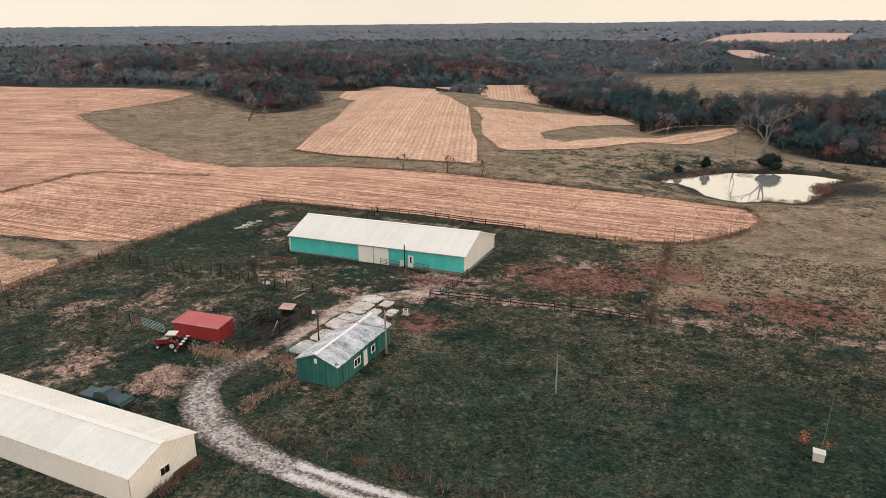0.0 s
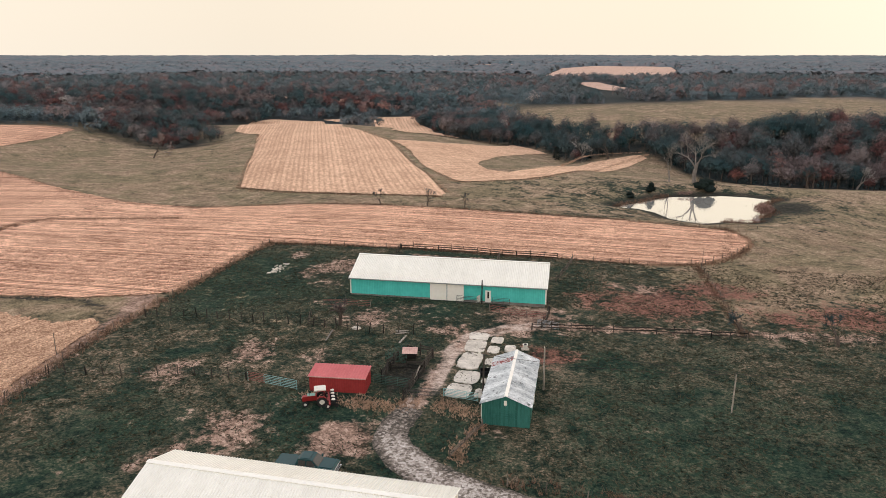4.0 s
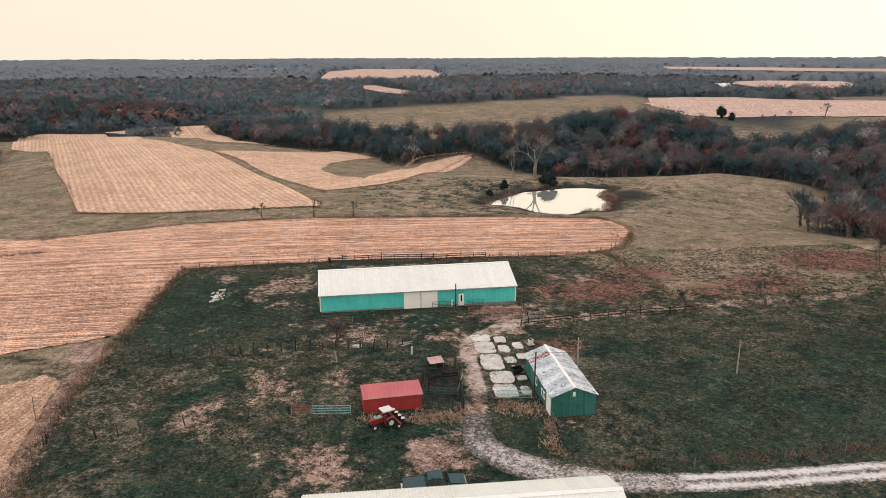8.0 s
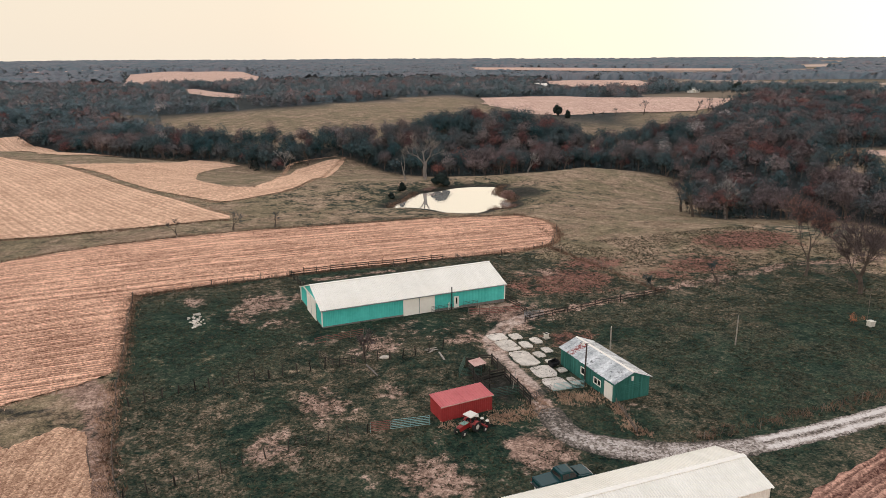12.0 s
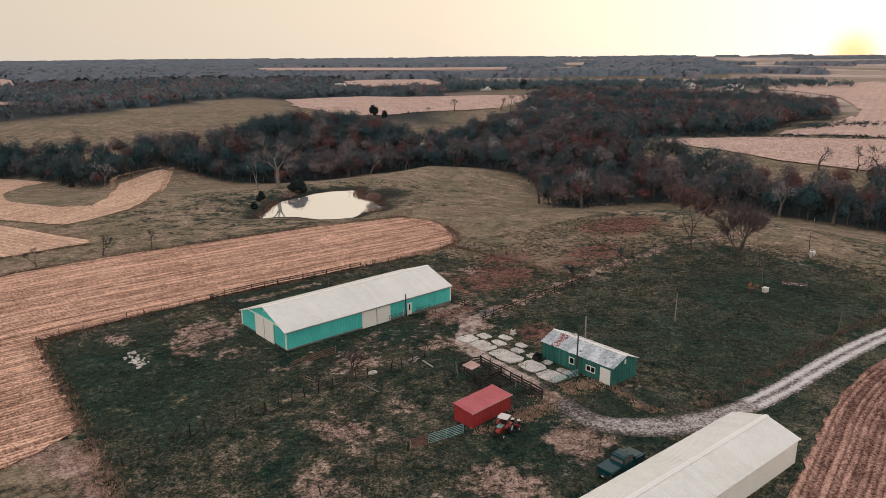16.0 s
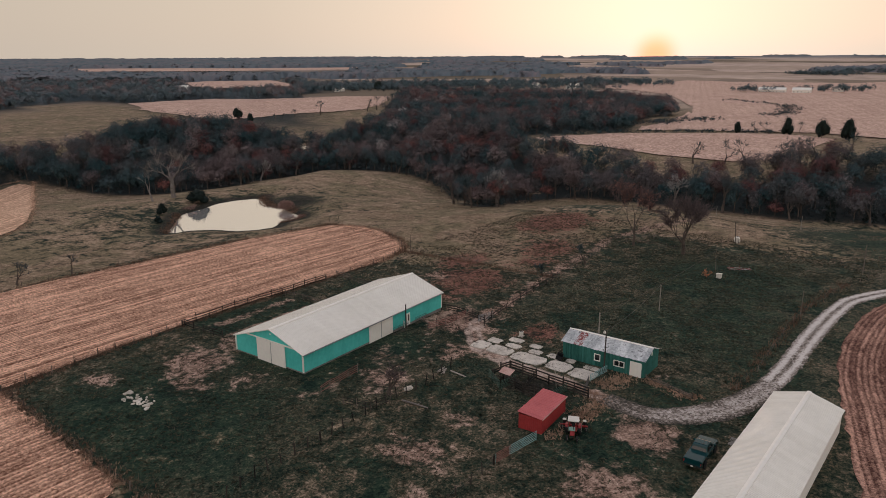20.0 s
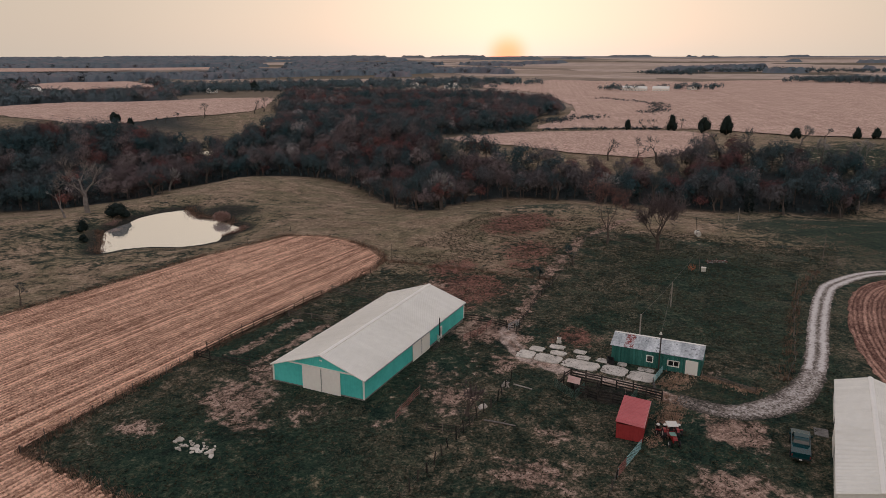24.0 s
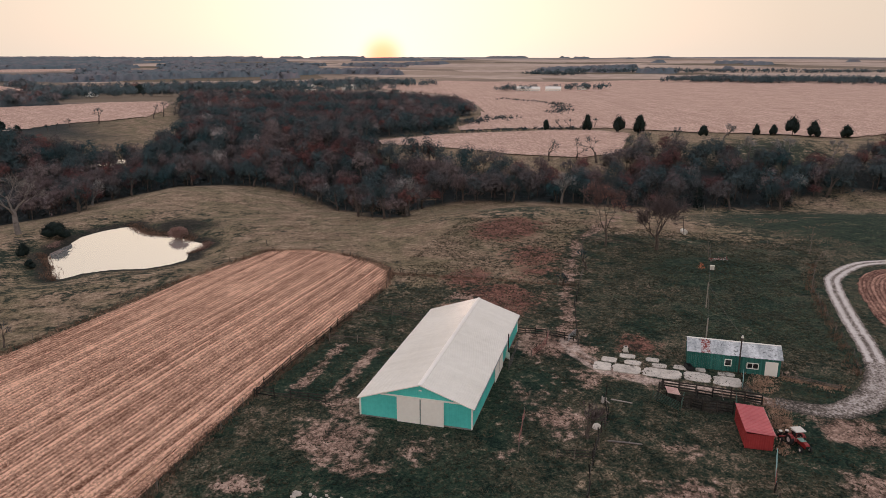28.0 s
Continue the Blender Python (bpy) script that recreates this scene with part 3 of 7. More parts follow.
WOOD = [(-196, 600), (-199, 582), (-178, 562), (-132, 410), (-104, 405), (-78, 390), (-67, 374), (-62, 355), (-50, 346), (-38, 356), (-18, 364), (-4, 330), (24, 302), (46, 284), (60, 303), (80, 301), (104, 292), (113, 258), (107, 234), (98, 220), (86, 206),
        (78, 190), (60, 182), (56, 170), (64, 164), (82, 176), (98, 172), (110, 160), (114, 140), (116, 106), (118, 80), (130, 60), (134, 40), (152, 34), (162, 20), (172, -10), (190, -70), (210, -200), (330, -230), (300, -90), (262, -60), (235, -8), (215, 60), (190, 96), (162, 104), (150, 126), (150, 165), (156, 205), (184, 242),
        (236, 264), (263, 256), (296, 225), (327, 236), (377, 248), (450, 262), (520, 284), (566, 318), (584, 372), (560, 420), (520, 470), (470, 520), (436, 545), (400, 516), (345, 474), (318, 452), (292, 436), (262, 404), (214, 378), (186, 372), (172, 352), (146, 348), (130, 362),
        (142, 392), (140, 428), (104, 442), (66, 428), (34, 402), (-36, 396), (-62, 416), (-84, 460), (-118, 530), (-160, 590)]
HILL_E = [(196, 92), (232, 70), (345, 70), (360, 30), (300, -40), (219, -9), (192, 12), (184, 36), (183, 52), (192, 60)]
HILL_N = [(176, 390), (216, 386), (262, 412), (286, 442), (300, 478), (242, 506), (179, 484), (157, 451), (158, 410)]
WOOD_W = [(-262, 342), (-255, 352), (-262, 372), (-284, 392), (-300, 425), (-318, 440), (-312, 470), (-300, 490), (-300, 512), (-316, 524), (-300, 548), (-262, 590), (-224, 622), (-190, 640), (-300, 680), (-620, 640), (-640, 400), (-480, 372), (-420, 400), (-372, 392), (-346, 384), (-330, 358), (-300, 350), (-280, 336)]


PASTURE_N = [(-150, 660), (-120, 590), (-86, 500), (-60, 424), (-36, 400), (34, 406), (66, 432), (104, 446), (142, 432), (160, 470), (172, 486), (170, 560), (178, 620), (212, 706), (211, 789), (147, 752), (88, 690), (20, 640), (-50, 630)]


def wood_noise(x, y):
    return waves(x, y, 0.011, 0.7) + 0.7 * waves(x, y, 0.031, 1.9)


def bearing(x, y):
    return np.degrees(np.arctan2(x + 80, y - 50))


def wood_need(x, y):
    """Distant woods thin out towards the open country in the east."""
    return np.interp(bearing(x, y), (-70, 15, 32, 45, 58, 72, 100, 150), (-1.5, -1.2, -0.6, -0.1, 0.45, 0.85, 0.95, 0.6))


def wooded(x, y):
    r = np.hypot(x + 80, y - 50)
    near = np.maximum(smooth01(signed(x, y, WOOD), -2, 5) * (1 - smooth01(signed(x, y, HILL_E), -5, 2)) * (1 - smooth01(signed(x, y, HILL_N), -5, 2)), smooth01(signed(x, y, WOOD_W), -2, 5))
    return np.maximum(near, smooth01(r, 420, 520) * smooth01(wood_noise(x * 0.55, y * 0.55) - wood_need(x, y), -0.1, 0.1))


def make_ground():
    X, Y = np.meshgrid(GX, GY, indexing="ij")
    nx, ny = X.shape
    idx = np.arange(nx * ny).reshape(nx, ny)
    faces = np.stack([idx[:-1, :-1], idx[1:, :-1], idx[1:, 1:], idx[:-1, 1:]], -1).reshape(-1, 4)
    x, y = X.ravel(), Y.ravel()
    # bare tracks and trampled spots
    drive = seg_dist(x, y, ROAD[10:])
    dirt = 0.72 - drive / 4.2
    track = 0.95 - np.abs(drive - 0.95) / 1.1
    dirt = np.maximum(dirt, 0.70 - seg_dist(x, y, TRACK) / 5.0)
    for cx, cy, r, a in ((-62.5, 55.5, 4.6, 1.1), (-84.3, 75.4, 5.0, 0.72), (-86.5, 118.5, 7.0, 0.74), (-92.5, 112, 5.5, 0.62), (-85, 107, 5.0, 0.55), (-79, 120, 6.0, 0.6), (-46.5, 97, 8, 0.8), (-72.5, 92.5, 6, 0.62), (-28, 119, 5, 0.7), (-77, 54.5, 7, 0.60), (-92, 66, 6, 0.52), (-58, 91, 7, 0.5), (-66, 97.5, 5, 0.55), (-73.4, 75.6, 3.5, 0.55), (-80, 47, 6, 0.55), (-46.5, 61, 3, 0.5), (-99, 124, 5, 0.5)):
        dirt = np.maximum(dirt, a * np.exp(-((x - cx) ** 2 + (y - cy) ** 2) / r**2))
    dirt = np.maximum(dirt, 0.95 - seg_dist(x, y, [(-116, 96), (-112.6, 88), (-111.8, 70), (-108.5, 45)]) / 5.0)
    dirt = np.maximum(dirt, 0.5 - seg_dist(x, y, [(-57, 88), (-66, 93), (-84, 97)]) / 7.0)
    lush = 0.32 * smooth01(x, -44, -34) * smooth01(y, 48, 56) * (1 - smooth01(y, 92, 100)) * (1 - smooth01(x, 30, 40))
    for cx, cy, r, a in ((-100, 112, 17, 0.9), (-67, 60, 11, 0.9), (-50, 58, 7, 0.8), (-52, 65, 5, 0.7), (-72, 100, 14, 0.7), (-62, 98, 9, 0.8), (-35, 46, 9, 0.7), (-30, 55, 12, 0.6), (-88, 50, 14, 0.6), (-20, 62, 26, 0.6), (8, 68, 22, 0.75), (-98, 104, 22, 0.75), (-100, 92, 14, 0.6), (-60, 72, 6, 0.9), (-70, 128, 6, 0.8), (-48, 44, 7, 0.7), (-85, 108, 16, 0.6)):
        lush = np.maximum(lush, a * np.exp(-((x - cx) ** 2 + (y - cy) ** 2) / r**2))
    lush = np.maximum(lush, 0.36 * smooth01(x - 0.4 * (y - 50), -30, 2) * (1 - smooth01(y, 90, 99)) * (1 - smooth01(x, 28, 40)))
    lush = np.maximum(lush, 1.0 - seg_dist(x, y, [(-110.6, 128), (-111.2, 108), (-111.6, 92), (-111, 70), (-108.6, 48)]) / 3.6)
    east = smooth01(x + 0.25 * (y - 100), -34, -2) * smooth01(y, 98, 108)
    out = np.maximum(east, np.maximum(smooth01(y, 176, 190), smooth01(x, 26, 44)))
    dry = 0.92 * np.maximum(out, smooth01(-x, 108, 113) * 0.9)
    dry = dry - 0.35 * np.exp(-((x - 5) ** 2 + (y - 232) ** 2) / 55**2)
    dry = dry - 0.34 * np.exp(-((x - 8) ** 2 + (y - 110) ** 2) / 26**2)
    dry = dry - 0.3 * np.exp(-((x + 45) ** 2 + (y - 222) ** 2) / 50**2)
    # mown bands in the pen behind the barn
    pen = smooth01(x, -78.5, -77) * (1 - smooth01(x, -57.5, -56)) * smooth01(y, 120.5, 122) * (1 - smooth01(y, 133, 134.5))
    dirt = np.maximum(dirt, pen * (0.26 + 0.40 * np.sin((y - 0.05 * x) * 6.2832 / 6.0)))
    lush = np.maximum(lush, 0.85 * pen)
    dry = np.maximum(dry, smooth01(signed(x, y, PASTURE_N), -8, 8))
    dry = np.maximum(dry, 0.24 * smooth01(-x, 66, 78) * smooth01(y, 64, 74) * (1 - smooth01(y, 98, 106)) * (1 - smooth01(-x, 106, 109)))
    for cx, cy, r, a in ((62, 128, 24, 0.55), (90, 38, 42, 0.85), (205, 40, 55, 0.6), (60, 20, 40, 0.7)):
        dry = dry - a * np.exp(-((x - cx) ** 2 + (y - cy) ** 2) / r**2)
        lush = np.maximum(lush, a * np.exp(-((x - cx) ** 2 + (y - cy) ** 2) / r**2))
    red = np.zeros_like(x)
    for cx, cy, r, a in ((-26, 112, 13, 0.85), (-14, 122, 10, 0.7), (32, 124, 15, 0.95), (8, 112, 13, 0.7), (-4, 108, 9, 0.6), (-36, 112, 8, 0.6), (-42, 84, 5, 0.8)):
        red = np.maximum(red, a * np.exp(-((x - cx) ** 2 + ((y - cy) * 1.3) ** 2) / r**2))
    mud = 0.95 - np.maximum(-signed(x, y, POND), 0) / 9.0
    mud = np.maximum(mud, 0.80 * np.exp(-(((x - 22) / 9.0) ** 2 + ((y - 224) / 15.0) ** 2)))
    mud = np.maximum(mud, 0.62 - seg_dist(x, y, [(-112, 78), (-118, 86), (-126, 88.6), (-150, 85)]) / 4.0)
    mud = np.maximum(mud, 0.95 * np.exp(-(((x + 60.6) / 3.4) ** 2 + ((y - 73.5) / 7.0) ** 2)))
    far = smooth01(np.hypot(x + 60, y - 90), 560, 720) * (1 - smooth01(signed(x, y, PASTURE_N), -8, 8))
    me = big_mesh("ground", np.stack([x, y, GZ.ravel()], -1), faces, M_GROUND, dict(shaded_litter=wooded(x, y) * (1 - smooth01(signed(x, y, PASTURE_N), -8, 4)), mud=mud, dirt=dirt, track=track, lush=lush, dry=dry, red=red, far=far, rim=smooth01(np.hypot(x, y), 3900, 4800)), True)
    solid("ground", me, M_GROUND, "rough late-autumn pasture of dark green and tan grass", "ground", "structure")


make_ground()
# ---------------------------------------------------------------- water
def make_water(name, poly, level, label):
    n = len(poly)
    g = Geo().add([(x, y, level) for x, y in poly], [tuple(range(n))])
    solid(name, g, M_WATER, label, "pond", "structure")


def grown(poly, d):
    cx, cy = sum(p[0] for p in poly) / len(poly), sum(p[1] for p in poly) / len(poly)
    return [(x + d * (x - cx) / math.hypot(x - cx, y - cy), y + d * (y - cy) / math.hypot(x - cx, y - cy)) for x, y in poly]


def rounded(poly, n=2):
    """Chaikin's corner cutting."""
    for _ in range(n):
        out = []
        for (ax, ay), (bx, by) in zip(poly, list(poly[1:]) + [poly[0]]):
            out += [(0.75 * ax + 0.25 * bx, 0.75 * ay + 0.25 * by), (0.25 * ax + 0.75 * bx, 0.25 * ay + 0.75 * by)]
        poly = out
    return poly


make_water("pond_water", rounded(grown(POND, 0.45), 1), WATER, "still farm pond mirroring the pale evening sky")

# ---------------------------------------------------------------- stubble fields


def resample(line, step):
    pts = [Vector((x, y)) for x, y in line]
    # Catmull-Rom through the points
    out = []
    for i in range(len(pts) - 1):
        p0, p1, p2, p3 = pts[max(i - 1, 0)], pts[i], pts[i + 1], pts[min(i + 2, len(pts) - 1)]
        n = max(1, int((p2 - p1).length / step))
        for k in range(n):
            t = k / n
            out.append(0.5 * ((2 * p1) + (p2 - p0) * t + (2 * p0 - 5 * p1 + 4 * p2 - p3) * t * t + (3 * p1 - p0 - 3 * p2 + p3) * t**3))
    return out + [pts[-1]]


def field(name, poly, mat, label, angle=0.0, row=0.76, step=1.5, ridge=0.10, lift=0.06, wobble=0.5):
    """Rows of stubble, each a low ridge, cut off at the field's edge."""
    rng = np.random.default_rng(len(name) + int(abs(poly[0][0])))
    ca, sa = math.cos(angle), math.sin(angle)
    P = np.array([(x * ca + y * sa, -x * sa + y * ca) for x, y in poly])
    verts, faces, tone, n = [], [], [], 0
    k0, k1 = int(P[:, 1].min() / row), int(P[:, 1].max() / row) + 1
    def cuts_at(v):
        c = []
        for a, b in zip(P, np.roll(P, -1, 0)):
            if (a[1] > v) != (b[1] > v):
                c.append(a[0] + (v - a[1]) / (b[1] - a[1]) * (b[0] - a[0]))
        return sorted(c)

    for k in range(k0, k1 + 1):
        v = (k + 0.5) * row
        cuts = cuts_at(v)
        for q in range(len(cuts) // 2):
            w0, w1 = rng.uniform(-wobble, wobble), rng.uniform(-wobble, wobble)
            if cuts[2 * q + 1] - cuts[2 * q] < 0.5:
                continue
            m = max(2, int((cuts[2 * q + 1] - cuts[2 * q]) / step) + 1)
            rows = []
            base = rng.normal(0.0, 0.11) - (0.13 if k % 8 in (2, 5) else 0.0) + (0.06 if k % 8 == 0 else 0)
            drift = np.interp(np.linspace(0, 1, m), np.linspace(0, 1, max(3, m // 12)), rng.normal(0, 0.14 if step < 5 else 0.06, max(3, m // 12)))
            for off, up in ((-0.5, 0.0), (-0.12, 1.0), (0.2, 0.8), (0.5, 0.0)):
                own = cuts_at(v + off * row * 0.999)
                own = own if len(own) == len(cuts) else cuts
                u = np.linspace(own[2 * q] + w0, own[2 * q + 1] + w1, m)
                vv = v + off * row + (0 if up == 0 else 0.05 * row * rng.standard_normal(m))
                x, y = u * ca - vv * sa, u * sa + vv * ca
                tone.append(np.clip(0.18 + 0.62 * up + base + drift + rng.normal(0, 0.12 if step < 5 else 0.0, m), 0, 1.2))
                rows.append(np.stack([x, y, gz(x, y) + lift + up * ridge * (rng.uniform(0.5, 1.4, m) if step < 5 else 1.0)], -1))
            verts.append(np.concatenate(rows))
            i = np.arange(m - 1)
            for s in range(3):
                a = n + s * m + i
                faces.append(np.stack([a, a + 1, a + m + 1, a + m], -1))
            n += 4 * m
    me = big_mesh(name, np.concatenate(verts), np.concatenate(faces), mat, dict(straw=np.concatenate(tone)))
    return solid(name, me, mat, label, "field", "structure")



def contour_field(name, edge, mat, label, rows, row=0.8, ridge=0.13, lift=0.06):
    """Rows of stubble that run side by side along a curved edge."""
    rng = np.random.default_rng(4)
    c = np.array([(p.x, p.y) for p in resample(edge, 1.6)])
    d = np.gradient(c, axis=0)
    nrm = np.stack([d[:, 1], -d[:, 0]], -1) / np.hypot(d[:, 0], d[:, 1])[:, None]
    verts, faces, tone, n, m = [], [], [], 0, len(c)
    i = np.arange(m - 1)
    for k in range(rows):
        base = rng.normal(0, 0.16) - (0.2 if k % 6 in (1, 4) else 0)
        drift = np.interp(np.linspace(0, 1, m), np.linspace(0, 1, 9), rng.normal(0, 0.14, 9))
        keep = None
        for off, up in ((0.0, 0.0), (0.38, 1.0), (0.68, 0.8), (1.0, 0.0)):
            w = (k + off) * row + (rng.normal(0, 0.05, m) if up else rng.normal(0, 0.2, m) if k == 0 and off == 0 else 0)
            p = c + nrm * np.reshape(w, (-1, 1))
            verts.append(np.stack([p[:, 0], p[:, 1], gz(p[:, 0], p[:, 1]) + lift + up * ridge * rng.uniform(0.5, 1.4, m)], -1))
            tone.append(np.clip(0.18 + 0.62 * up + base + drift + rng.normal(0, 0.13, m), 0, 1.2))
            near = seg_dist(p[:, 0], p[:, 1], edge) > (k + off) * row - 0.6
            keep = near if keep is None else keep & near
        q = i[keep[:-1] & keep[1:]]
        for s in range(3):
            a = n + s * m + q
            faces.append(np.stack([a + m, a + m + 1, a + 1, a], -1))
        n += 4 * m
    me = big_mesh(name, np.concatenate(verts), np.concatenate(faces), mat, dict(straw=np.concatenate(tone)))
    return solid(name, me, mat, label, "field", "structure")


EAST_EDGE = [(-70, 28.5), (-54.1, 33.6), (-40.7, 37.1), (-29, 40.2), (-16.4, 42.0), (-3, 42.2), (6, 41.4), (13, 39.6), (18, 36.8), (22, 32.5), (25.5, 25), (30, 12), (34, -6), (36, -40)]
EAST_FIELD = EAST_EDGE + [(-60, -60)]
FIELD_HILL = [(-162, 214), (-134, 206), (-109, 202), (-86, 202), (-85, 210), (-98, 238), (-115, 270), (-147, 340), (-167, 368), (-180, 388), (-200, 412), (-232, 500), (-270, 550), (-303, 524), (-312, 508), (-270, 404), (-262, 397), (-238, 376)]
FIELD_MID = [(-146, 342), (-132, 344), (-118, 347), (-104, 372), (-91, 402), (-78, 388), (-68, 372), (-78, 366), (-90, 334), (-92, 305), (-89, 280), (-82, 263), (-73, 261), (-64, 275), (-54, 312), (-44, 343), (-30, 354), (-20, 359), (-17, 352), (-28, 325), (-44, 285), (-56, 258), (-66, 244), (-80, 234), (-87, 232), (-96, 245), (-110, 268), (-126, 308)]
FIELD_BACK = [(-272, 553), (-244, 585), (-208, 610), (-199, 588), (-176, 556), (-130, 425), (-124, 416), (-143, 402), (-151, 392), (-162, 400), (-205, 520), (-236, 560)]
FIELD_A = [(234, 256), (256, 248), (277, 231), (290, 210), (312, 187), (336, 164), (350, 146), (351, 132), (341, 112), (290, 111), (232, 108), (202, 108), (186, 124), (184, 160), (196, 206), (212, 238)]
FIELD_B = [(300, 219), (323, 196), (342, 176), (362, 152), (372, 125), (371, 97), (364, 70), (372, 40), (366, 10), (352, -14), (377, -47), (420, -90), (640, -260), (1250, -330), (1300, 120), (1180, 520), (1012, 535), (847, 542), (770, 440), (738, 398), (690, 355), (621, 314), (545, 275), (450, 246), (380, 232), (330, 228)]
FIELD_C = [(176, 612), (170, 560), (164, 503), (182, 497), (214, 500), (244, 506), (277, 492), (310, 483), (338, 490), (387, 522), (414, 546), (395, 592), (343, 608), (316, 642), (300, 690), (245, 704), (215, 712), (200, 662)]
FIELD_N1 = [(-165, 1200), (-95, 1240), (-50, 1270), (45, 1260), (110, 1800), (140, 2500), (-119, 2468), (-192, 2239)]
FIELD_N2 = [(-560, 2450), (-290, 2450), (-293, 2720), (-583, 2700)]
FIELD_N3 = [(480, 960), (617, 940), (724, 1139), (617, 1188), (494, 1134)]
FIELD_N4 = [(900, 2250), (1100, 1900), (1400, 1700), (1800, 1952), (1470, 2150), (1200, 2473), (983, 2692)]
FIELD_N5 = [(-96, 1114), (-54, 889), (5, 795), (18, 800), (-15, 900), (-60, 1120)]
FIELD_W1 = [(-575, 1147), (-510, 1056), (-445, 900), (-470, 890), (-590, 1060)]
FIELD_W2 = [(-390, 650), (-327, 670), (-249, 657), (-260, 640), (-330, 648), (-385, 632)]

STRIP_E = STRIP[:16] + [(-181, 79)] + STRIP[-7:]
STRIP_W = STRIP[15:-4] + [(-181, 79)]
STRIP_S = [(-150, 83), (-121, 78), (-116, 81.5), (-113, 79), (-110.8, 61), (-108.5, 45), (-150, 28), (-225, 40), (-235, 66)]
field("stubble_field", STRIP_E, M_STUB, "harvested corn field with tan stubble in rows", 0.02, 0.80, 2.4, 0.13)
field("stubble_field", STRIP_W, M_STUB, "harvested corn field running on over the western rise", 0.3, 1.6, 6, 0.13, 0.10)
field("stubble_field", STRIP_S, M_STUB_S, "harvested corn field beside the farm track", 1.35, 0.80, 3, 0.13)
contour_field("stubble_field", EAST_EDGE, M_STUB_E, "reddish-brown corn stubble in rows curving along the gravel road", 52)
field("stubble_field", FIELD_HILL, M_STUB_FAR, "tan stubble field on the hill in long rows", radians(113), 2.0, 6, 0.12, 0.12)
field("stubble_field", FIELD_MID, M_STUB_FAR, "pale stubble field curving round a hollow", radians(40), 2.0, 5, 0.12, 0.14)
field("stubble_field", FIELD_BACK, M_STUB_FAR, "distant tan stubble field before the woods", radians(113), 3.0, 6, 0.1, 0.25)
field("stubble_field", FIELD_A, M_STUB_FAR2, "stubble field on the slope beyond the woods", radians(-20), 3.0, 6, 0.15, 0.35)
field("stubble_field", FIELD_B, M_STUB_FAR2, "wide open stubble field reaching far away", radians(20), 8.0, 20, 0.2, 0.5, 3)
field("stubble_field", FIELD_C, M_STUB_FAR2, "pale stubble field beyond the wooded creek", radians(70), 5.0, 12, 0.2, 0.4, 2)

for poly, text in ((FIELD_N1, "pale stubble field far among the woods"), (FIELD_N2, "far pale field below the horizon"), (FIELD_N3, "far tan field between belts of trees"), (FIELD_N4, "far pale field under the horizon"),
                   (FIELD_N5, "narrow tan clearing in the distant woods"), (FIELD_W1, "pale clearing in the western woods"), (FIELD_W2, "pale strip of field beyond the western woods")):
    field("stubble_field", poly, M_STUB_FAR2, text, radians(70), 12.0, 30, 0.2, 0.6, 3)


# ---------------------------------------------------------------- gravel road


def ribbon(name, line, widths, mat, label, category, lift=0.05, worn=None):
    c = resample(line, 0.7)
    across = np.linspace(-1, 1, 13)
    rng = np.random.default_rng(5)
    verts, tone = [], []
    for i, p in enumerate(c):
        d = (c[min(i + 1, len(c) - 1)] - c[max(i - 1, 0)]).normalized()
        w = widths(i / (len(c) - 1))
        for s in across:
            e = s * w / 2 + (rng.normal(0, 0.10) if abs(s) == 1 else 0)
            x, y = p.x - d.y * e, p.y + d.x * e
            r = abs(abs(e) - 0.85)
            track = math.exp(-(r / 0.52) ** 2)
            verts.append((x, y, g1(x, y) + lift * (1 - 0.85 * abs(s) ** 6) - 0.03 * track))
            tone.append(worn(i / (len(c) - 1), s, track))
    m, n = len(c), len(across)
    idx = np.arange(m * n).reshape(m, n)
    faces = np.stack([idx[:-1, :-1], idx[1:, :-1], idx[1:, 1:], idx[:-1, 1:]], -1).reshape(-1, 4)
    me = big_mesh(name, verts, faces, mat, dict(worn=tone), True)
    return solid(name, me, mat, label, category, "structure")


def road_width(t):
    return 3.5 + 1.5 * math.exp(-((t - 0.90) / 0.06) ** 2)


ribbon("gravel_road", ROAD[:13], road_width, M_GRAVEL, "pale gravel farm road with two worn wheel tracks", "road", 0.10,
       lambda t, s, k: 0.16 + 0.86 * k if t < 0.80 else (0.36 - 0.36 * abs(s) ** 3 + 0.16 * k) * (1 - 0.9 * smooth01(t, 0.93, 1.0)))

# ---------------------------------------------------------------- trees
rng = np.random.default_rng(11)


def tri_slivers(base, tip, width, spin=None):
    """Thin triangles from base to tip."""
    d = tip - base
    side = np.cross(d, rng.standard_normal(d.shape))
    side /= np.linalg.norm(side, axis=1, keepdims=True) + 1e-9
    v = np.stack([base - side * width[:, None] / 2, base + side * width[:, None] / 2, tip], 1)
    return v.reshape(-1, 3)


def tube(a, b, r0, r1, n=4):
    a, b = np.array(a, float), np.array(b, float)
    d = b - a
    s = np.cross(d, (0.3, 0.9, 0.2))
    s /= np.linalg.norm(s)
    t = np.cross(d, s)
    t /= np.linalg.norm(t)
    ang = np.arange(n) * 2 * np.pi / n
    ring = np.cos(ang)[:, None] * s + np.sin(ang)[:, None] * t
    v = np.concatenate([a + ring * r0, b + ring * r1])
    f = []
    for i in range(n):
        j = (i + 1) % n
        f += [(i, j, n + j), (i, n + j, n + i)]
    return v, np.array(f)


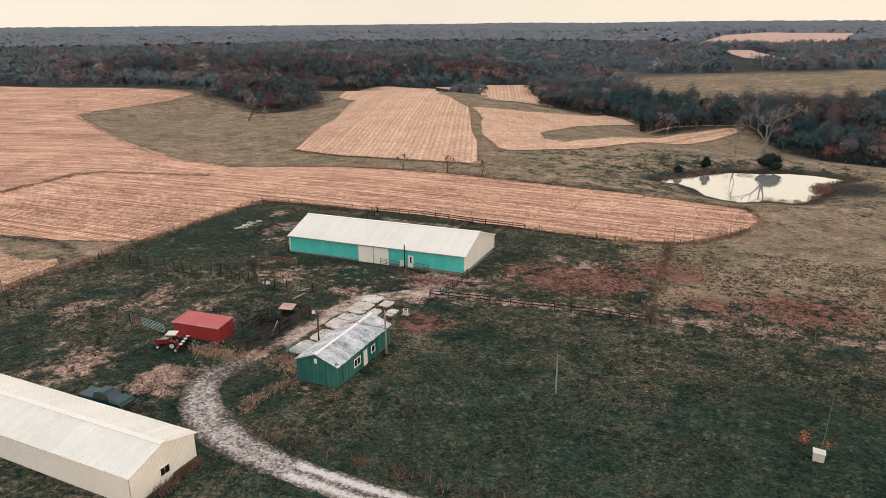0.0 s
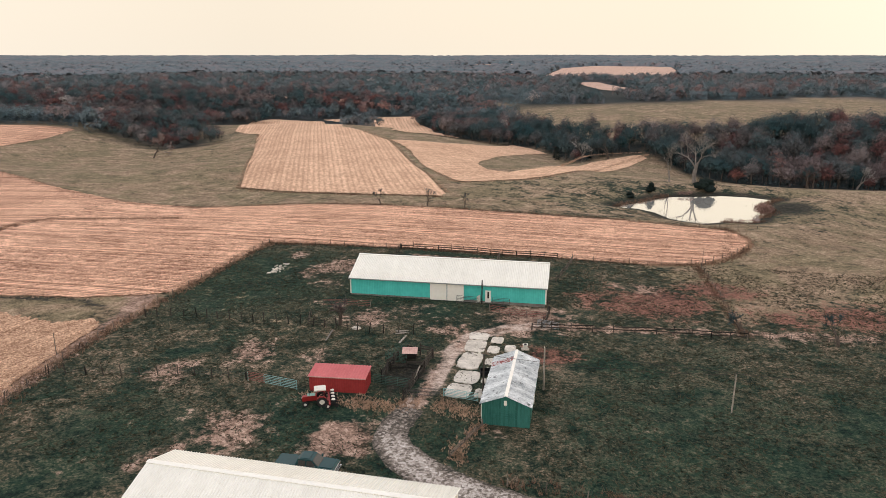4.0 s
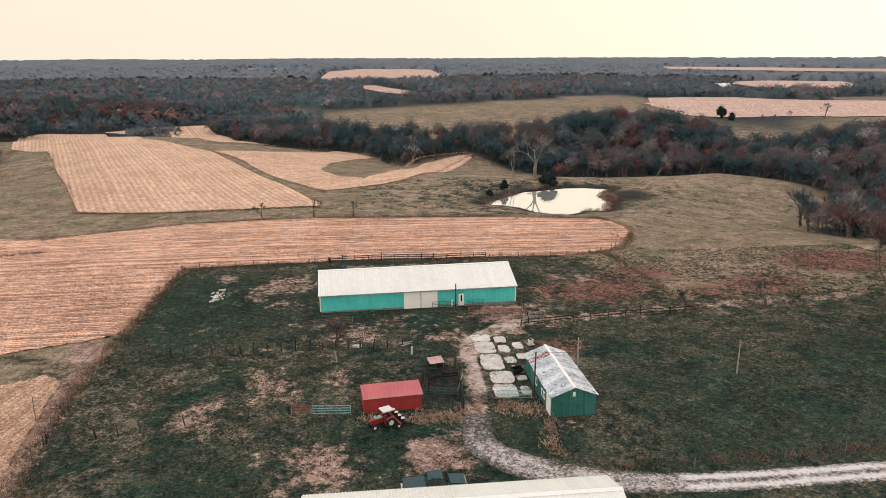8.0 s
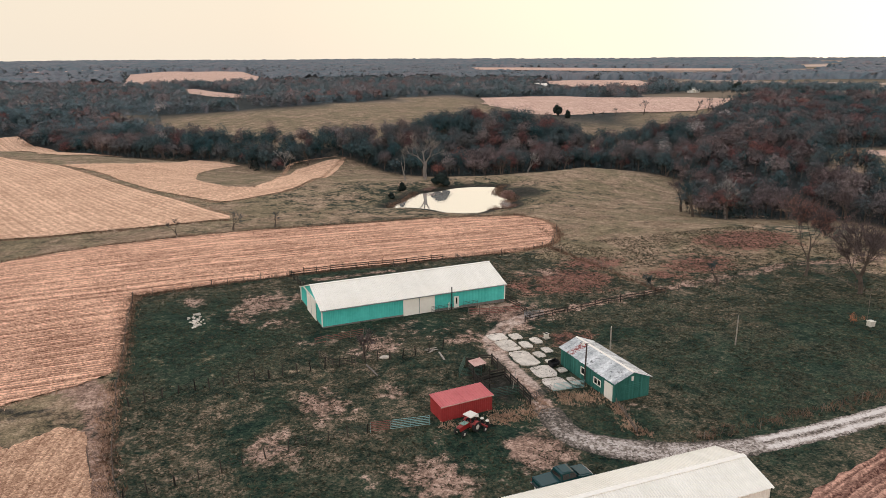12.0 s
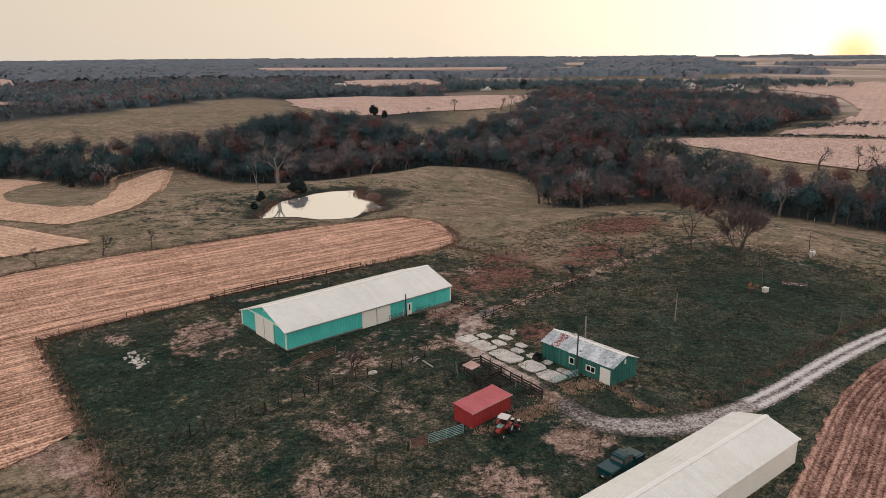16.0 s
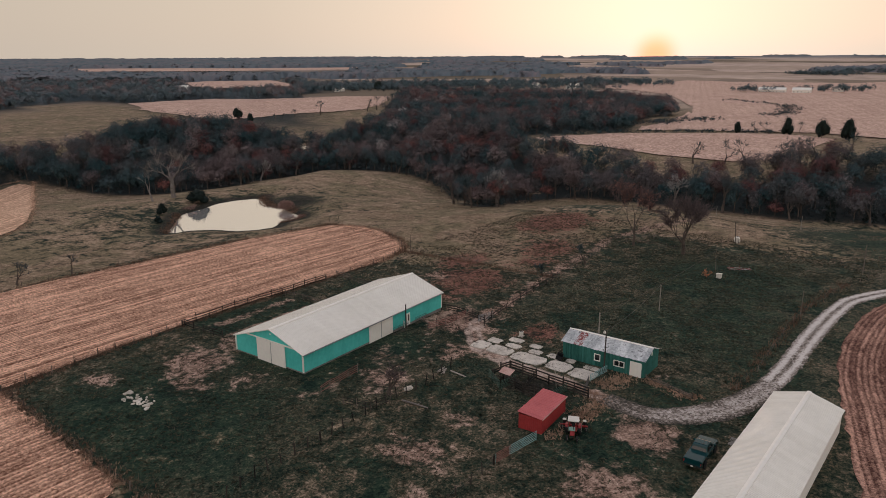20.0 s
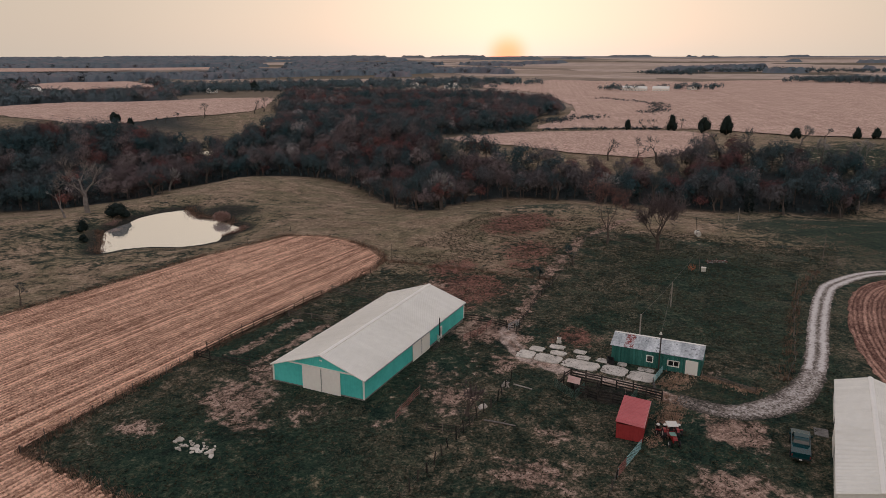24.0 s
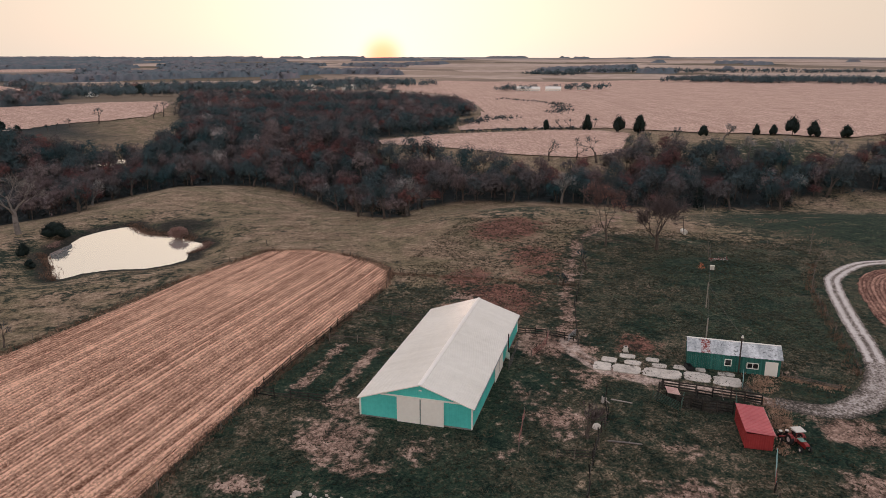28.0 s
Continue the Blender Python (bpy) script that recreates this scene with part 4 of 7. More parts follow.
def crown_points(n, h, rad, lo, shape):
    """Points through an egg-shaped crown, denser outward."""
    u = rng.standard_normal((n, 3))
    u /= np.linalg.norm(u, axis=1, keepdims=True)
    r = rng.uniform(0, 1, n) ** (1 / shape)
    zc, zr = (h + lo) / 2, (h - lo) / 2
    p = u * r[:, None]
    p[:, :2] *= (1 - 0.28 * p[:, 2:3])
    return np.stack([p[:, 0] * rad, p[:, 1] * rad, zc + p[:, 2] * zr], -1)


def lump_crown(n, h, rad, lo, lumps):
    """A crown out of several lobes, with gaps between."""
    c = crown_points(lumps, h - 0.18 * h, rad * 0.72, lo + 0.1 * h, 2.2)
    k = rng.integers(0, lumps, n)
    q = rng.standard_normal((n, 3))
    q /= np.linalg.norm(q, axis=1, keepdims=True)
    return c[k] + q * (rng.uniform(0.2, 1, n) ** 0.5)[:, None] * np.array([rad * 0.42, rad * 0.42, 0.17 * h])


def ico(n):
    bm = bmesh.new()
    bmesh.ops.create_icosphere(bm, subdivisions=n, radius=1.0)
    v, f = np.array([p.co[:] for p in bm.verts]), np.array([[q.index for q in t.verts] for t in bm.faces])
    bm.free()
    return v, f


ICO = {1: ico(1), 2: ico(2)}


def lobes(count, h, rad, lo, fine, core, low=0.24):
    """Lumpy masses of fine twigs that fill a crown: their triangles, and their centres and radii."""
    bv, bf = ICO[fine]
    V, F, C = [], [], []
    turn = rng.uniform(0, 6.28)
    for i in range(count):
        a = turn + 6.28 * i / max(count - 1, 1)
        if i == 0:
            c, r, up = np.array([0, 0, lo + 0.62 * (h - lo)]), 0.62 * rad, 0.34 * (h - lo)
        else:
            c, r, up = np.array([math.cos(a) * rad * 0.45, math.sin(a) * rad * 0.45, lo + rng.uniform(low, 0.5) * (h - lo)]), rad * rng.uniform(0.40, 0.56), 0.30 * (h - lo)
        q = bv * rng.uniform(0.6, 1.1, len(bv))[:, None] * core
        if i == 0 or fine == 2:
            F.append(bf + len(V) * len(bv))
            V.append(q * np.array([r, r, up]) + c)
        C.append((c, np.array([r, r, up])))
    return np.concatenate(V), np.concatenate(F), C


def forest_tree(kind, twigs, h=12.0, rad=4.2, limbs=5, wide=1.0, mass=4, fine=1, core=0.60):
    """Arrays of one woodland tree: stem triangles and crown triangles, foot at the origin."""
    lo = {"round": 0.0, "cedar": 0.04, "brush": 0.02}[kind] * h
    V, F, n = [], [], 0
    top = np.array([rng.normal(0, 0.3), rng.normal(0, 0.3), h * 0.72])
    stem = [tube((0, 0, -0.4), top, 0.02 * h, 0.005 * h, 4)]
    for i in range(limbs):
        a, f = rng.uniform(0, 6.28), rng.uniform(0.25, 0.6)
        b = top * f
        stem.append(tube(b, (b[0] + math.cos(a) * rad * 0.75, b[1] + math.sin(a) * rad * 0.75, h * rng.uniform(0.62, 0.92)), 0.008 * h, 0.002 * h, 3))
    for v, f in stem:
        V.append(v)
        F.append(f + n)
        n += len(v)
    stem_v, stem_f = np.concatenate(V), np.concatenate(F)
    if kind == "brush":
        half = twigs // 3
        tip = np.concatenate([crown_points(half, h, rad, lo, 2.6), lump_crown(twigs - half, h, rad, lo, 8)])
        d = tip - np.array([0, 0, lo + 0.3 * (h - lo)])
        d = d / (np.linalg.norm(d, axis=1, keepdims=True) + 1e-6) + rng.normal(0, 0.55, tip.shape)
        d /= np.linalg.norm(d, axis=1, keepdims=True)
        base = tip - d * rng.uniform(0.06, 0.15, twigs)[:, None] * h
        cv = tri_slivers(base, tip, wide * rng.uniform(0.010, 0.024, twigs) * h)
        return stem_v, stem_f, cv, np.arange(len(cv)).reshape(-1, 3)
    if kind == "cedar":
        z = rng.uniform(0, 1, twigs) ** 1.2
        a = rng.uniform(0, 6.28, twigs)
        r = rad * np.sqrt(np.clip(1 - z, 0, 1)) * (0.78 + 0.22 * np.sin(5 * a + 9 * z)) * rng.uniform(0.45, 1.05, twigs)
        tip = np.stack([np.cos(a) * r, np.sin(a) * r, lo + z * (h - lo)], -1)
        cv = tri_slivers(tip, tip + rng.standard_normal(tip.shape) * 0.055 * h, wide * rng.uniform(0.04, 0.09, twigs) * h)
        return stem_v, stem_f, cv, np.arange(len(cv)).reshape(-1, 3)
    lv, lf, C = lobes(mass, h, rad, lo, fine, core, 0.2)
    k = rng.integers(0, mass, twigs)
    u = rng.standard_normal((twigs, 3))
    u[:, 2] = np.where(u[:, 2] < -0.3, -u[:, 2], u[:, 2])
    u /= np.linalg.norm(u, axis=1, keepdims=True)
    root = np.array([C[i][0] for i in k]) + u * np.array([C[i][1] for i in k]) * rng.uniform(0.85, 1.12, twigs)[:, None]
    cv = tri_slivers(root, root + rng.standard_normal(root.shape) * 0.035 * h, wide * rng.uniform(0.018, 0.042, twigs) * h)
    return stem_v, stem_f, np.concatenate([lv, cv]), np.concatenate([lf, np.arange(len(cv)).reshape(-1, 3) + len(lv)])


def unit(v):
    return v / (np.linalg.norm(v, axis=-1, keepdims=True) + 1e-9)


def clump_tris(cen, n_out, size, flat):
    """Ragged triangles about the given centres; flat: how far they lie along the dome's skin."""
    k = len(cen)
    side = unit(np.cross(n_out, rng.standard_normal((k, 3))))
    other = unit(np.cross(n_out, side) + rng.normal(0, 1 - flat, (k, 3)))
    a = size[:, None]
    v = np.stack([cen - side * a * rng.uniform(0.4, 0.9, (k, 1)) - other * a * 0.4, cen + side * a * rng.uniform(0.4, 0.9, (k, 1)) - other * a * rng.uniform(0.1, 0.6, (k, 1)), cen + other * a * rng.uniform(0.5, 1.0, (k, 1)) + n_out * a * rng.uniform(0, 0.5, (k, 1))], 1)
    return v.reshape(-1, 3)


def crown_tree(h, rad, domes, sizes, twigs, thin=1.0, lo=0.08, stems=3, under=0.22, flat=0.9):
    """A woodland tree: trunk and limbs, and a crown of overlapping domes made of ragged clumps and loose twigs.
    sizes: rows of (how many clumps, their size in metres, nearest and farthest place in the dome)."""
    top = np.array([rng.normal(0, 0.4), rng.normal(0, 0.4), h * 0.7])
    V, F, n = [], [], 0
    pieces = [tube((0, 0, -0.6), top, 0.020 * h, 0.006 * h, 4)] if stems else []
    for i in range(stems):
        a, f = rng.uniform(0, 6.28), rng.uniform(0.25, 0.55)
        b = top * f
        pieces.append(tube(b, (b[0] + math.cos(a) * rad * 0.7, b[1] + math.sin(a) * rad * 0.7, h * rng.uniform(0.6, 0.9)), 0.009 * h, 0.003 * h, 3))
    for v, f in pieces:
        V.append(v)
        F.append(f + n)
        n += len(v)
    stem_v, stem_f = (np.concatenate(V), np.concatenate(F)) if V else (np.zeros((0, 3)), np.zeros((0, 3), int))
    turn = rng.uniform(0, 6.28)
    C, R = [], []
    tall = (1 - lo) * h
    for i in range(domes):
        if i == 0:
            C.append((0, 0, lo * h + 0.58 * tall))
            R.append((0.64 * rad, 0.64 * rad, 0.42 * tall))
        else:
            a, out, r = turn + 6.28 * i / max(domes - 1, 1) + rng.uniform(-0.3, 0.3), rng.uniform(0.36, 0.56) * rad, rng.uniform(0.42, 0.60) * rad
            C.append((math.cos(a) * out, math.sin(a) * out, lo * h + rng.uniform(0.32, 0.56) * tall))
            R.append((r, r, rng.uniform(0.28, 0.36) * tall))
    C, R = np.array(C, float), np.array(R, float)
    heart = np.array([0, 0, 0.40 * h])
    CV, CN = [], []

    def places(k, r0, r1):
        i = rng.integers(0, domes, k)
        u = rng.standard_normal((k, 3))
        u[:, 2] = np.abs(u[:, 2]) * np.where(rng.uniform(0, 1, k) < under, -0.7, 1.0)
        u = unit(u)
        p = C[i] + u * R[i] * rng.uniform(r0, r1, (k, 1))
        return p, unit(0.8 * u + unit(p - heart))

    for k, size, r0, r1 in sizes:
        p, u = places(k, r0, r1)
        CV.append(clump_tris(p, u, size * rng.uniform(0.6, 1.4, k), flat))
        CN.append(np.repeat(u, 3, 0))
    if twigs:
        p, u = places(twigs, 0.75, 1.02)
        d = unit(u * rng.uniform(0.2, 1.1, (twigs, 1)) + rng.normal(0, 0.6, u.shape) + np.array([0, 0, 0.25]))
        CV.append(tri_slivers(p, p + d * rng.uniform(0.05, 0.12, (twigs, 1)) * h, thin * rng.uniform(0.010, 0.020, twigs) * h))
        CN.append(np.repeat(u, 3, 0))
    cv = np.concatenate(CV)
    return stem_v, stem_f, cv, np.arange(len(cv)).reshape(-1, 3), np.concatenate(CN)


def scatter(name, spots, variants, mat_stem, mat_crown, label, category="trees", stretch=(0.85, 1.2)):
    """Joins many woodland trees into a thing of trunks and crowns. spots: x, y, height factor, tint."""
    spots = np.asarray(spots, float)
    pick = rng.integers(0, len(variants), len(spots))
    turn = rng.uniform(0, 6.28, len(spots))
    broad = rng.uniform(*stretch, len(spots))
    z = gz(spots[:, 0], spots[:, 1])
    owner = thing(name, label, category, kind="stuff")
    for which, mat, part_name in ((0, mat_stem, "trunks"), (2, mat_crown, "crowns")):
        if mat is None:
            continue
        V, F, T, N, n = [], [], [], [], 0
        for k, var in enumerate(variants):
            sel = np.nonzero(pick == k)[0]
            if not len(sel):
                continue
            v, f = var[which], var[which + 1]
            c, s, q = np.cos(turn[sel])[:, None], np.sin(turn[sel])[:, None], spots[sel, 2][:, None]
            wide = q * broad[sel][:, None]
            x = (v[None, :, 0] * c - v[None, :, 1] * s) * wide + spots[sel, 0][:, None]
            y = (v[None, :, 0] * s + v[None, :, 1] * c) * wide + spots[sel, 1][:, None]
            zz = v[None, :, 2] * q + z[sel][:, None]
            V.append(np.stack([x, y, zz], -1).reshape(-1, 3))
            F.append((f[None] + (np.arange(len(sel)) * len(v))[:, None, None] + n).reshape(-1, 3))
            T.append(np.repeat(spots[sel, 3], len(v)))
            if which == 2 and len(var) > 4:
                d = var[4]
                N.append(np.stack([d[None, :, 0] * c - d[None, :, 1] * s, d[None, :, 0] * s + d[None, :, 1] * c, np.repeat(d[None, :, 2], len(sel), 0)], -1).reshape(-1, 3))
            n += len(sel) * len(v)
        values = dict(tint=np.concatenate(T))
        if N:
            values["dome"] = np.concatenate(N)
        me = big_mesh(part_name, np.concatenate(V), np.concatenate(F), mat, values, True)
        tagged(part(part_name, me, mat, owner), kind="stuff")
    return owner


# where the woods stand
def towards(poly, k):
    """A field's outline drawn nearer to the farm, where the ground before it lies open."""
    return [(-80 + (x + 80) * k, 50 + (y - 50) * k) for x, y in poly]


OPEN = [towards(p, k) for p in (FIELD_N2, FIELD_N3, FIELD_N4, FIELD_N5) for k in (0.76, 0.88)] + [STRIP, FIELD_HILL, FIELD_BACK, FIELD_MID, FIELD_A, FIELD_B, FIELD_C, PASTURE_N, FIELD_N1, FIELD_N2, FIELD_N3, FIELD_N4, FIELD_N5, FIELD_W1, FIELD_W2]


def fill(n, box, test):
    p = np.stack([rng.uniform(box[0], box[1], n), rng.uniform(box[2], box[3], n)], -1)
    return p[test(p[:, 0], p[:, 1])]


def thin(p, gap):
    """Drops points that stand nearer than gap to one before them, by cells."""
    key = np.floor(p / gap).astype(int)
    _, i = np.unique(key[:, 0] * 100003 + key[:, 1], return_index=True)
    return p[i]


def spots(p, h0, h1, tints=(0.0, 1.0)):
    # tint drifts over the woods, so that groves differ
    g = 0.40 + 0.24 * waves(p[:, 0], p[:, 1], 0.05, 0.9) + rng.normal(0, 0.17, len(p)) + 0.36 * (rng.uniform(0, 1, len(p)) > 0.97)
    tall = 1 + 0.30 * np.exp(-((p[:, 0] - 90) ** 2 + (p[:, 1] - 385) ** 2) / 38**2)
    return np.stack([p[:, 0], p[:, 1], rng.uniform(h0, h1, len(p)) * tall, np.clip(tints[0] + (tints[1] - tints[0]) * g, 0, 1)], -1)


def in_woods(x, y):
    return inside(x, y, WOOD) & ~inside(x, y, HILL_E) & ~inside(x, y, HILL_N)


def reach(p):
    return np.hypot(p[:, 0] + 110, p[:, 1] - 40)


wood = thin(fill(170000, (-300, 700, -230, 650), in_woods), 7.6)
near_wood, back_wood = wood[reach(wood) < 440], wood[reach(wood) >= 440]
west_wood = thin(fill(50000, (-640, -180, 330, 690), lambda x, y: inside(x, y, WOOD_W)), 8.6)
back_wood = np.concatenate([back_wood, west_wood])


def sorted_out(p):
    """Bare, russet and cedar trees in drifts."""
    k = rng.uniform(0, 1, len(p)) + 0.22 * waves(p[:, 0], p[:, 1], 0.05, 3.1)
    return p[k < 0.82], p[(k >= 0.82) & (k < 0.985)], p[k >= 0.985]


V_BARE = [crown_tree(rng.uniform(11.5, 14), rng.uniform(4.8, 6.2), 6, [(120, 1.1, 0.4, 0.8), (300, 0.55, 0.75, 1.03)], 200, 0.7) for _ in range(7)]
V_LEAFY = [crown_tree(rng.uniform(10.5, 12.5), rng.uniform(4.6, 5.8), 6, [(120, 1.1, 0.3, 0.8), (300, 0.5, 0.65, 1.05)], 60, 0.8) for _ in range(5)]
V_CEDAR = [forest_tree("cedar", 220, 8.0, 2.5, 0) for _ in range(3)]
V_BRUSH = [crown_tree(3.2, 2.6, 3, [(14, 0.8, 0.2, 0.9)], 26, 1.6, -0.1, 0) for _ in range(4)]
V_BACK = [crown_tree(rng.uniform(11.0, 13.0), rng.uniform(5.2, 6.6), 5, [(40, 1.7, 0.4, 0.85), (100, 0.85, 0.75, 1.05)], 40, 1.2, 0.0, 0) for _ in range(7)]
bare, leafy, cedar = sorted_out(near_wood)
scatter("bare_woods", spots(bare, 0.62, 1.22), V_BARE, M_BARK, M_WOOD_TWIG, "grey-brown leafless woods along the creek")
scatter("russet_oak_woods", spots(leafy, 0.6, 1.15), V_LEAFY, M_BARK, M_WOOD_LEAF, "oaks still holding dull russet leaves among the woods")
scatter("cedar_trees", spots(cedar, 0.6, 1.1), V_CEDAR, M_BARK, M_CEDAR, "dark green cedars scattered through the woods")
bare, leafy, cedar = sorted_out(back_wood)
scatter("back_bare_woods", spots(bare, 0.65, 1.2), V_BACK, None, M_WOOD_TWIG, "leafless woods over the rises behind the creek")
scatter("back_russet_woods", spots(np.concatenate([leafy, cedar]), 0.65, 1.15), V_BACK, None, M_WOOD_LEAF, "russet oaks in the woods behind the creek")
under = thin(fill(60000, (-300, 340, -230, 480), lambda x, y: in_woods(x, y) & (signed(x, y, WOOD) < 16)), 5.0)
scatter("undergrowth", spots(under, 0.6, 1.3, (0.0, 0.6)), V_BRUSH, None, M_WOOD_TWIG, "tangled brown undergrowth along the edge of the woods", "brush")

# distant woods


def far_test(r0, r1, bias, off=6):
    def test(x, y):
        r = np.hypot(x + 80, y - 50)
        ok = (r > r0) & (r < r1) & (wood_noise(x * 0.55, y * 0.55) > wood_need(x, y) + bias)
        ok &= ~inside(x, y, WOOD) & ~inside(x, y, WOOD_W)
        for poly in OPEN + [HILL_N, HILL_E]:
            ok &= signed(x, y, poly) < -off
        ok &= ~((x > -330) & (x < 400) & (y < 480) & (r < 500))
        return ok
    return test


V_FAR = [crown_tree(rng.uniform(11, 13.5), rng.uniform(6.2, 7.8), 3, [(24, 2.7, 0.5, 0.9), (36, 1.4, 0.85, 1.05)], 0, 1.0, -0.1, 0, 0.1, 0.85) for _ in range(8)]
far1 = thin(fill(120000, (-1350, 1350, -300, 1400), far_test(330, 1250, 0.0)), 12.2)
k = rng.uniform(0, 1, len(far1)) + 0.3 * waves(far1[:, 0], far1[:, 1], 0.021, 5.0)
scatter("distant_bare_woods", spots(far1[k < 0.90], 0.7, 1.2), V_FAR, None, M_HAZED_WOOD, "distant grey-brown leafless woods over rolling country")
scatter("distant_russet_woods", spots(far1[k >= 0.90], 0.7, 1.2), V_FAR, None, M_HAZED_LEAF, "distant woods with dull red oak leaves")


def canopy(name, r0, r1, low, high, mat, label):
    """The roof of the distant woods: one uneven sheet of crowns, down to the ground at the edges of the woods."""
    ang, rad = np.radians(np.arange(-80, 120, 0.25)), r0 * np.exp(np.arange(0, int(math.log(r1 / r0) / 0.0095) + 1) * 0.0095)
    A, R = np.meshgrid(ang, rad, indexing="ij")
    R = R * rng.uniform(0.996, 1.004, R.shape)
    x, y = -80 + R * np.sin(A), 50 + R * np.cos(A)
    ok = far_test(r0 - 30, r1 + 60, 0.0, 10)(x, y)
    h = np.where(ok, rng.uniform(low, high, x.shape) + 1.6 * waves(x, y, 0.05, 2.2), -2.0)
    idx = np.arange(x.size).reshape(x.shape)
    faces = np.stack([idx[:-1, :-1], idx[1:, :-1], idx[1:, 1:], idx[:-1, 1:]], -1).reshape(-1, 4)
    faces = faces[ok.ravel()[faces].any(1)]
    used, inv = np.unique(faces, return_inverse=True)
    v = np.stack([x, y, gz(x, y) + h], -1).reshape(-1, 3)[used]
    px, py = x.ravel()[used], y.ravel()[used]
    dome = unit(np.stack([rng.normal(0, 0.35, len(used)), rng.normal(0, 0.35, len(used)), np.ones(len(used))], -1))
    tint = np.clip(0.36 + 0.24 * waves(px, py, 0.018, 0.9) + rng.normal(0, 0.13, len(used)), 0, 1)
    me = big_mesh("crowns", v, inv.reshape(-1, 4), mat, dict(tint=tint, dome=dome), True)
    tagged(part("crowns", me, mat, thing(name, label, "trees", kind="stuff")), kind="stuff")


canopy("distant_canopy", 420, 1320, 4.0, 7.5, M_HAZED_WOOD, "closed roof of the distant leafless woods")
canopy("far_canopy", 1280, 5000, 6.0, 13.0, M_HAZED_RIM, "belts of woodland towards the horizon, coloured pale as if by haze")


far3 = thin(fill(90000, (-2900, 2900, -900, 3000), far_test(1240, 2900, 0.0, 10)), 36)
scatter("far_woods", spots(far3, 0.8, 1.25), V_FAR, None, M_HAZED_RIM, "far leafless woods below the horizon")


def belt(line, n, width):
    pts = np.array(line, float)
    t = rng.uniform(0, len(pts) - 1, n)
    i = np.minimum(t.astype(int), len(pts) - 2)
    return pts[i] + (pts[i + 1] - pts[i]) * (t - i)[:, None] + rng.normal(0, width, (n, 2))


belts = np.concatenate([belt([(860, 330), (905, 318), (940, 240), (925, 190)], 42, 9), belt([(640, 520), (600, 560), (700, 500), (760, 480)], 60, 16), belt([(1180, 60), (1120, -60), (1100, -230)], 420, 26), belt([(1560, 420), (1540, 330)], 110, 16), belt([(420, 700), (480, 640), (520, 610)], 60, 12),
                        belt([(1900, 380), (1900, 120), (1880, -400)], 420, 40), belt([(560, 760), (820, 640), (1000, 520)], 420, 34), belt([(1240, 40), (1190, 120)], 26, 10)])
scatter("hedgerow_trees", spots(belts, 0.6, 1.1, (0.0, 0.6)), V_FAR, None, M_HAZED_WOOD, "distant tree belts and farmstead groves among open fields")
swale = np.concatenate([belt([(345, 232), (380, 231), (425, 214)], 170, 5), belt([(471, 187), (530, 190), (600, 200), (650, 222), (690, 290)], 240, 5), belt([(256, 250), (277, 234), (290, 213), (312, 191), (338, 169), (356, 148)], 150, 1.6)])
scatter("swale_brush", spots(swale, 0.5, 1.2, (0.1, 0.7)), V_BRUSH, None, M_WOOD_TWIG, "brown brush along a grassed waterway and a field edge", "brush")
# ---------------------------------------------------------------- buildings


def sheet_mesh(name, width, length, mat, ribs=3, rib=0.03, thick=0.012):
    """A ribbed metal sheet in its own plane: x across, y along, z out."""
    g = Geo()
    xs, zs = [], []
    for i in range(ribs):
        c = (i + 0.5) * width / ribs
        xs += [c - 0.07, c - 0.03, c + 0.03, c + 0.07]
        zs += [0, rib, rib, 0]
    xs, zs = [0.0] + xs + [width], [0] + zs + [0]
    n = len(xs)
    v = [(x, y, z + o) for o in (0, -thick) for y in (0, length) for x, z in zip(xs, zs)]
    f = [(i, i + 1, n + i + 1, n + i) for i in range(n - 1)] + [(2 * n + i + 1, 2 * n + i, 3 * n + i, 3 * n + i + 1) for i in range(n - 1)]
    f += [(i + 1, i, 2 * n + i, 2 * n + i + 1) for i in range(n - 1)] + [(n + i, n + i + 1, 3 * n + i + 1, 3 * n + i) for i in range(n - 1)]
    f += [(0, n, 3 * n, 2 * n), (2 * n - 1, n - 1, 3 * n - 1, 4 * n - 1)]
    return g.add(v, f).mesh(name, mat)


def plane_at(origin, across, along):
    """The pose of a sheet's plane from its corner and two directions."""
    x, y = Vector(across).normalized(), Vector(along).normalized()
    z = x.cross(y)
    m = Matrix((x, y, z)).transposed().to_4x4()
    m.translation = origin
    return m


def sheets(owner, name, origin, across, along, length, count, width, mat, skip=(), ribs=3, rib=0.03, lift=0.0):
    me = sheet_mesh(name, width, length, mat, ribs, rib)
    base = plane_at(origin, across, along)
    for i in range(count):
        if i not in skip:
            part(name, me, mat, owner, at=base @ pose(i * width, 0, lift))


def gable(owner, name, x, y0, y1, z0, ze0, ze1, yr, zr, mat, out=-1, t=0.12, ribs=0.30):
    """A gable wall across y at x, with upright ribs."""
    prof = [(y0, z0), (y1, z0), (y1, ze1), (yr, zr), (y0, ze0)]
    wall = part(name, Geo().prism(prof, "x", x, x - out * t), mat, owner)
    top = lambda y: ze0 + (zr - ze0) * (y - y0) / (yr - y0) if y < yr else zr + (ze1 - zr) * (y - yr) / (y1 - yr)
    y = y0 + ribs
    while y < y1 - 0.1:
        part("rib", Geo().box(min(x, x + out * 0.025), y - 0.035, z0 + 0.02, max(x, x + out * 0.025), y + 0.035, top(y) - 0.05), mat, wall)
        y += ribs
    return wall


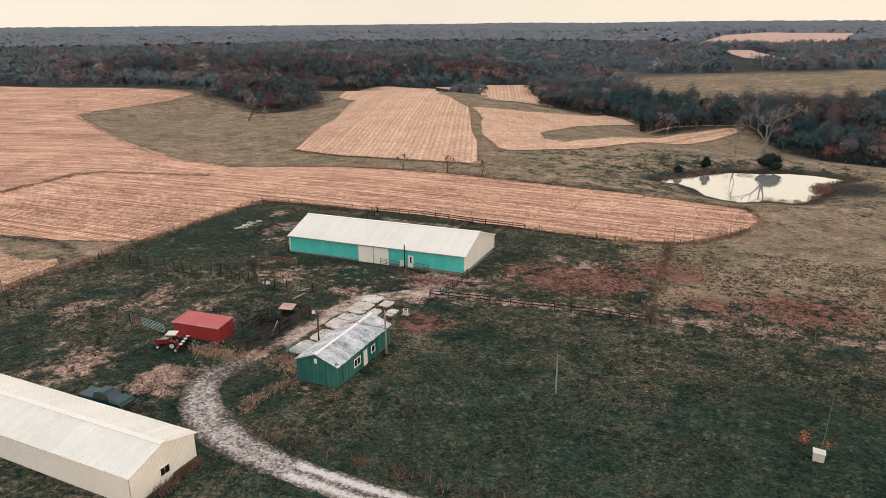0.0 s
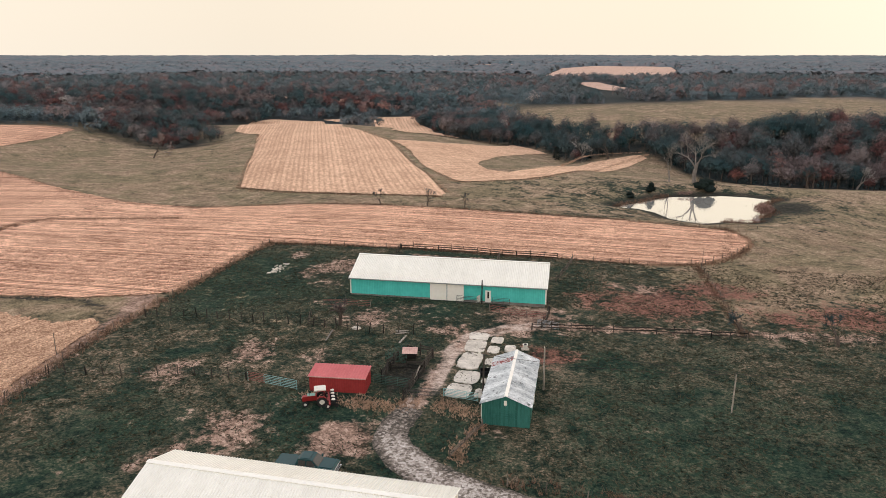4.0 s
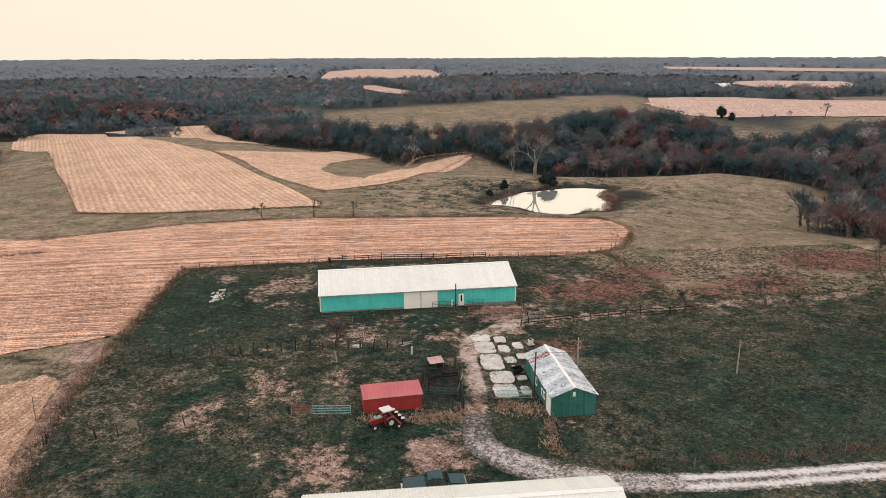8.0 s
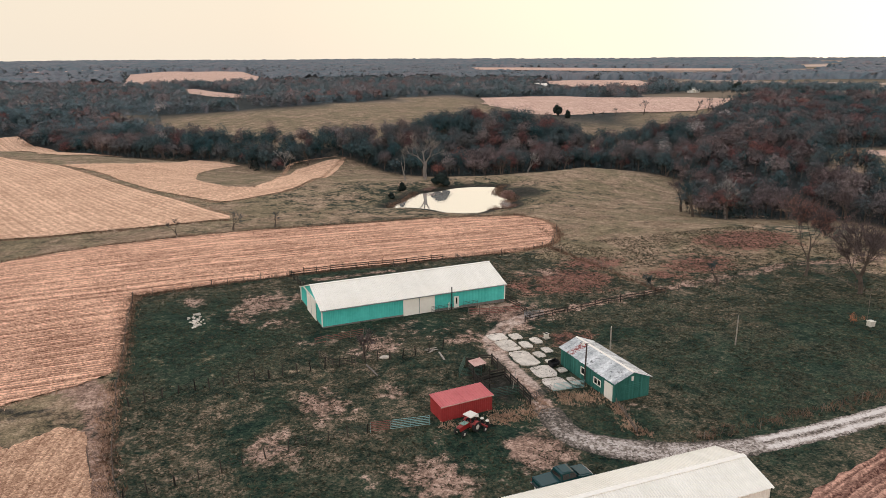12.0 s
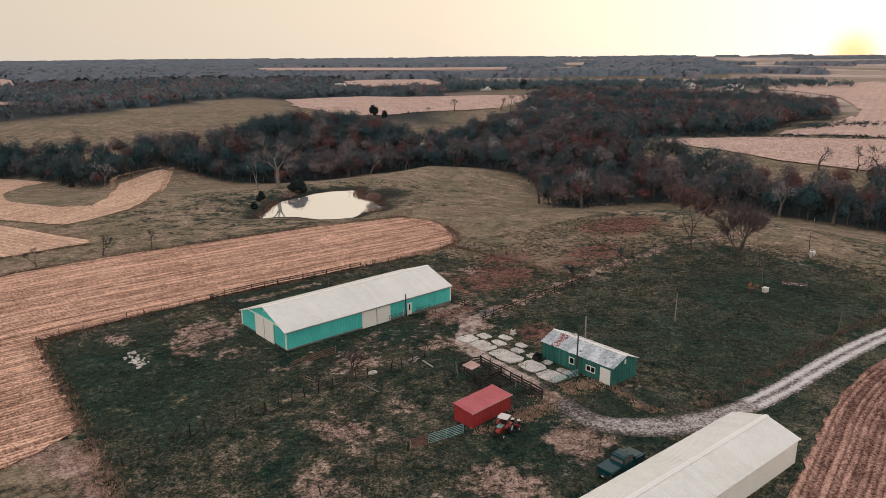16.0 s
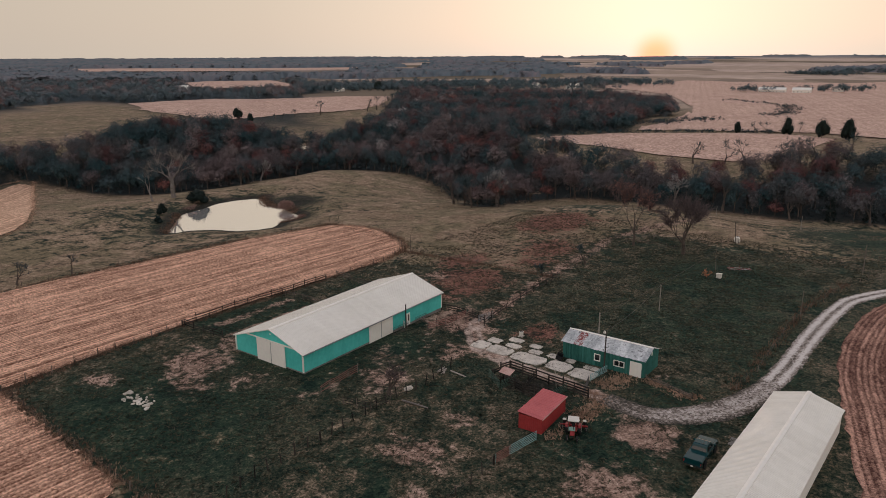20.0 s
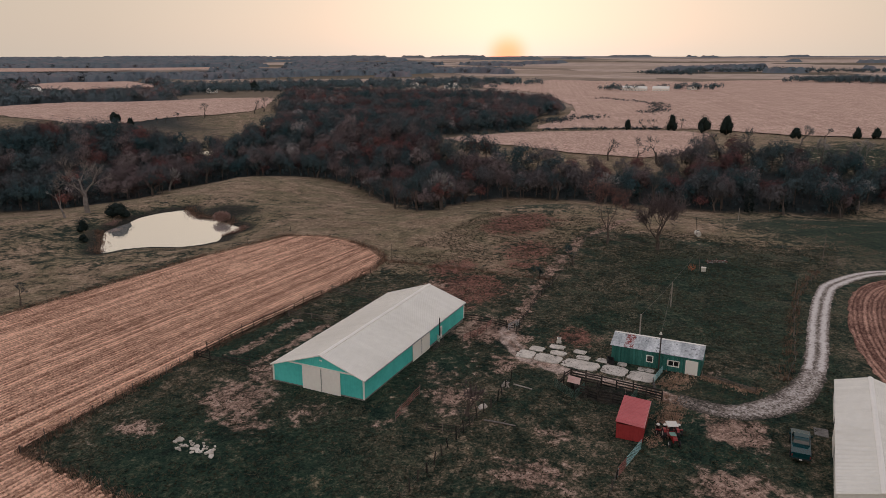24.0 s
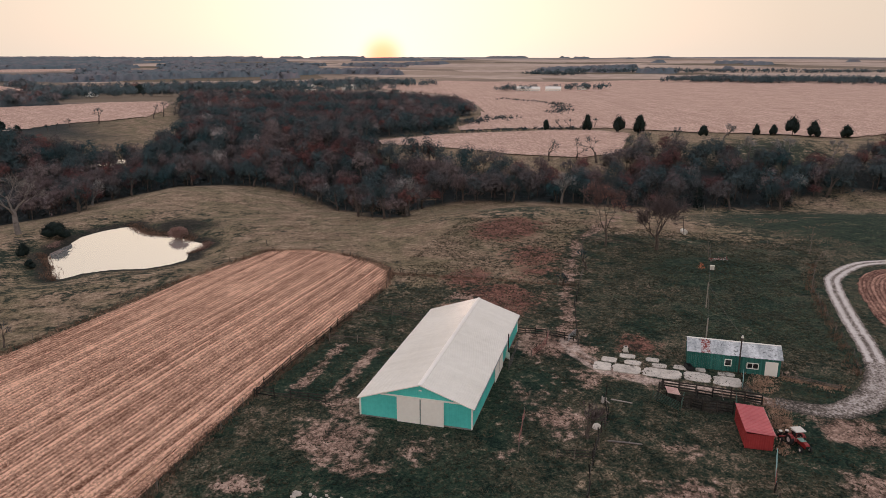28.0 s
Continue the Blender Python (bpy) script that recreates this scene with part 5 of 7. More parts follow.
def trim(owner, a, b, mat, w=0.14, d=0.05, name="trim"):
    """A flat bar from a to b."""
    a, b = Vector(a), Vector(b)
    q = (b - a).to_track_quat("Z", "Y").to_matrix().to_4x4()
    g = Geo().box(-w / 2, -w / 2, 0, w / 2, w / 2, (b - a).length)
    return part(name, g, mat, owner, at=Matrix.Translation(a) @ q)


def frame_bars(owner, name, mat, axis, at, u0, u1, z0, z1, w=0.1, d=0.06):
    """Four bars round an opening in a wall across the given axis."""
    g = Geo()
    for p0, q0, p1, q1 in ((u0 - w, z0 - w, u1 + w, z0), (u0 - w, z1, u1 + w, z1 + w), (u0 - w, z0, u0, z1), (u1, z0, u1 + w, z1)):
        if axis == "x":
            g.box(at - d, p0, q0, at + d, p1, q1)
        else:
            g.box(p0, at - d, q0, p1, at + d, q1)
    return part(name, g, mat, owner)


def big_barn():
    L, W, YR = 34.7, 15.35, 6.95
    B, E0, E1, R = 0.35, 3.35, 2.95, 5.75             # wall foot, eaves and ridge over the thing's origin
    x0, y0 = -78.85, 102.1
    base = 0.95
    barn = thing("barn", "long teal metal barn with a white roof and white sliding doors", "barn", pose(x0, y0, base, 0, 0, 3.1))
    part("foundation", Geo().box(0.02, 0.02, -0.7, L - 0.02, W - 0.02, B), M_FOOT, barn, "stained grey concrete footing")
    n = 38
    w = L / n
    sheets(barn, "wall_panel", (0, 0, B), (1, 0, 0), (0, 0, 1), E0 - B, n, w, M_TEAL)
    sheets(barn, "wall_panel", (L, W, B), (-1, 0, 0), (0, 0, 1), E1 - B, n, w, M_TEAL)
    gable(barn, "gable_wall", 0, 0, W, B, E0, E1, YR, R, M_TEAL, -1)
    tagged(gable(barn, "gable_wall", L, 0, W, B, E0, E1, YR, R, M_WHITE, 1), "white metal gable wall")
    over = 0.35
    s0, s1 = (R - E0) / YR, (R - E1) / (W - YR)
    l0, l1 = math.hypot(YR + over, (YR + over) * s0), math.hypot(W - YR + over, (W - YR + over) * s1)
    nr = 39
    wr = (L + 2 * over) / nr
    sheets(barn, "roof_panel", (-over, -over, E0 - over * s0 + 0.06), (1, 0, 0), (0, 1, s0), l0, nr, wr, M_WHITE_ROOF, rib=0.045)
    sheets(barn, "roof_panel", (L + over, W + over, E1 - over * s1 + 0.06), (-1, 0, 0), (0, -1, s1), l1, nr, wr, M_WHITE_ROOF, rib=0.045)
    part("ridge_cap", Geo().prism([(YR - 0.3, R - 0.02), (YR, R + 0.06), (YR + 0.3, R - 0.03), (YR + 0.3, R + 0.05), (YR, R + 0.14), (YR - 0.3, R + 0.06)][::1], "x", -over, L + over), M_WHITE, barn)
    for x, o in ((-0.06, -0.06), (L + 0.06, 0.06)):
        for (ya, za), (yb, zb) in (((-over, E0 - over * s0), (YR, R)), ((YR, R), (W + over, E1 - over * s1))):
            trim(barn, (x + o * 3, ya, za), (x + o * 3, yb, zb), M_WHITE, 0.16, name="rake_trim")
        for y, z in ((0, E0), (W, E1)):
            trim(barn, (x, y, B), (x, y, z), M_WHITE, 0.2, name="corner_trim")
    part("gutter", Geo().box(-over, -over - 0.06, E0 - over * s0 - 0.10, L + over, -over + 0.04, E0 - over * s0 + 0.02), M_GALV, barn, "dull grey eaves edge")
    # sliding doors in the long side
    for i, (a, b) in enumerate(((14.5, 17.5), (17.55, 20.5))):
        d = part("sliding_door", Geo().box(a, -0.17, B - 0.28, b, -0.09, E0 - 0.28), M_WHITE, barn, "white metal sliding door")
        part("door_edge", Geo().box(b - 0.05 if i == 0 else a, -0.185, B - 0.26, b if i == 0 else a + 0.05, -0.172, E0 - 0.3), M_GALV, d)
    part("door_track", Geo().box(10.6, -0.20, E0 - 0.26, 20.8, -0.06, E0 - 0.12), M_WHITE, barn)
    d = part("walk_door", Geo().box(24.3, -0.14, B - 0.2, 25.3, -0.07, B + 1.95), M_WHITE, barn, "white walk-in door with a dark pane")
    part("door_pane", Geo().box(24.68, -0.155, B + 0.55, 24.95, -0.142, B + 1.7), M_GLASS, d)
    part("door_leaf", Geo().box(0, -0.03, 0, 0.85, 0.03, 1.15), M_WHITE, barn, "small white hatch hanging open", at=pose(23.4, -0.1, B - 0.1, 0, 0, -125))
    part("vent_pipe", Geo().rod((23.75, -0.42, -0.9), (23.75, -0.42, E0 + 0.9), 0.10, n=8), M_WOOD, barn, "dark upright pole at the eaves")
    # doors in the west gable
    for i, (a, b) in enumerate(((3.75, 6.9), (6.95, 10.15))):
        d = part("sliding_door", Geo().box(-0.2, a, B - 0.55, -0.12, b, E0 + 0.45), M_WHITE, barn, "white metal sliding door")
        part("door_edge", Geo().box(-0.215, b - 0.05 if i == 0 else a, B - 0.5, -0.202, b if i == 0 else a + 0.05, E0 + 0.4), M_GALV, d)
    part("door_track", Geo().box(-0.24, 1.6, E0 + 0.38, -0.05, 12.4, E0 + 0.54), M_WHITE, barn)
    part("gable_vent", Geo().box(-0.06, YR - 0.2, R - 0.95, -0.03, YR + 0.2, R - 0.75), M_WHITE, barn)
    return barn


def green_shed():
    W, L = 5.6, 13.25
    E, R = 2.85, 3.95
    shed = thing("shed", "old green board shed with a weathered tin gable roof", "shed", pose(-47.78, 62.45, 0.45, 0, 0, 2.1))
    part("foundation", Geo().box(0.03, 0.03, -0.6, W - 0.03, L - 0.03, 0.12), M_CONC, shed)
    # long walls of upright boards
    k = 52
    w = L / k
    west_open = [(3.1, 4.6, 1.0, 1.75), (7.0, 7.8, 1.05, 1.95)]
    for x, sgn, openings in ((0, -1, west_open), (W, 1, [(3.9, 5.3, 0.9, 1.8), (8.2, 9.0, 1.0, 1.8)])):
        for i in range(k):
            a, b = i * w + 0.01, (i + 1) * w - 0.01
            spans = [(0.05, E)]
            for u0, u1, z0, z1 in openings:
                if a < u1 and b > u0:
                    spans = [(0.05, z0), (z1, E)]
            for z0, z1 in spans:
                o = 0.012 * ((i * 7) % 3)
                part("board", Geo().box(x - 0.05 - o, a, z0, x + 0.05 + o, b, z1), M_GREEN, shed)
        for u0, u1, z0, z1 in openings:
            fr = frame_bars(shed, "window_frame", M_WHITE, "x", x + sgn * 0.04, u0, u1, z0, z1, 0.13, 0.05)
            g = Geo().box(x - 0.01, u0, z0, x + 0.01, u1, z1)
            part("pane", g, M_GLASS, fr)
            if u1 - u0 > 1:
                c = (u0 + u1) / 2
                part("mullion", Geo().box(x - 0.05, c - 0.05, z0, x + 0.05, c + 0.05, z1), M_WHITE, fr)
    for y, sgn in ((0, -1), (L, 1)):
        g = Geo().prism([(0, 0.05), (W, 0.05), (W, E), (W / 2, R), (0, E)], "y", y + 0.05, y - 0.05)
        part("gable_wall", g, M_GREEN, shed)
        for i in range(20):
            a = 0.02 + i * W / 20
            top = E + (R - E) * (1 - abs(a + 0.14 - W / 2) / (W / 2)) - 0.06
            part("board", Geo().box(a, y + sgn * 0.055, 0.05, a + W / 20 - 0.03, y + sgn * (0.075 + 0.01 * (i % 3)), top), M_GREEN, shed)
    for i in range(5):
        part("batten", Geo().box(1.5, -0.135, 1.05 + 0.28 * i, 4.1, -0.09, 1.12 + 0.28 * i), M_GREEN, shed, "green cross boards")
    part("gable_vent", Geo().box(W / 2 - 0.22, -0.14, 2.75, W / 2 + 0.12, -0.07, 3.35), M_WHITE, shed, "small white loft hatch")
    d = part("door", Geo().box(-0.14, 0.3, 0.05, -0.05, 2.1, 2.35), M_WHITE, shed, "peeling white plank door")
    for i in range(4):
        part("plank", Geo().box(-0.16, 0.32 + i * 0.445, 0.07, -0.142, 0.74 + i * 0.445, 2.33), M_WHITE, d)
    part("door", Geo().box(W + 0.06, 6.1, 0.05, W + 0.12, 7.0, 2.1), M_WHITE, shed, "pale plank door")
    over, s = 0.3, (R - E) / (W / 2)
    ln = math.hypot(W / 2 + over, (W / 2 + over) * s)
    n = 20
    wr = (L + 2 * over) / n
    for origin, across, along in (((-over, L + over, E - over * s + 0.06), (0, -1, 0), (1, 0, s)), ((W + over, -over, E - over * s + 0.06), (0, 1, 0), (-1, 0, s))):
        base = plane_at(origin, across, along)
        for i in range(n):
            mat = M_RUST if along[0] > 0 and i in (3, 4) else M_TIN
            me = sheet_mesh("roof_sheet", wr + 0.03, ln + random.uniform(-0.06, 0.05), mat, 6, 0.02)
            part("roof_sheet", me, mat, shed, "rusted brown tin sheet" if mat is M_RUST else "", at=base @ pose(i * wr, random.uniform(-0.05, 0.03), 0.006 * (i % 2), 0, random.uniform(-0.4, 0.4), 0))
    part("ridge_cap", Geo().prism([(W / 2 - 0.2, R + 0.02), (W / 2, R + 0.08), (W / 2 + 0.2, R + 0.02), (W / 2 + 0.2, R + 0.06), (W / 2, R + 0.14), (W / 2 - 0.2, R + 0.06)], "y", -over, L + over), M_WHITE, shed)
    return shed


def red_shed():
    L, W = 7.4, 3.25
    EF, EB = 2.25, 2.5
    shed = thing("shed", "small red metal shed with a single-pitch ribbed roof", "shed", pose(-71.15, 65.65, 0.4, 0, 0, 6.0))
    part("frame", Geo().box(0.06, 0.06, -0.3, L - 0.06, W - 0.06, EF - 0.08), M_RED, shed)
    n = 8
    w = L / n
    sheets(shed, "wall_panel", (0, 0, 0), (1, 0, 0), (0, 0, 1), EF, n, w, M_RED)
    sheets(shed, "wall_panel", (L, W, 0), (-1, 0, 0), (0, 0, 1), EB, n, w, M_RED)
    sheets(shed, "wall_panel", (0, W, 0), (0, -1, 0), (0, 0, 1), EF, 4, W / 4, M_RED)
    sheets(shed, "wall_panel", (L, 0, 0), (0, 1, 0), (0, 0, 1), EF, 4, W / 4, M_RED)
    s = (EB - EF) / W
    sheets(shed, "roof_panel", (-0.15, -0.15, EF + 0.05), (1, 0, 0), (0, 1, s), W + 0.3, 10, (L + 0.3) / 10, M_RED_ROOF, ribs=2, rib=0.05)
    part("eaves_trim", Geo().box(-0.16, -0.19, EF - 0.06, L + 0.16, -0.13, EF + 0.06), M_PINK, shed, "pale worn edge of the roof")
    return shed


def white_shed():
    L, W = 29.8, 8.0
    E, R = 3.05, 4.25
    shed = thing("machine_shed", "long cream-white metal shed with a ribbed gable roof", "shed", pose(-76.6, 36.35, 0.42, 0, 0, 0.4))
    n = 32
    w = L / n
    sheets(shed, "wall_panel", (0, 0, -0.1), (1, 0, 0), (0, 0, 1), E + 0.1, n, w, M_WHITE)
    sheets(shed, "wall_panel", (L, W, -0.1), (-1, 0, 0), (0, 0, 1), E + 0.1, n, w, M_WHITE, skip=range(8, 13))
    # near-black panel behind the opening, the interior's shade built as a surface
    part("doorway_shade", Geo().box(L - 13 * w, W - 0.5, -0.1, L - 8 * w, W - 0.4, E), M_DARK, shed, "near-black panel standing for the unlit inside of the shed")
    part("sliding_door", Geo().box(L - 18 * w, W + 0.08, 0, L - 12.6 * w, W + 0.14, E - 0.15), M_WHITE, shed, "white sliding door pushed open")
    part("door_track", Geo().box(L - 18 * w, W + 0.05, E - 0.18, L - 7.6 * w, W + 0.18, E - 0.06), M_WHITE, shed)
    gable(shed, "gable_wall", 0, 0, W, -0.1, E, E, W / 2, R, M_WHITE, -1)
    gable(shed, "gable_wall", L, 0, W, -0.1, E, E, W / 2, R, M_WHITE, 1)
    fr = frame_bars(shed, "window_frame", M_WHITE, "x", L + 0.05, 3.4, 4.5, 0.95, 1.75, 0.08, 0.06)
    for a, b in ((3.4, 3.92), (3.98, 4.5)):
        part("pane", Geo().box(L + 0.03, a, 0.95, L + 0.05, b, 1.75), M_GLASS, fr)
    part("skirting", Geo().box(L + 0.03, 4.8, -0.1, L + 0.12, W + 0.1, 0.45), M_POST, shed, "worn grey boards along the foot")
    over, s = 0.25, (R - E) / (W / 2)
    ln = math.hypot(W / 2 + over, (W / 2 + over) * s)
    nr = 33
    wr = (L + 2 * over) / nr
    sheets(shed, "roof_panel", (-over, -over, E - over * s + 0.06), (1, 0, 0), (0, 1, s), ln, nr, wr, M_WHITE_ROOF, rib=0.045)
    sheets(shed, "roof_panel", (L + over, W + over, E - over * s + 0.06), (-1, 0, 0), (0, -1, s), ln, nr, wr, M_WHITE_ROOF, rib=0.045)
    part("ridge_cap", Geo().prism([(W / 2 - 0.3, R), (W / 2, R + 0.06), (W / 2 + 0.3, R), (W / 2 + 0.3, R + 0.07), (W / 2, R + 0.15), (W / 2 - 0.3, R + 0.07)], "x", -over, L + over), M_WHITE, shed)
    for x in (-0.1, L + 0.1):
        for a, b in (((-over, E - over * s), (W / 2, R)), ((W / 2, R), (W + over, E - over * s))):
            trim(shed, (x, *a), (x, *b), M_WHITE, 0.14, name="rake_trim")
    return shed


big_barn()
green_shed()
red_shed()
white_shed()
# ---------------------------------------------------------------- broken concrete yard


def slab_yard():
    yard = thing("concrete_yard", "broken pale concrete feed yard with grass in the joints", "pavement", pose(0, 0, 0), kind="structure")
    r = random.Random(3)
    #        x0     x1     y0    y1
    plan = [(-54.4, -51.3, 87.0, 89.8), (-54.3, -51.2, 82.6, 86.8), (-54.2, -50.9, 76.6, 82.3), (-53.6, -50.2, 72.3, 76.2), (-53.9, -50.6, 68.0, 72.0),
            (-51.0, -48.8, 86.2, 89.0), (-50.9, -48.9, 82.4, 85.4), (-50.6, -48.7, 78.6, 81.2), (-50.2, -48.3, 75.2, 78.0), (-50.0, -48.4, 72.9, 74.6), (-50.2, -48.7, 68.6, 71.5),
            (-48.5, -46.6, 83.5, 86.4), (-48.6, -46.8, 79.8, 82.2), (-48.4, -47.2, 77.0, 78.8), (-46.3, -44.9, 80.6, 82.4), (-46.4, -44.8, 77.6, 79.4), (-51.6, -49.3, 90.0, 92.0), (-48.6, -46.2, 88.2, 90.2), (-45.9, -44.3, 83.4, 84.6)]
    for row, (x0, x1, y0, y1) in enumerate(plan[:13]):
        cx, cy, hx, hy = (x0 + x1) / 2, (y0 + y1) / 2, (x1 - x0) / 2 * (1 if row < 5 else 0.86), (y1 - y0) / 2 * (1 if row < 5 else 0.86)
        ring = []
        for i in range(26):
            a = i / 26 * 6.28319
            c, s = math.cos(a), math.sin(a)
            k = (abs(c) ** 5 + abs(s) ** 5) ** (-1 / 5) * r.uniform(0.92, 1.05)
            ring.append((c * hx * k, s * hy * k))
        z = g1(cx, cy) + r.uniform(0.07, 0.14)
        g = Geo().prism(ring, "z", -0.25, 0)
        part("slab", g, M_CONC, yard, at=pose(cx, cy, z, r.uniform(-1, 1), r.uniform(-1, 1), r.uniform(-3, 3)))


slab_yard()


def rubble():
    heap = thing("rubble_patch", "low heap of broken white concrete pieces in the grass", "rubble", pose(-98.6, 113.5, g1(-98.6, 113.5)))
    r = random.Random(8)
    for i in range(34):
        a, d = r.uniform(0, 6.28), r.uniform(0, 1) ** 0.6
        s = r.uniform(0.18, 0.62)
        ring = [(s * math.cos(k * 1.0472) * r.uniform(0.6, 1.1), s * 0.7 * math.sin(k * 1.0472) * r.uniform(0.6, 1.1)) for k in range(6)]
        x, y = 1.5 * d * math.cos(a), 3.6 * d * math.sin(a)
        part("chunk", Geo().prism(ring, "z", -0.12, r.uniform(0.03, 0.12)), M_CONC, heap, at=pose(x, y, g1(x - 98.6, y + 113.5) - g1(-98.6, 113.5) + 0.05, r.uniform(-9, 9), r.uniform(-9, 9), r.uniform(0, 180)))


rubble()

# ---------------------------------------------------------------- fences and gates
POST_MESH = {}


def post_mesh(h, r, mat):
    key = (round(h, 2), r, mat.name)
    if key not in POST_MESH:
        POST_MESH[key] = Geo().rod((0, 0, -0.4), (0, 0, h), r, r * 0.85, 6).mesh("post", mat)
    return POST_MESH[key]


PLANK = Geo().box(0, -0.5, -0.5, 1, 0.5, 0.5).mesh("plank", M_WOOD)
PLANK_PALE = Geo().box(0, -0.5, -0.5, 1, 0.5, 0.5).mesh("plank", M_POST)


def between(a, b, w, h):
    a, b = Vector(a), Vector(b)
    d = b - a
    x = d.normalized()
    y = Vector((-x.y, x.x, 0)).normalized()
    z = x.cross(y)
    m = Matrix((x, y, z)).transposed().to_4x4()
    m.translation = a
    return m @ Matrix.Diagonal((d.length, w, h, 1))


def fence(label, line, gap=3.5, h=1.3, r=0.07, planks=(), wires=(0.4, 0.75, 1.1), mat=None, lean=3.0, plank_mesh=None, seed=1, plank_h=0.14, name="fence"):
    mat = mat or M_POST
    rr = random.Random(seed)
    x0, y0 = line[0]
    own = thing(name, label, "fence", pose(x0, y0, g1(x0, y0)))
    z0 = g1(x0, y0)
    pts = []
    for (ax, ay), (bx, by) in zip(line, line[1:]):
        n = max(1, round(math.hypot(bx - ax, by - ay) / gap))
        pts += [(ax + (bx - ax) * i / n, ay + (by - ay) * i / n) for i in range(n)]
    pts.append(line[-1])
    tops = []
    for i, (x, y) in enumerate(pts):
        if 0 < i < len(pts) - 1:
            x, y = x + rr.uniform(-0.15, 0.15), y + rr.uniform(-0.15, 0.15)
        tops.append(Vector((x - x0, y - y0, g1(x, y) - z0)))
        big = i % 9 == 0
        part("post", post_mesh(h * (1.0 + 0.15 * ((i * 5) % 3 - 1)), r * (1.5 if big else 1), mat), mat, own, at=Matrix.Translation(tops[-1]) @ pose(0, 0, 0, rr.uniform(-lean, lean), rr.uniform(-lean, lean), rr.uniform(0, 360)))
    for k in planks:
        for a, b in zip(tops, tops[1:]):
            if rr.random() < 0.93:
                s = Vector((0, 0, 1))
                part("plank", plank_mesh or PLANK, M_WOOD, own, at=between(a + s * (k + rr.uniform(-0.05, 0.05)), b + s * (k + rr.uniform(-0.05, 0.05)), 0.05, plank_h))
    for k in wires:
        g = Geo()
        for a, b in zip(tops, tops[1:]):
            g.rod(a + Vector((0, 0, k)), b + Vector((0, 0, k)), 0.012, n=3, caps=False)
        part("wire", g, M_WIRE, own)
    return own


def gate(label, a, b, mat, h=1.35, bars=6, name="gate", mat2=None, split=0.35, lift=0.2):
    (ax, ay), (bx, by) = a, b
    z = g1(ax, ay)
    ln = math.hypot(bx - ax, by - ay)
    own = thing(name, label, "gate", pose(ax, ay, z, 0, -math.degrees(math.atan2(g1(bx, by) - z, ln)), math.degrees(math.atan2(by - ay, bx - ax))))
    for x in (0.03, ln - 0.03):
        part("upright", Geo().rod((x, 0, lift - 0.2), (x, 0, h), 0.035, n=6), mat, own)
    for k in range(1, 3):
        part("brace", Geo().rod((ln * k / 3, 0, lift), (ln * k / 3, 0, h), 0.028, n=5), mat, own)
    for i in range(bars):
        zz = lift + (h - lift) * i / (bars - 1)
        if mat2:
            part("bar", Geo().rod((0, 0, zz), (ln * split, 0, zz), 0.034, n=5), mat2, own, "rusty red pipe")
            part("bar", Geo().rod((ln * split, 0, zz), (ln, 0, zz), 0.034, n=5), mat, own)
        else:
            part("bar", Geo().rod((0, 0, zz), (ln, 0, zz), 0.032, n=5), mat, own)
    return own


fence("weathered wooden posts and wire along the stubble field", [(-109.5, 131.3), (-95, 132.6), (-79.2, 134.2)], 3.4, 1.35, 0.075, seed=2)
fence("dark plank fence behind the barn", [(-79.2, 134.2), (-62, 135.2), (-44.5, 135.6)], 2.9, 1.5, 0.09, (0.35, 0.8, 1.25), (), M_WOOD, 3, seed=3)
fence("wooden posts and wire along the end of the field", [(-44.5, 135.6), (-26, 136.2), (-14, 140.3), (-7.5, 149), (-2.5, 158)], 3.6, 1.3, 0.07, seed=4)
fence("old post and wire fence beside the stubble", [(-109.5, 131.3), (-109.8, 108), (-110, 90), (-109.6, 70), (-107.2, 54), (-104, 36)], 4.2, 1.3, 0.07, lean=6, seed=5)
fence("leaning post and wire fence across the pasture", [(-108.3, 84), (-100, 85.8), (-88, 86.2), (-79.5, 86.4), (-70, 86), (-63, 86.8)], 2.1, 1.55, 0.09, mat=M_WOOD, lean=8, seed=6)
fence("post and rail fence along the cattle track", [(-45.3, 93.2), (-36, 95), (-26, 96.6), (-12.5, 97.6)], 2.9, 1.35, 0.08, (0.5, 1.0), (0.3,), M_WOOD, 4, seed=7)
fence("wooden posts and wire along the cattle track", [(-12.5, 97.6), (0, 98.4), (12, 100.2), (24, 101.8)], 3.2, 1.25, 0.07, lean=5, seed=8)
fence("line of old posts between two pastures", [(-12.8, 98.6), (-14, 118), (-15, 137.4)], 3.6, 1.2, 0.06, lean=5, seed=9)
fence("low post and wire fence beside the gravel road", [(-43, 50.5), (-35, 49.9), (-13, 51.2), (1, 50.6), (12, 49), (20.5, 47.5), (30, 44)], 4.0, 1.1, 0.06, lean=7, seed=10)
fence("post and wire fence at the foot of the hill", [(30, 44), (38, 56), (40, 76), (33, 90), (24, 101.8)], 4.4, 1.15, 0.06, lean=5, seed=11)
fence("short dark plank fence at the barn pen", [(-78.9, 134), (-78.2, 123.5)], 2.6, 1.5, 0.09, (0.4, 0.85, 1.3), (), M_WOOD, 2, seed=12)
fence("pale rails of a pen behind the barn", [(-56.8, 133.8), (-56.2, 124)], 2.8, 1.4, 0.07, (0.5, 1.0), (), M_POST, 3, PLANK_PALE, 13)
fence("weathered rails beside the barn", [(-43.6, 119.6), (-42.2, 126), (-41.4, 135.6)], 2.6, 1.4, 0.07, (0.45, 0.9, 1.3), (), M_POST, 3, PLANK_PALE, 14)
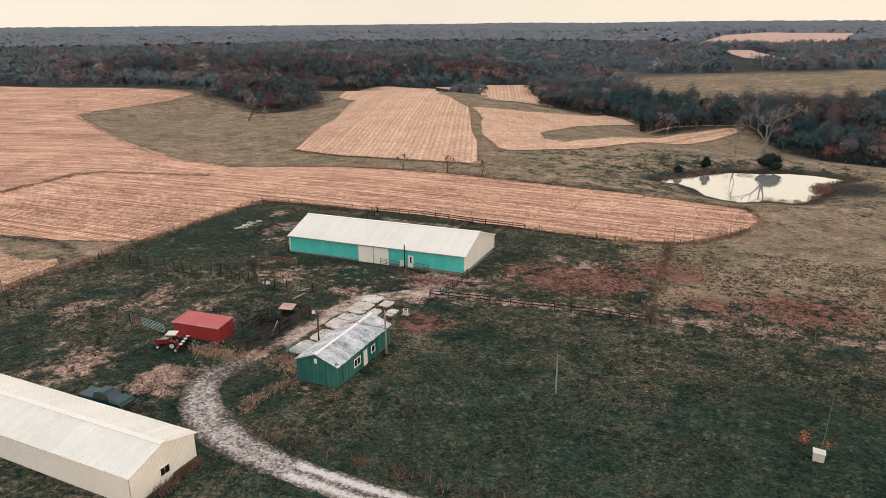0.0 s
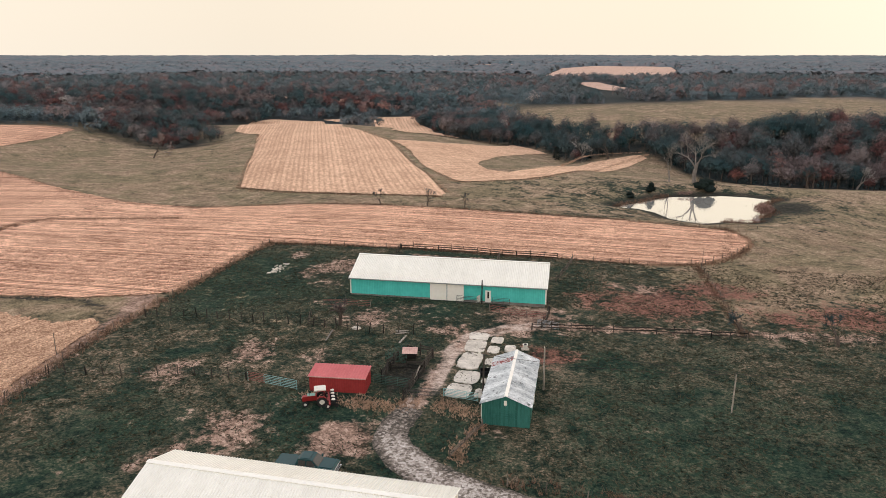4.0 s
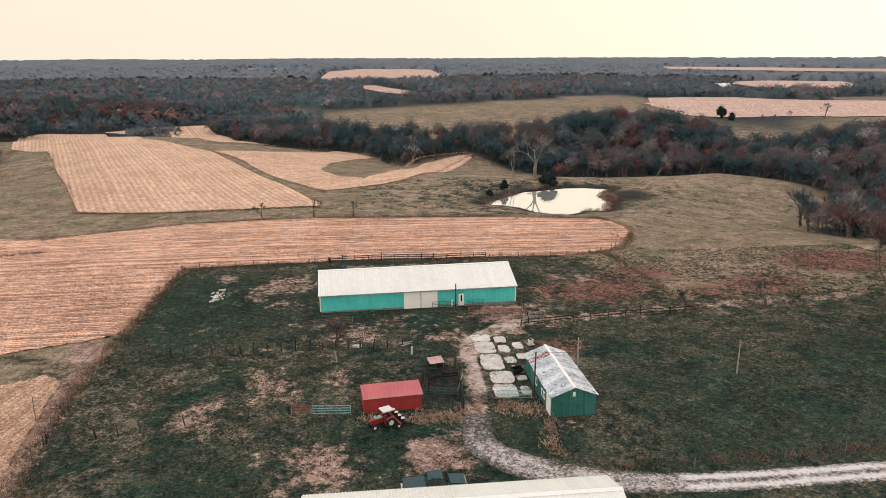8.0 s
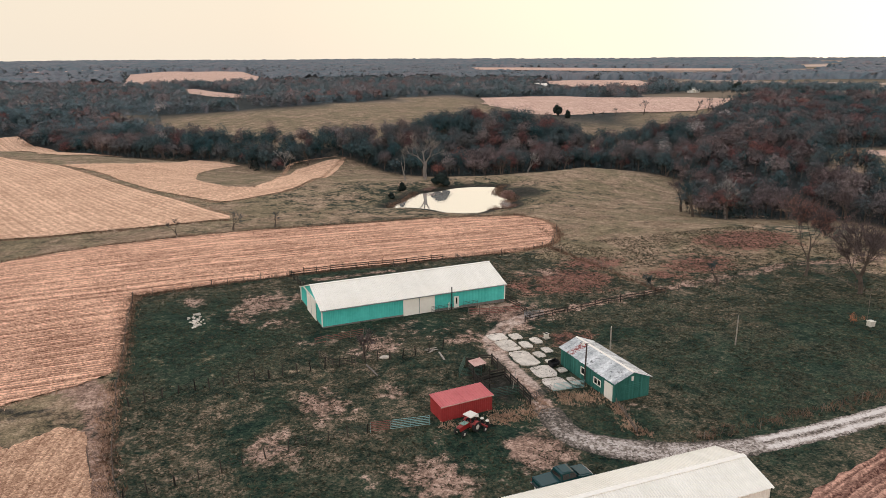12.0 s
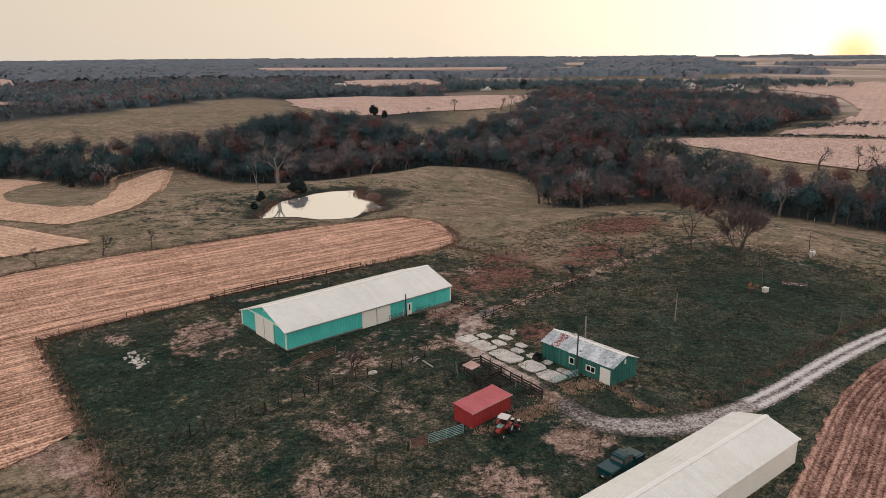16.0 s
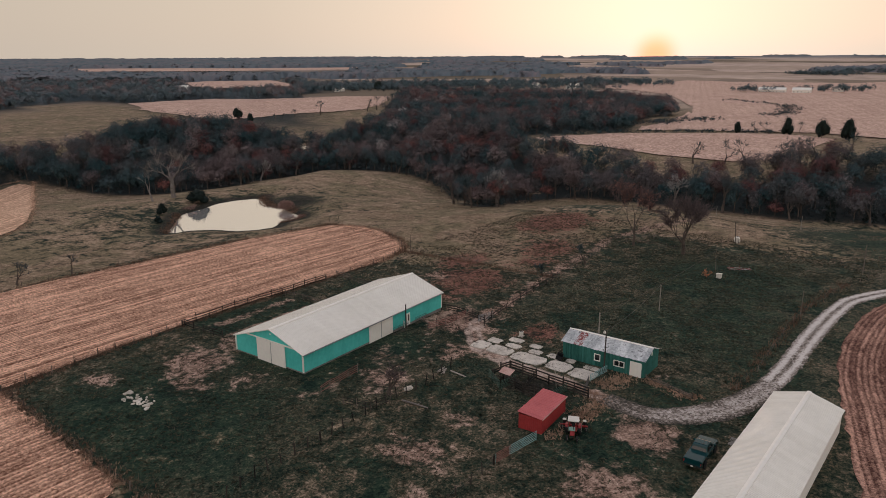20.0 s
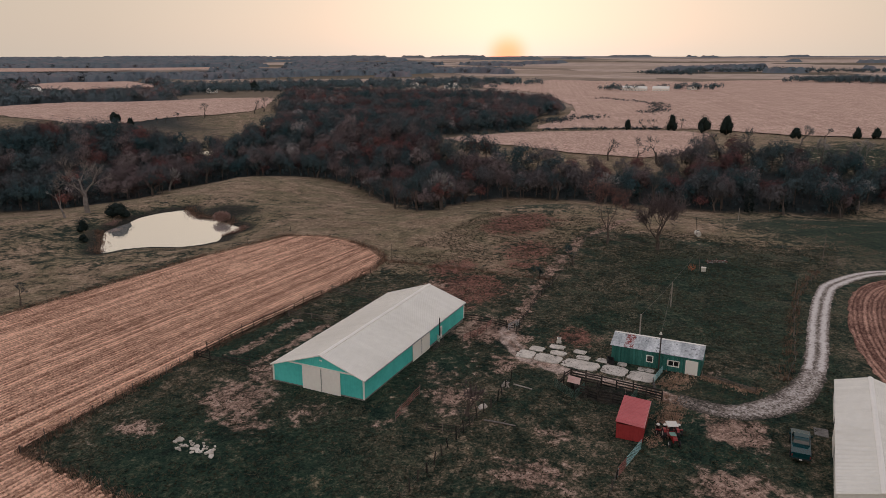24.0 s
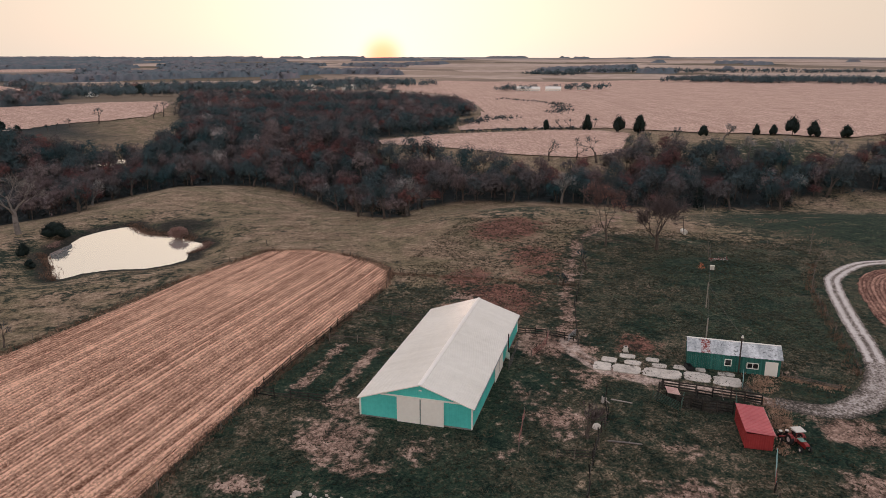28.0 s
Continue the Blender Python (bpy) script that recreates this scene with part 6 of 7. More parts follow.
fence("dark rails of the pen before the barn", [(-43.7, 104.2), (-43.2, 99), (-43.8, 94.2)], 1.9, 1.45, 0.08, (0.35, 0.75, 1.15), (), M_WOOD, 4, seed=15)
fence("reddish pipe panels of the pen before the barn", [(-53.2, 99.6), (-49.5, 98.6), (-46.6, 98.2), (-43.5, 98.6)], 2.2, 1.5, 0.07, (0.3, 0.6, 0.9, 1.2), (), M_POST, 4, Geo().box(0, -0.5, -0.5, 1, 0.5, 0.5).mesh("plank", M_RED_GATE), 16, 0.07)
fence("leaning rusty stock panels in the grass", [(-81.5, 95.4), (-77.4, 95.9), (-73.4, 96.4)], 2.4, 1.3, 0.06, (0.3, 0.6, 0.9, 1.2), (), M_POST, 9, Geo().box(0, -0.5, -0.5, 1, 0.5, 0.5).mesh("plank", M_RED_GATE), 17, 0.06)
fence("broken stock panels beside the thicket", [(-81.6, 90.6), (-80.4, 86.6), (-77.2, 86.2)], 2.4, 1.3, 0.06, (0.35, 0.75, 1.15), (), M_POST, 9, PLANK, 18, 0.07)
fence("collapsed plank fence overgrown with weeds", [(-47.6, 62.0), (-48.6, 58.4), (-49.8, 54.4)], 1.9, 1.0, 0.07, (0.3, 0.65), (), M_POST, 12, PLANK_PALE, 19, 0.16)
fence("posts and wire below the pond", [(-86, 185), (-60, 184.4), (-30, 183.8), (-6, 181), (4, 184)], 5.0, 1.2, 0.06, lean=5, seed=20)
fence("post and wire fence at the south pasture", [(-80.6, 66.4), (-88, 66), (-98, 64), (-108, 62)], 2.6, 1.45, 0.08, mat=M_WOOD, lean=6, seed=21)
fence("short rail fence beside the lone trees", [(23.5, 98.5), (24.5, 90.5), (24, 84)], 2.6, 1.1, 0.05, (0.5, 0.9), (), M_POST, 4, PLANK_PALE, 22, 0.1)
# the corral
fence("dark plank corral fence along the drive", [(-58.0, 79.2), (-58.0, 74.5), (-58.3, 70.0), (-58.5, 65.8)], 2.3, 1.75, 0.12, (0.3, 0.7, 1.1, 1.5), (), M_WOOD, 3, seed=23, plank_h=0.21, name="corral_fence")
fence("dark plank corral fence beside the red shed", [(-62.6, 77.0), (-62.9, 73.6), (-62.7, 69.8)], 2.0, 1.7, 0.12, (0.3, 0.7, 1.1, 1.5), (), M_WOOD, 4, seed=24, plank_h=0.21, name="corral_fence")
fence("dark plank rails across the corral", [(-62.7, 73.8), (-60.4, 74.3), (-58.0, 74.6)], 2.3, 1.6, 0.09, (0.4, 0.85, 1.3), (), M_WOOD, 3, seed=25, plank_h=0.21, name="corral_fence")
fence("dark planks closing the back of the corral", [(-61.8, 79.8), (-60, 79.8), (-58.0, 79.2)], 1.9, 1.7, 0.12, (0.3, 0.7, 1.1, 1.5), (), M_WOOD, 3, seed=26, plank_h=0.21, name="corral_fence")
M_GREEN_GATE = surface("dark_green_pipe", (0.02, 0.06, 0.045), (0.06, 0.13, 0.10), 0.8, 5.0, 0.5, 0.2, relief=0)
gate("dark green pipe gate of the corral", (-63.6, 69.4), (-58.6, 69.2), M_GREEN_GATE)
gate("dark green pipe gate at the back of the corral", (-64.3, 76.6), (-61.0, 76.2), M_GREEN_GATE, 1.4, 7)
gate("faded green pipe gate standing open", (-64.3, 76.8), (-61.9, 80.4), M_GREEN_GATE, 1.4, 7)
gate("pipe gate across the drive", (-58.3, 66.6), (-54.2, 68.0), M_WIRE, 1.2, 6)
gate("faded teal pipe gate beside the concrete yard", (-53.8, 68.0), (-49.2, 67.6), M_TEAL_PIPE, 1.2, 6)
gate("long tubular gate, faded teal with a red end panel", (-80.3, 66.3), (-72.8, 65.4), M_TEAL_PIPE, 1.35, 6, mat2=M_RED_GATE)
gate("grey pipe gate at the cattle track", (-44.6, 95.0), (-41.2, 94.2), M_GALV, 1.25, 6)
gate("dark pipe gate leaning before the barn door", (-59.4, 101.9), (-55.6, 102.0), M_WIRE, 1.5, 6)
gate("dark pipe panel leaning before the barn", (-53.2, 102.4), (-50.2, 102.5), M_WIRE, 1.5, 6)


def feeder():
    x, y = -61.0, 77.8
    own = thing("calf_shelter", "low shelter with a faded red tin roof in the corral", "shelter", pose(x, y, g1(x, y), 0, 0, 12))
    for a, b in ((-0.85, -0.6), (0.85, -0.6), (-0.85, 0.6), (0.85, 0.6)):
        part("post", post_mesh(1.3, 0.06, M_WOOD), M_WOOD, own, at=pose(a, b, 0))
    sheets(own, "roof_sheet", (-1.1, -0.9, 1.3), (1, 0, 0), (0, 1, 0.16), 1.8, 3, 0.73, M_PINK)
    part("trough", Geo().prism([(-0.4, 0.75), (-0.2, 0.25), (0.2, 0.25), (0.4, 0.75), (0.34, 0.75), (0.16, 0.31), (-0.16, 0.31), (-0.34, 0.75)], "x", -0.9, 0.9), M_WOOD, own)


def feed_box():
    x, y = -49.6, 75.6
    own = thing("feed_bunk", "black feed bunk tipped on the concrete", "trough", pose(x, y, g1(x, y) + 0.2, 14, 0, 20))
    part("side", Geo().box(-0.8, -0.5, 0, 0.8, -0.44, 0.6), M_DARK, own)
    part("side", Geo().box(-0.8, 0.44, 0, 0.8, 0.5, 0.6), M_DARK, own)
    part("end", Geo().box(-0.8, -0.44, 0, -0.74, 0.44, 0.6), M_DARK, own)
    part("end", Geo().box(0.74, -0.44, 0, 0.8, 0.44, 0.6), M_DARK, own)
    part("bottom", Geo().box(-0.74, -0.44, 0, 0.74, 0.44, 0.05), M_DARK, own)


def waterer():
    x, y = -45.4, 85.4
    own = thing("cattle_waterer", "white cattle waterer on a pale slab", "trough", pose(x, y, g1(x, y), 0, 0, 15) @ Matrix.Scale(0.74, 4))
    part("base", Geo().box(-0.75, -0.6, -0.2, 0.75, 0.6, 0.12), M_CONC, own)
    part("body", Geo().prism([(-0.45, 0.12), (0.45, 0.12), (0.38, 1.0), (-0.38, 1.0)], "y", -0.4, 0.4), M_CANOPY, own)
    part("lid", Geo().box(-0.5, -0.45, 1.0, 0.5, 0.45, 1.1), M_CANOPY, own)
    part("trough", Geo().box(-0.28, -0.3, 1.1, 0.28, 0.3, 1.13), M_DARK, own)


feeder()
feed_box()
waterer()

# ---------------------------------------------------------------- poles and wires


def pole(label, x, y, h, r, mat, lean=(0, 0), lamp=False, name="utility_pole", arm=False):
    own = thing(name, label, "pole", pose(x, y, g1(x, y), lean[0], lean[1], 0))
    part("shaft", Geo().rod((0, 0, -0.8), (0, 0, h), r, r * 0.75, 8), mat, own, smooth=False)
    if lamp:
        part("bracket", Geo().rod((0, 0, h - 0.15), (-0.55, 0, h + 0.15), 0.03, n=5), M_GALV, own)
        part("lamp_head", Geo().rod((-0.6, 0, h - 0.12), (-0.6, 0, h + 0.22), 0.24, 0.12, 10), M_CANOPY, own, "white lamp head")
    if arm:
        part("insulator", Geo().rod((0, 0, h), (0, 0, h + 0.2), 0.05, n=6), M_CANOPY, own)
    return own


pole("dark wooden pole with a white yard lamp by the shed", -48.75, 68.3, 6.3, 0.13, M_WOOD, (0, 1), True, "yard_light")
pole("pale wooden utility pole behind the shed", -41.5, 73.0, 5.9, 0.13, M_POLE, (0, -0.5), arm=True)
pole("pale wooden pole standing alone in the pasture", -18.4, 72.3, 5.1, 0.11, M_POLE, (0, 0.5))
pole("thin dark pole at the fence corner", -15.0, 137.5, 4.2, 0.06, M_POST, (0, 2))
pole("tall leaning post by the gravel road", -2.4, 51.5, 4.0, 0.08, M_POST, (0, 6))
pole("thin wooden post on the hill", 83.7, 96.1, 3.4, 0.07, M_POLE)
pole("grey wooden post at the edge of the woods", 80.3, 70.6, 4.0, 0.09, M_POLE)
pole("tall thin post beside the stubble field", -111.5, 67.6, 3.4, 0.07, M_POST)
pole("tall thin post beside the gravel road", 31.5, 47.0, 6.5, 0.10, M_POST)


def wire(label, a, b, sag=0.6, r=0.028):
    a, b = Vector(a), Vector(b)
    g = Geo()
    pts = [a.lerp(b, i / 10) - Vector((0, 0, sag * 4 * (i / 10) * (1 - i / 10))) for i in range(11)]
    for p, q in zip(pts, pts[1:]):
        g.rod(p, q, r, n=3, caps=False)
    solid("power_line", g, M_WIRE, label, "cable")


wire("thin power line between wooden poles", (-48.75, 68.3, g1(-48.75, 68.3) + 6.3), (-18.4, 72.3, g1(-18.4, 72.3) + 5.1))
wire("thin power line over the pasture", (-41.5, 73.0, g1(-41.5, 73.0) + 5.9), (9.0, 71.2, g1(9, 71.2) + 6.2), 0.8)


def well():
    x, y = 8.9, 70.4
    own = thing("well_house", "small white box with a tall thin pipe beside it", "well", pose(x, y, g1(x, y)))
    part("box", Geo().box(-0.5, -0.45, -0.2, 0.5, 0.45, 0.85), M_CANOPY, own, "white-painted box")
    part("lid", Geo().prism([(-0.58, 0.85), (0.58, 0.85), (0.58, 0.92), (-0.58, 1.0)], "y", -0.52, 0.52), M_CANOPY, own)
    part("pipe", Geo().rod((0.2, 0.9, -0.3), (0.55, 1.3, 6.4), 0.045, 0.03, 6), M_POST, own)


def tank():
    x, y = 41.3, 76.8
    own = thing("water_tank", "white plastic stock tank beside a leaning pole", "tank", pose(x, y, g1(x, y), 0, 0, 20))
    part("tank", Geo().rod((-1.0, 0, 0.75), (1.0, 0, 0.75), 0.72, n=14), M_CANOPY, own, smooth=False)
    part("cap", Geo().rod((0, 0, 1.4), (0, 0, 1.6), 0.2, n=10), M_DARK, own)
    for a in (-0.7, 0.7):
        part("cradle", Geo().box(a - 0.1, -0.6, -0.1, a + 0.1, 0.6, 0.2), M_WOOD, own)
    part("pole", Geo().rod((-1.6, 0.4, -0.4), (-0.5, 0.8, 5.4), 0.09, 0.07, 6), M_WOOD, own)


def harrow():
    x, y = 17.4, 68.8
    own = thing("old_harrow", "rusty old harrow lying in the pasture", "implement", pose(x, y, g1(x, y), 0, 0, -60))
    for a in (-0.5, 0.5):
        part("beam", Geo().box(-2.4, a - 0.06, 0.3, 2.4, a + 0.06, 0.42), M_RUST, own)
    for i in range(9):
        part("tine", Geo().rod((-2.2 + 0.55 * i, -0.5 + (i % 2), 0.35), (-2.2 + 0.55 * i, -0.3 + (i % 2), -0.1), 0.05, n=5), M_RUST, own)
        if i % 4 == 0:
            part("upright", Geo().rod((-2.2 + 0.55 * i, 0, 0.3), (-2.2 + 0.55 * i, 0.1, 1.0), 0.05, n=5), M_RUST, own)


well()
tank()
harrow()

# ---------------------------------------------------------------- vehicles


def wheel(owner, x, y, r, w, rim=0.55, mat=None, face=1):
    t = part("wheel", Geo().rod((x, y - w / 2, r), (x, y + w / 2, r), r, n=18), M_TYRE, owner)
    part("rim", Geo().rod((x, y - w / 2 - 0.012, r), (x, y + w / 2 + 0.012, r), r * rim, n=14), mat or M_CHROME, t)


def pickup():
    own = thing("pickup_truck", "dark green pickup truck with a covered bed", "truck", pose(-67.0, 46.85, g1(-63, 48) + 0.02, 0, 0, 3) @ Matrix.Scale(1.13, 4))
    # x ahead, from tail to nose; y across, 0 to 2
    low, belt = 0.42, 1.12
    body = Geo()
    side = [(0.0, low + 0.12), (0.55, low), (5.35, low), (5.75, low + 0.15), (5.78, 0.92), (5.6, 1.10), (4.25, belt + 0.05), (0.02, belt)]
    body.prism([(a, b) for a, b in side], "y", 1.96, 0.04)
    part("body", body, M_TRUCK, own)
    cab = [(2.05, belt), (4.3, belt), (3.62, 1.74), (3.35, 1.80), (2.55, 1.80), (2.25, 1.74)]
    g = Geo()
    n = len(cab)
    v = [(x, 0.10 + (z - belt) * 0.28, z) for x, z in cab] + [(x, 1.90 - (z - belt) * 0.28, z) for x, z in cab]
    g.add(v, [tuple(range(n)), tuple(range(2 * n - 1, n - 1, -1))] + [(i, n + i, n + (i + 1) % n, (i + 1) % n) for i in range(n)])
    part("cab", g, M_TRUCK, own)
    # glass
    def pane(pts, label=""):
        part("window", Geo().add(pts, [tuple(range(len(pts)))]), M_GLASS, own, label)
    e = 0.012
    pane([(4.24 + e, 0.22, belt + 0.07), (4.24 + e, 1.78, belt + 0.07), (3.70 + e, 1.68, 1.70), (3.70 + e, 0.32, 1.70)], "windscreen")
    pane([(2.09 - e, 1.76, belt + 0.12), (2.09 - e, 0.24, belt + 0.12), (2.24 - e, 0.34, 1.66), (2.24 - e, 1.66, 1.66)], "rear window")
    for y, s in ((0.10, 1), (1.90, -1)):
        for a, b in ((2.3, 3.05), (3.12, 4.05)):
            top = min(b, 3.62)
            pts = [(a, y + s * 0.02 - s * e, belt + 0.08), (b, y + s * 0.02 - s * e, belt + 0.08), (top, y + s * 0.155 - s * e, 1.66), (a + 0.04, y + s * 0.155 - s * e, 1.66)]
            pane(pts if s > 0 else pts[::-1])
    part("bed_cover", Geo().prism([(0.08, belt + 0.01), (2.0, belt + 0.01), (2.0, belt + 0.07), (0.08, belt + 0.05)], "y", 1.86, 0.14), M_TRUCK, own, "dark bed cover")
    part("hood", Geo().prism([(4.3, belt + 0.065), (5.55, 1.115), (5.55, 1.14), (4.3, belt + 0.10)], "y", 1.75, 0.25), M_TRUCK, own)
    part("roof_panel", Geo().prism([(2.5, 1.802), (3.4, 1.802), (3.4, 1.83), (2.5, 1.83)], "y", 1.6, 0.4), M_TRUCK, own)
    part("grille", Geo().box(5.76, 0.45, 0.68, 5.82, 1.55, 0.95), M_CHROME, own, "chrome grille")
    part("bumper", Geo().box(5.72, 0.05, 0.40, 5.92, 1.95, 0.60), M_CHROME, own, "chrome front bumper")
    part("bumper", Geo().box(-0.16, 0.1, 0.45, 0.02, 1.9, 0.62), M_CHROME, own, "chrome rear bumper")
    part("tailgate", Geo().box(-0.03, 0.18, 0.66, 0.0, 1.82, 1.08), M_TRUCK, own)
    part("plate", Geo().box(-0.19, 0.86, 0.48, -0.165, 1.14, 0.6), M_CANOPY, own)
    for y in (0.2, 1.8):
        part("headlight", Geo().box(5.75, y - 0.16, 0.72, 5.81, y + 0.16, 0.92), M_CHROME, own, "clear headlight")
        part("tail_light", Geo().box(-0.025, y - 0.1, 0.72, 0.01, y + 0.1, 1.02), M_TRACTOR, own, "red tail light")
    for y, s in ((-0.06, -1), (2.06, 1)):
        part("mirror", Geo().box(3.95, y - 0.1, belt + 0.05, 4.1, y + 0.1, belt + 0.27), M_TRUCK, own)
    for x in (1.15, 4.75):
        for y in (0.12, 1.88):
            wheel(own, x, y, 0.40, 0.26)
            part("wheel_arch", Geo().rod((x, y - 0.15, 0.42), (x, y + 0.15, 0.42), 0.48, n=16), M_DARK, own)


def tractor():
    x, y = -68.6, 62.6
    own = thing("tractor", "old red tractor with a white canopy, parked on the grass", "tractor", pose(x, y, g1(x, y), 0, 0, 205) @ Matrix.Diagonal((0.86, 0.86, 0.86, 1)))
    # nose along +x
    part("engine_hood", Geo().prism([(0.3, 0.75), (2.3, 0.7), (2.4, 1.2), (2.2, 1.38), (0.3, 1.48)], "y", 0.32, -0.32), M_TRACTOR, own)
    part("chassis", Geo().box(-0.7, -0.22, 0.55, 2.2, 0.22, 0.78), M_DARK, own)
    part("grille", Geo().box(2.38, -0.26, 0.75, 2.44, 0.26, 1.15), M_CHROME, own)
    part("exhaust", Geo().rod((1.3, 0.12, 1.4), (1.3, 0.12, 2.3), 0.04, n=6), M_DARK, own)
    part("seat", Geo().prism([(-0.65, 1.1), (-0.15, 1.1), (-0.15, 1.22), (-0.55, 1.24), (-0.68, 1.6), (-0.78, 1.58)], "y", 0.25, -0.25), M_DARK, own)
    part("steering_wheel", Geo().rod((0.12, 0, 1.62), (0.16, 0, 1.66), 0.22, n=12), M_DARK, own)
    part("platform", Geo().box(-0.8, -0.6, 0.72, 0.35, 0.6, 0.8), M_TRACTOR, own)
    for s in (-1, 1):
        part("fender", Geo().prism([(-1.05, 1.25), (-0.75, 1.55), (-0.1, 1.55), (0.2, 1.25), (0.12, 1.22), (-0.14, 1.48), (-0.72, 1.48), (-0.98, 1.22)], "y", s * 0.95 + 0.2, s * 0.95 - 0.2), M_TRACTOR, own)
        wheel(own, -0.45, s * 0.95, 0.75, 0.42, 0.5, M_CANOPY)
        wheel(own, 1.95, s * 0.72, 0.42, 0.25, 0.5, M_CANOPY)
        for xx in (-0.8, 0.3):
            part("canopy_post", Geo().rod((xx, s * 0.55, 0.8), (xx, s * 0.5, 2.35), 0.035, n=6), M_TRACTOR, own)
    part("canopy", Geo().prism([(-1.05, 2.35), (0.55, 2.35), (0.6, 2.42), (0.45, 2.50), (-0.95, 2.50), (-1.1, 2.42)], "y", 0.78, -0.78), M_CANOPY, own, "white canopy roof")
    part("side_panel", Geo().box(0.5, -0.55, 1.46, 1.6, 0.32, 1.51), M_PALE_GREEN, own, "pale faded sheet lying on the hood")


def planter():
    x, y = -67.4, 63.1
    own = thing("corn_planter", "four-row planter with white hopper lids behind the tractor", "implement", pose(x, y, g1(x, y), 0, 0, 25) @ Matrix.Diagonal((0.86, 0.86, 0.86, 1)))
    part("tool_bar", Geo().box(-0.12, -2.0, 0.62, 0.12, 2.0, 0.80), M_TRACTOR, own)
    part("drawbar", Geo().prism([(-1.5, -0.08), (0.0, -0.5), (0.0, 0.5), (-1.5, 0.08)], "z", 0.55, 0.66), M_TRACTOR, own)
    for i in range(4):
        c = -1.5 + i * 1.0
        u = part("row_unit", Geo().prism([(0.1, 0.35), (0.9, 0.3), (1.0, 0.6), (0.2, 0.8)], "y", c + 0.14, c - 0.14), M_DARK, own)
        part("hopper", Geo().rod((0.55, c, 0.7), (0.55, c, 1.25), 0.2, 0.27, 10), M_DARK, u)
        part("lid", Geo().rod((0.55, c, 1.25), (0.55, c, 1.36), 0.30, 0.24, 12), M_CANOPY, u, "white hopper lid")
        part("press_wheel", Geo().rod((0.98, c - 0.05, 0.28), (0.98, c + 0.05, 0.28), 0.28, n=12), M_TYRE, u)
    for s in (-1.8, 1.8):
        wheel(own, -0.25, s, 0.38, 0.2, 0.5, M_CANOPY)


pickup()
tractor()
planter()

# concrete pad by the shed's north side
solid("concrete_pad", Geo().prism([(-0.6, -1.6), (1.6, -1.5), (1.5, 0.2), (-0.5, 0.0)], "z", -0.2, 0.06), M_FOOT, "small cracked concrete pad beside the white shed", "pavement", "structure", pose(-58.2, 46.6, g1(-58.2, 46.6)))

# ---------------------------------------------------------------- single trees and shrubs


def limbs(h, r, levels, seed, first=0.25, fork=(2, 4), spread=0.6, up=0.35, shrink=0.72, wobble=0.18):
    """A branching tree as lists of limb pieces (a, b, ra, rb, level)."""
    rr = random.Random(seed)
    out = []

    def grow(p, d, ln, rad, lv):
        q = p
        for k in range(2):
            e = (d + Vector((rr.gauss(0, wobble), rr.gauss(0, wobble), rr.gauss(0, wobble) + 0.04))).normalized()
            n = q + e * ln / 2
            r2 = rad * (0.86 - 0.12 * k)
            out.append((q, n, rad, r2, lv))
            q, d, rad = n, e, r2
        if lv + 1 < levels:
            for i in range(rr.randint(*fork)):
                a = rr.uniform(0, 6.283)
                side = d.orthogonal().normalized()
                side.rotate(Matrix.Rotation(a, 3, d))
                e = (d + side * rr.uniform(0.5, 1.2) * spread + Vector((0, 0, up * 0.3))).normalized()
                grow(q - d * ln * rr.uniform(0, 0.35), e, ln * shrink * rr.uniform(0.8, 1.15), rad * rr.uniform(0.55, 0.75), lv + 1)

    grow(Vector((0, 0, -0.3)), Vector((0, 0, 1)), h * first, r, 0)
    return out


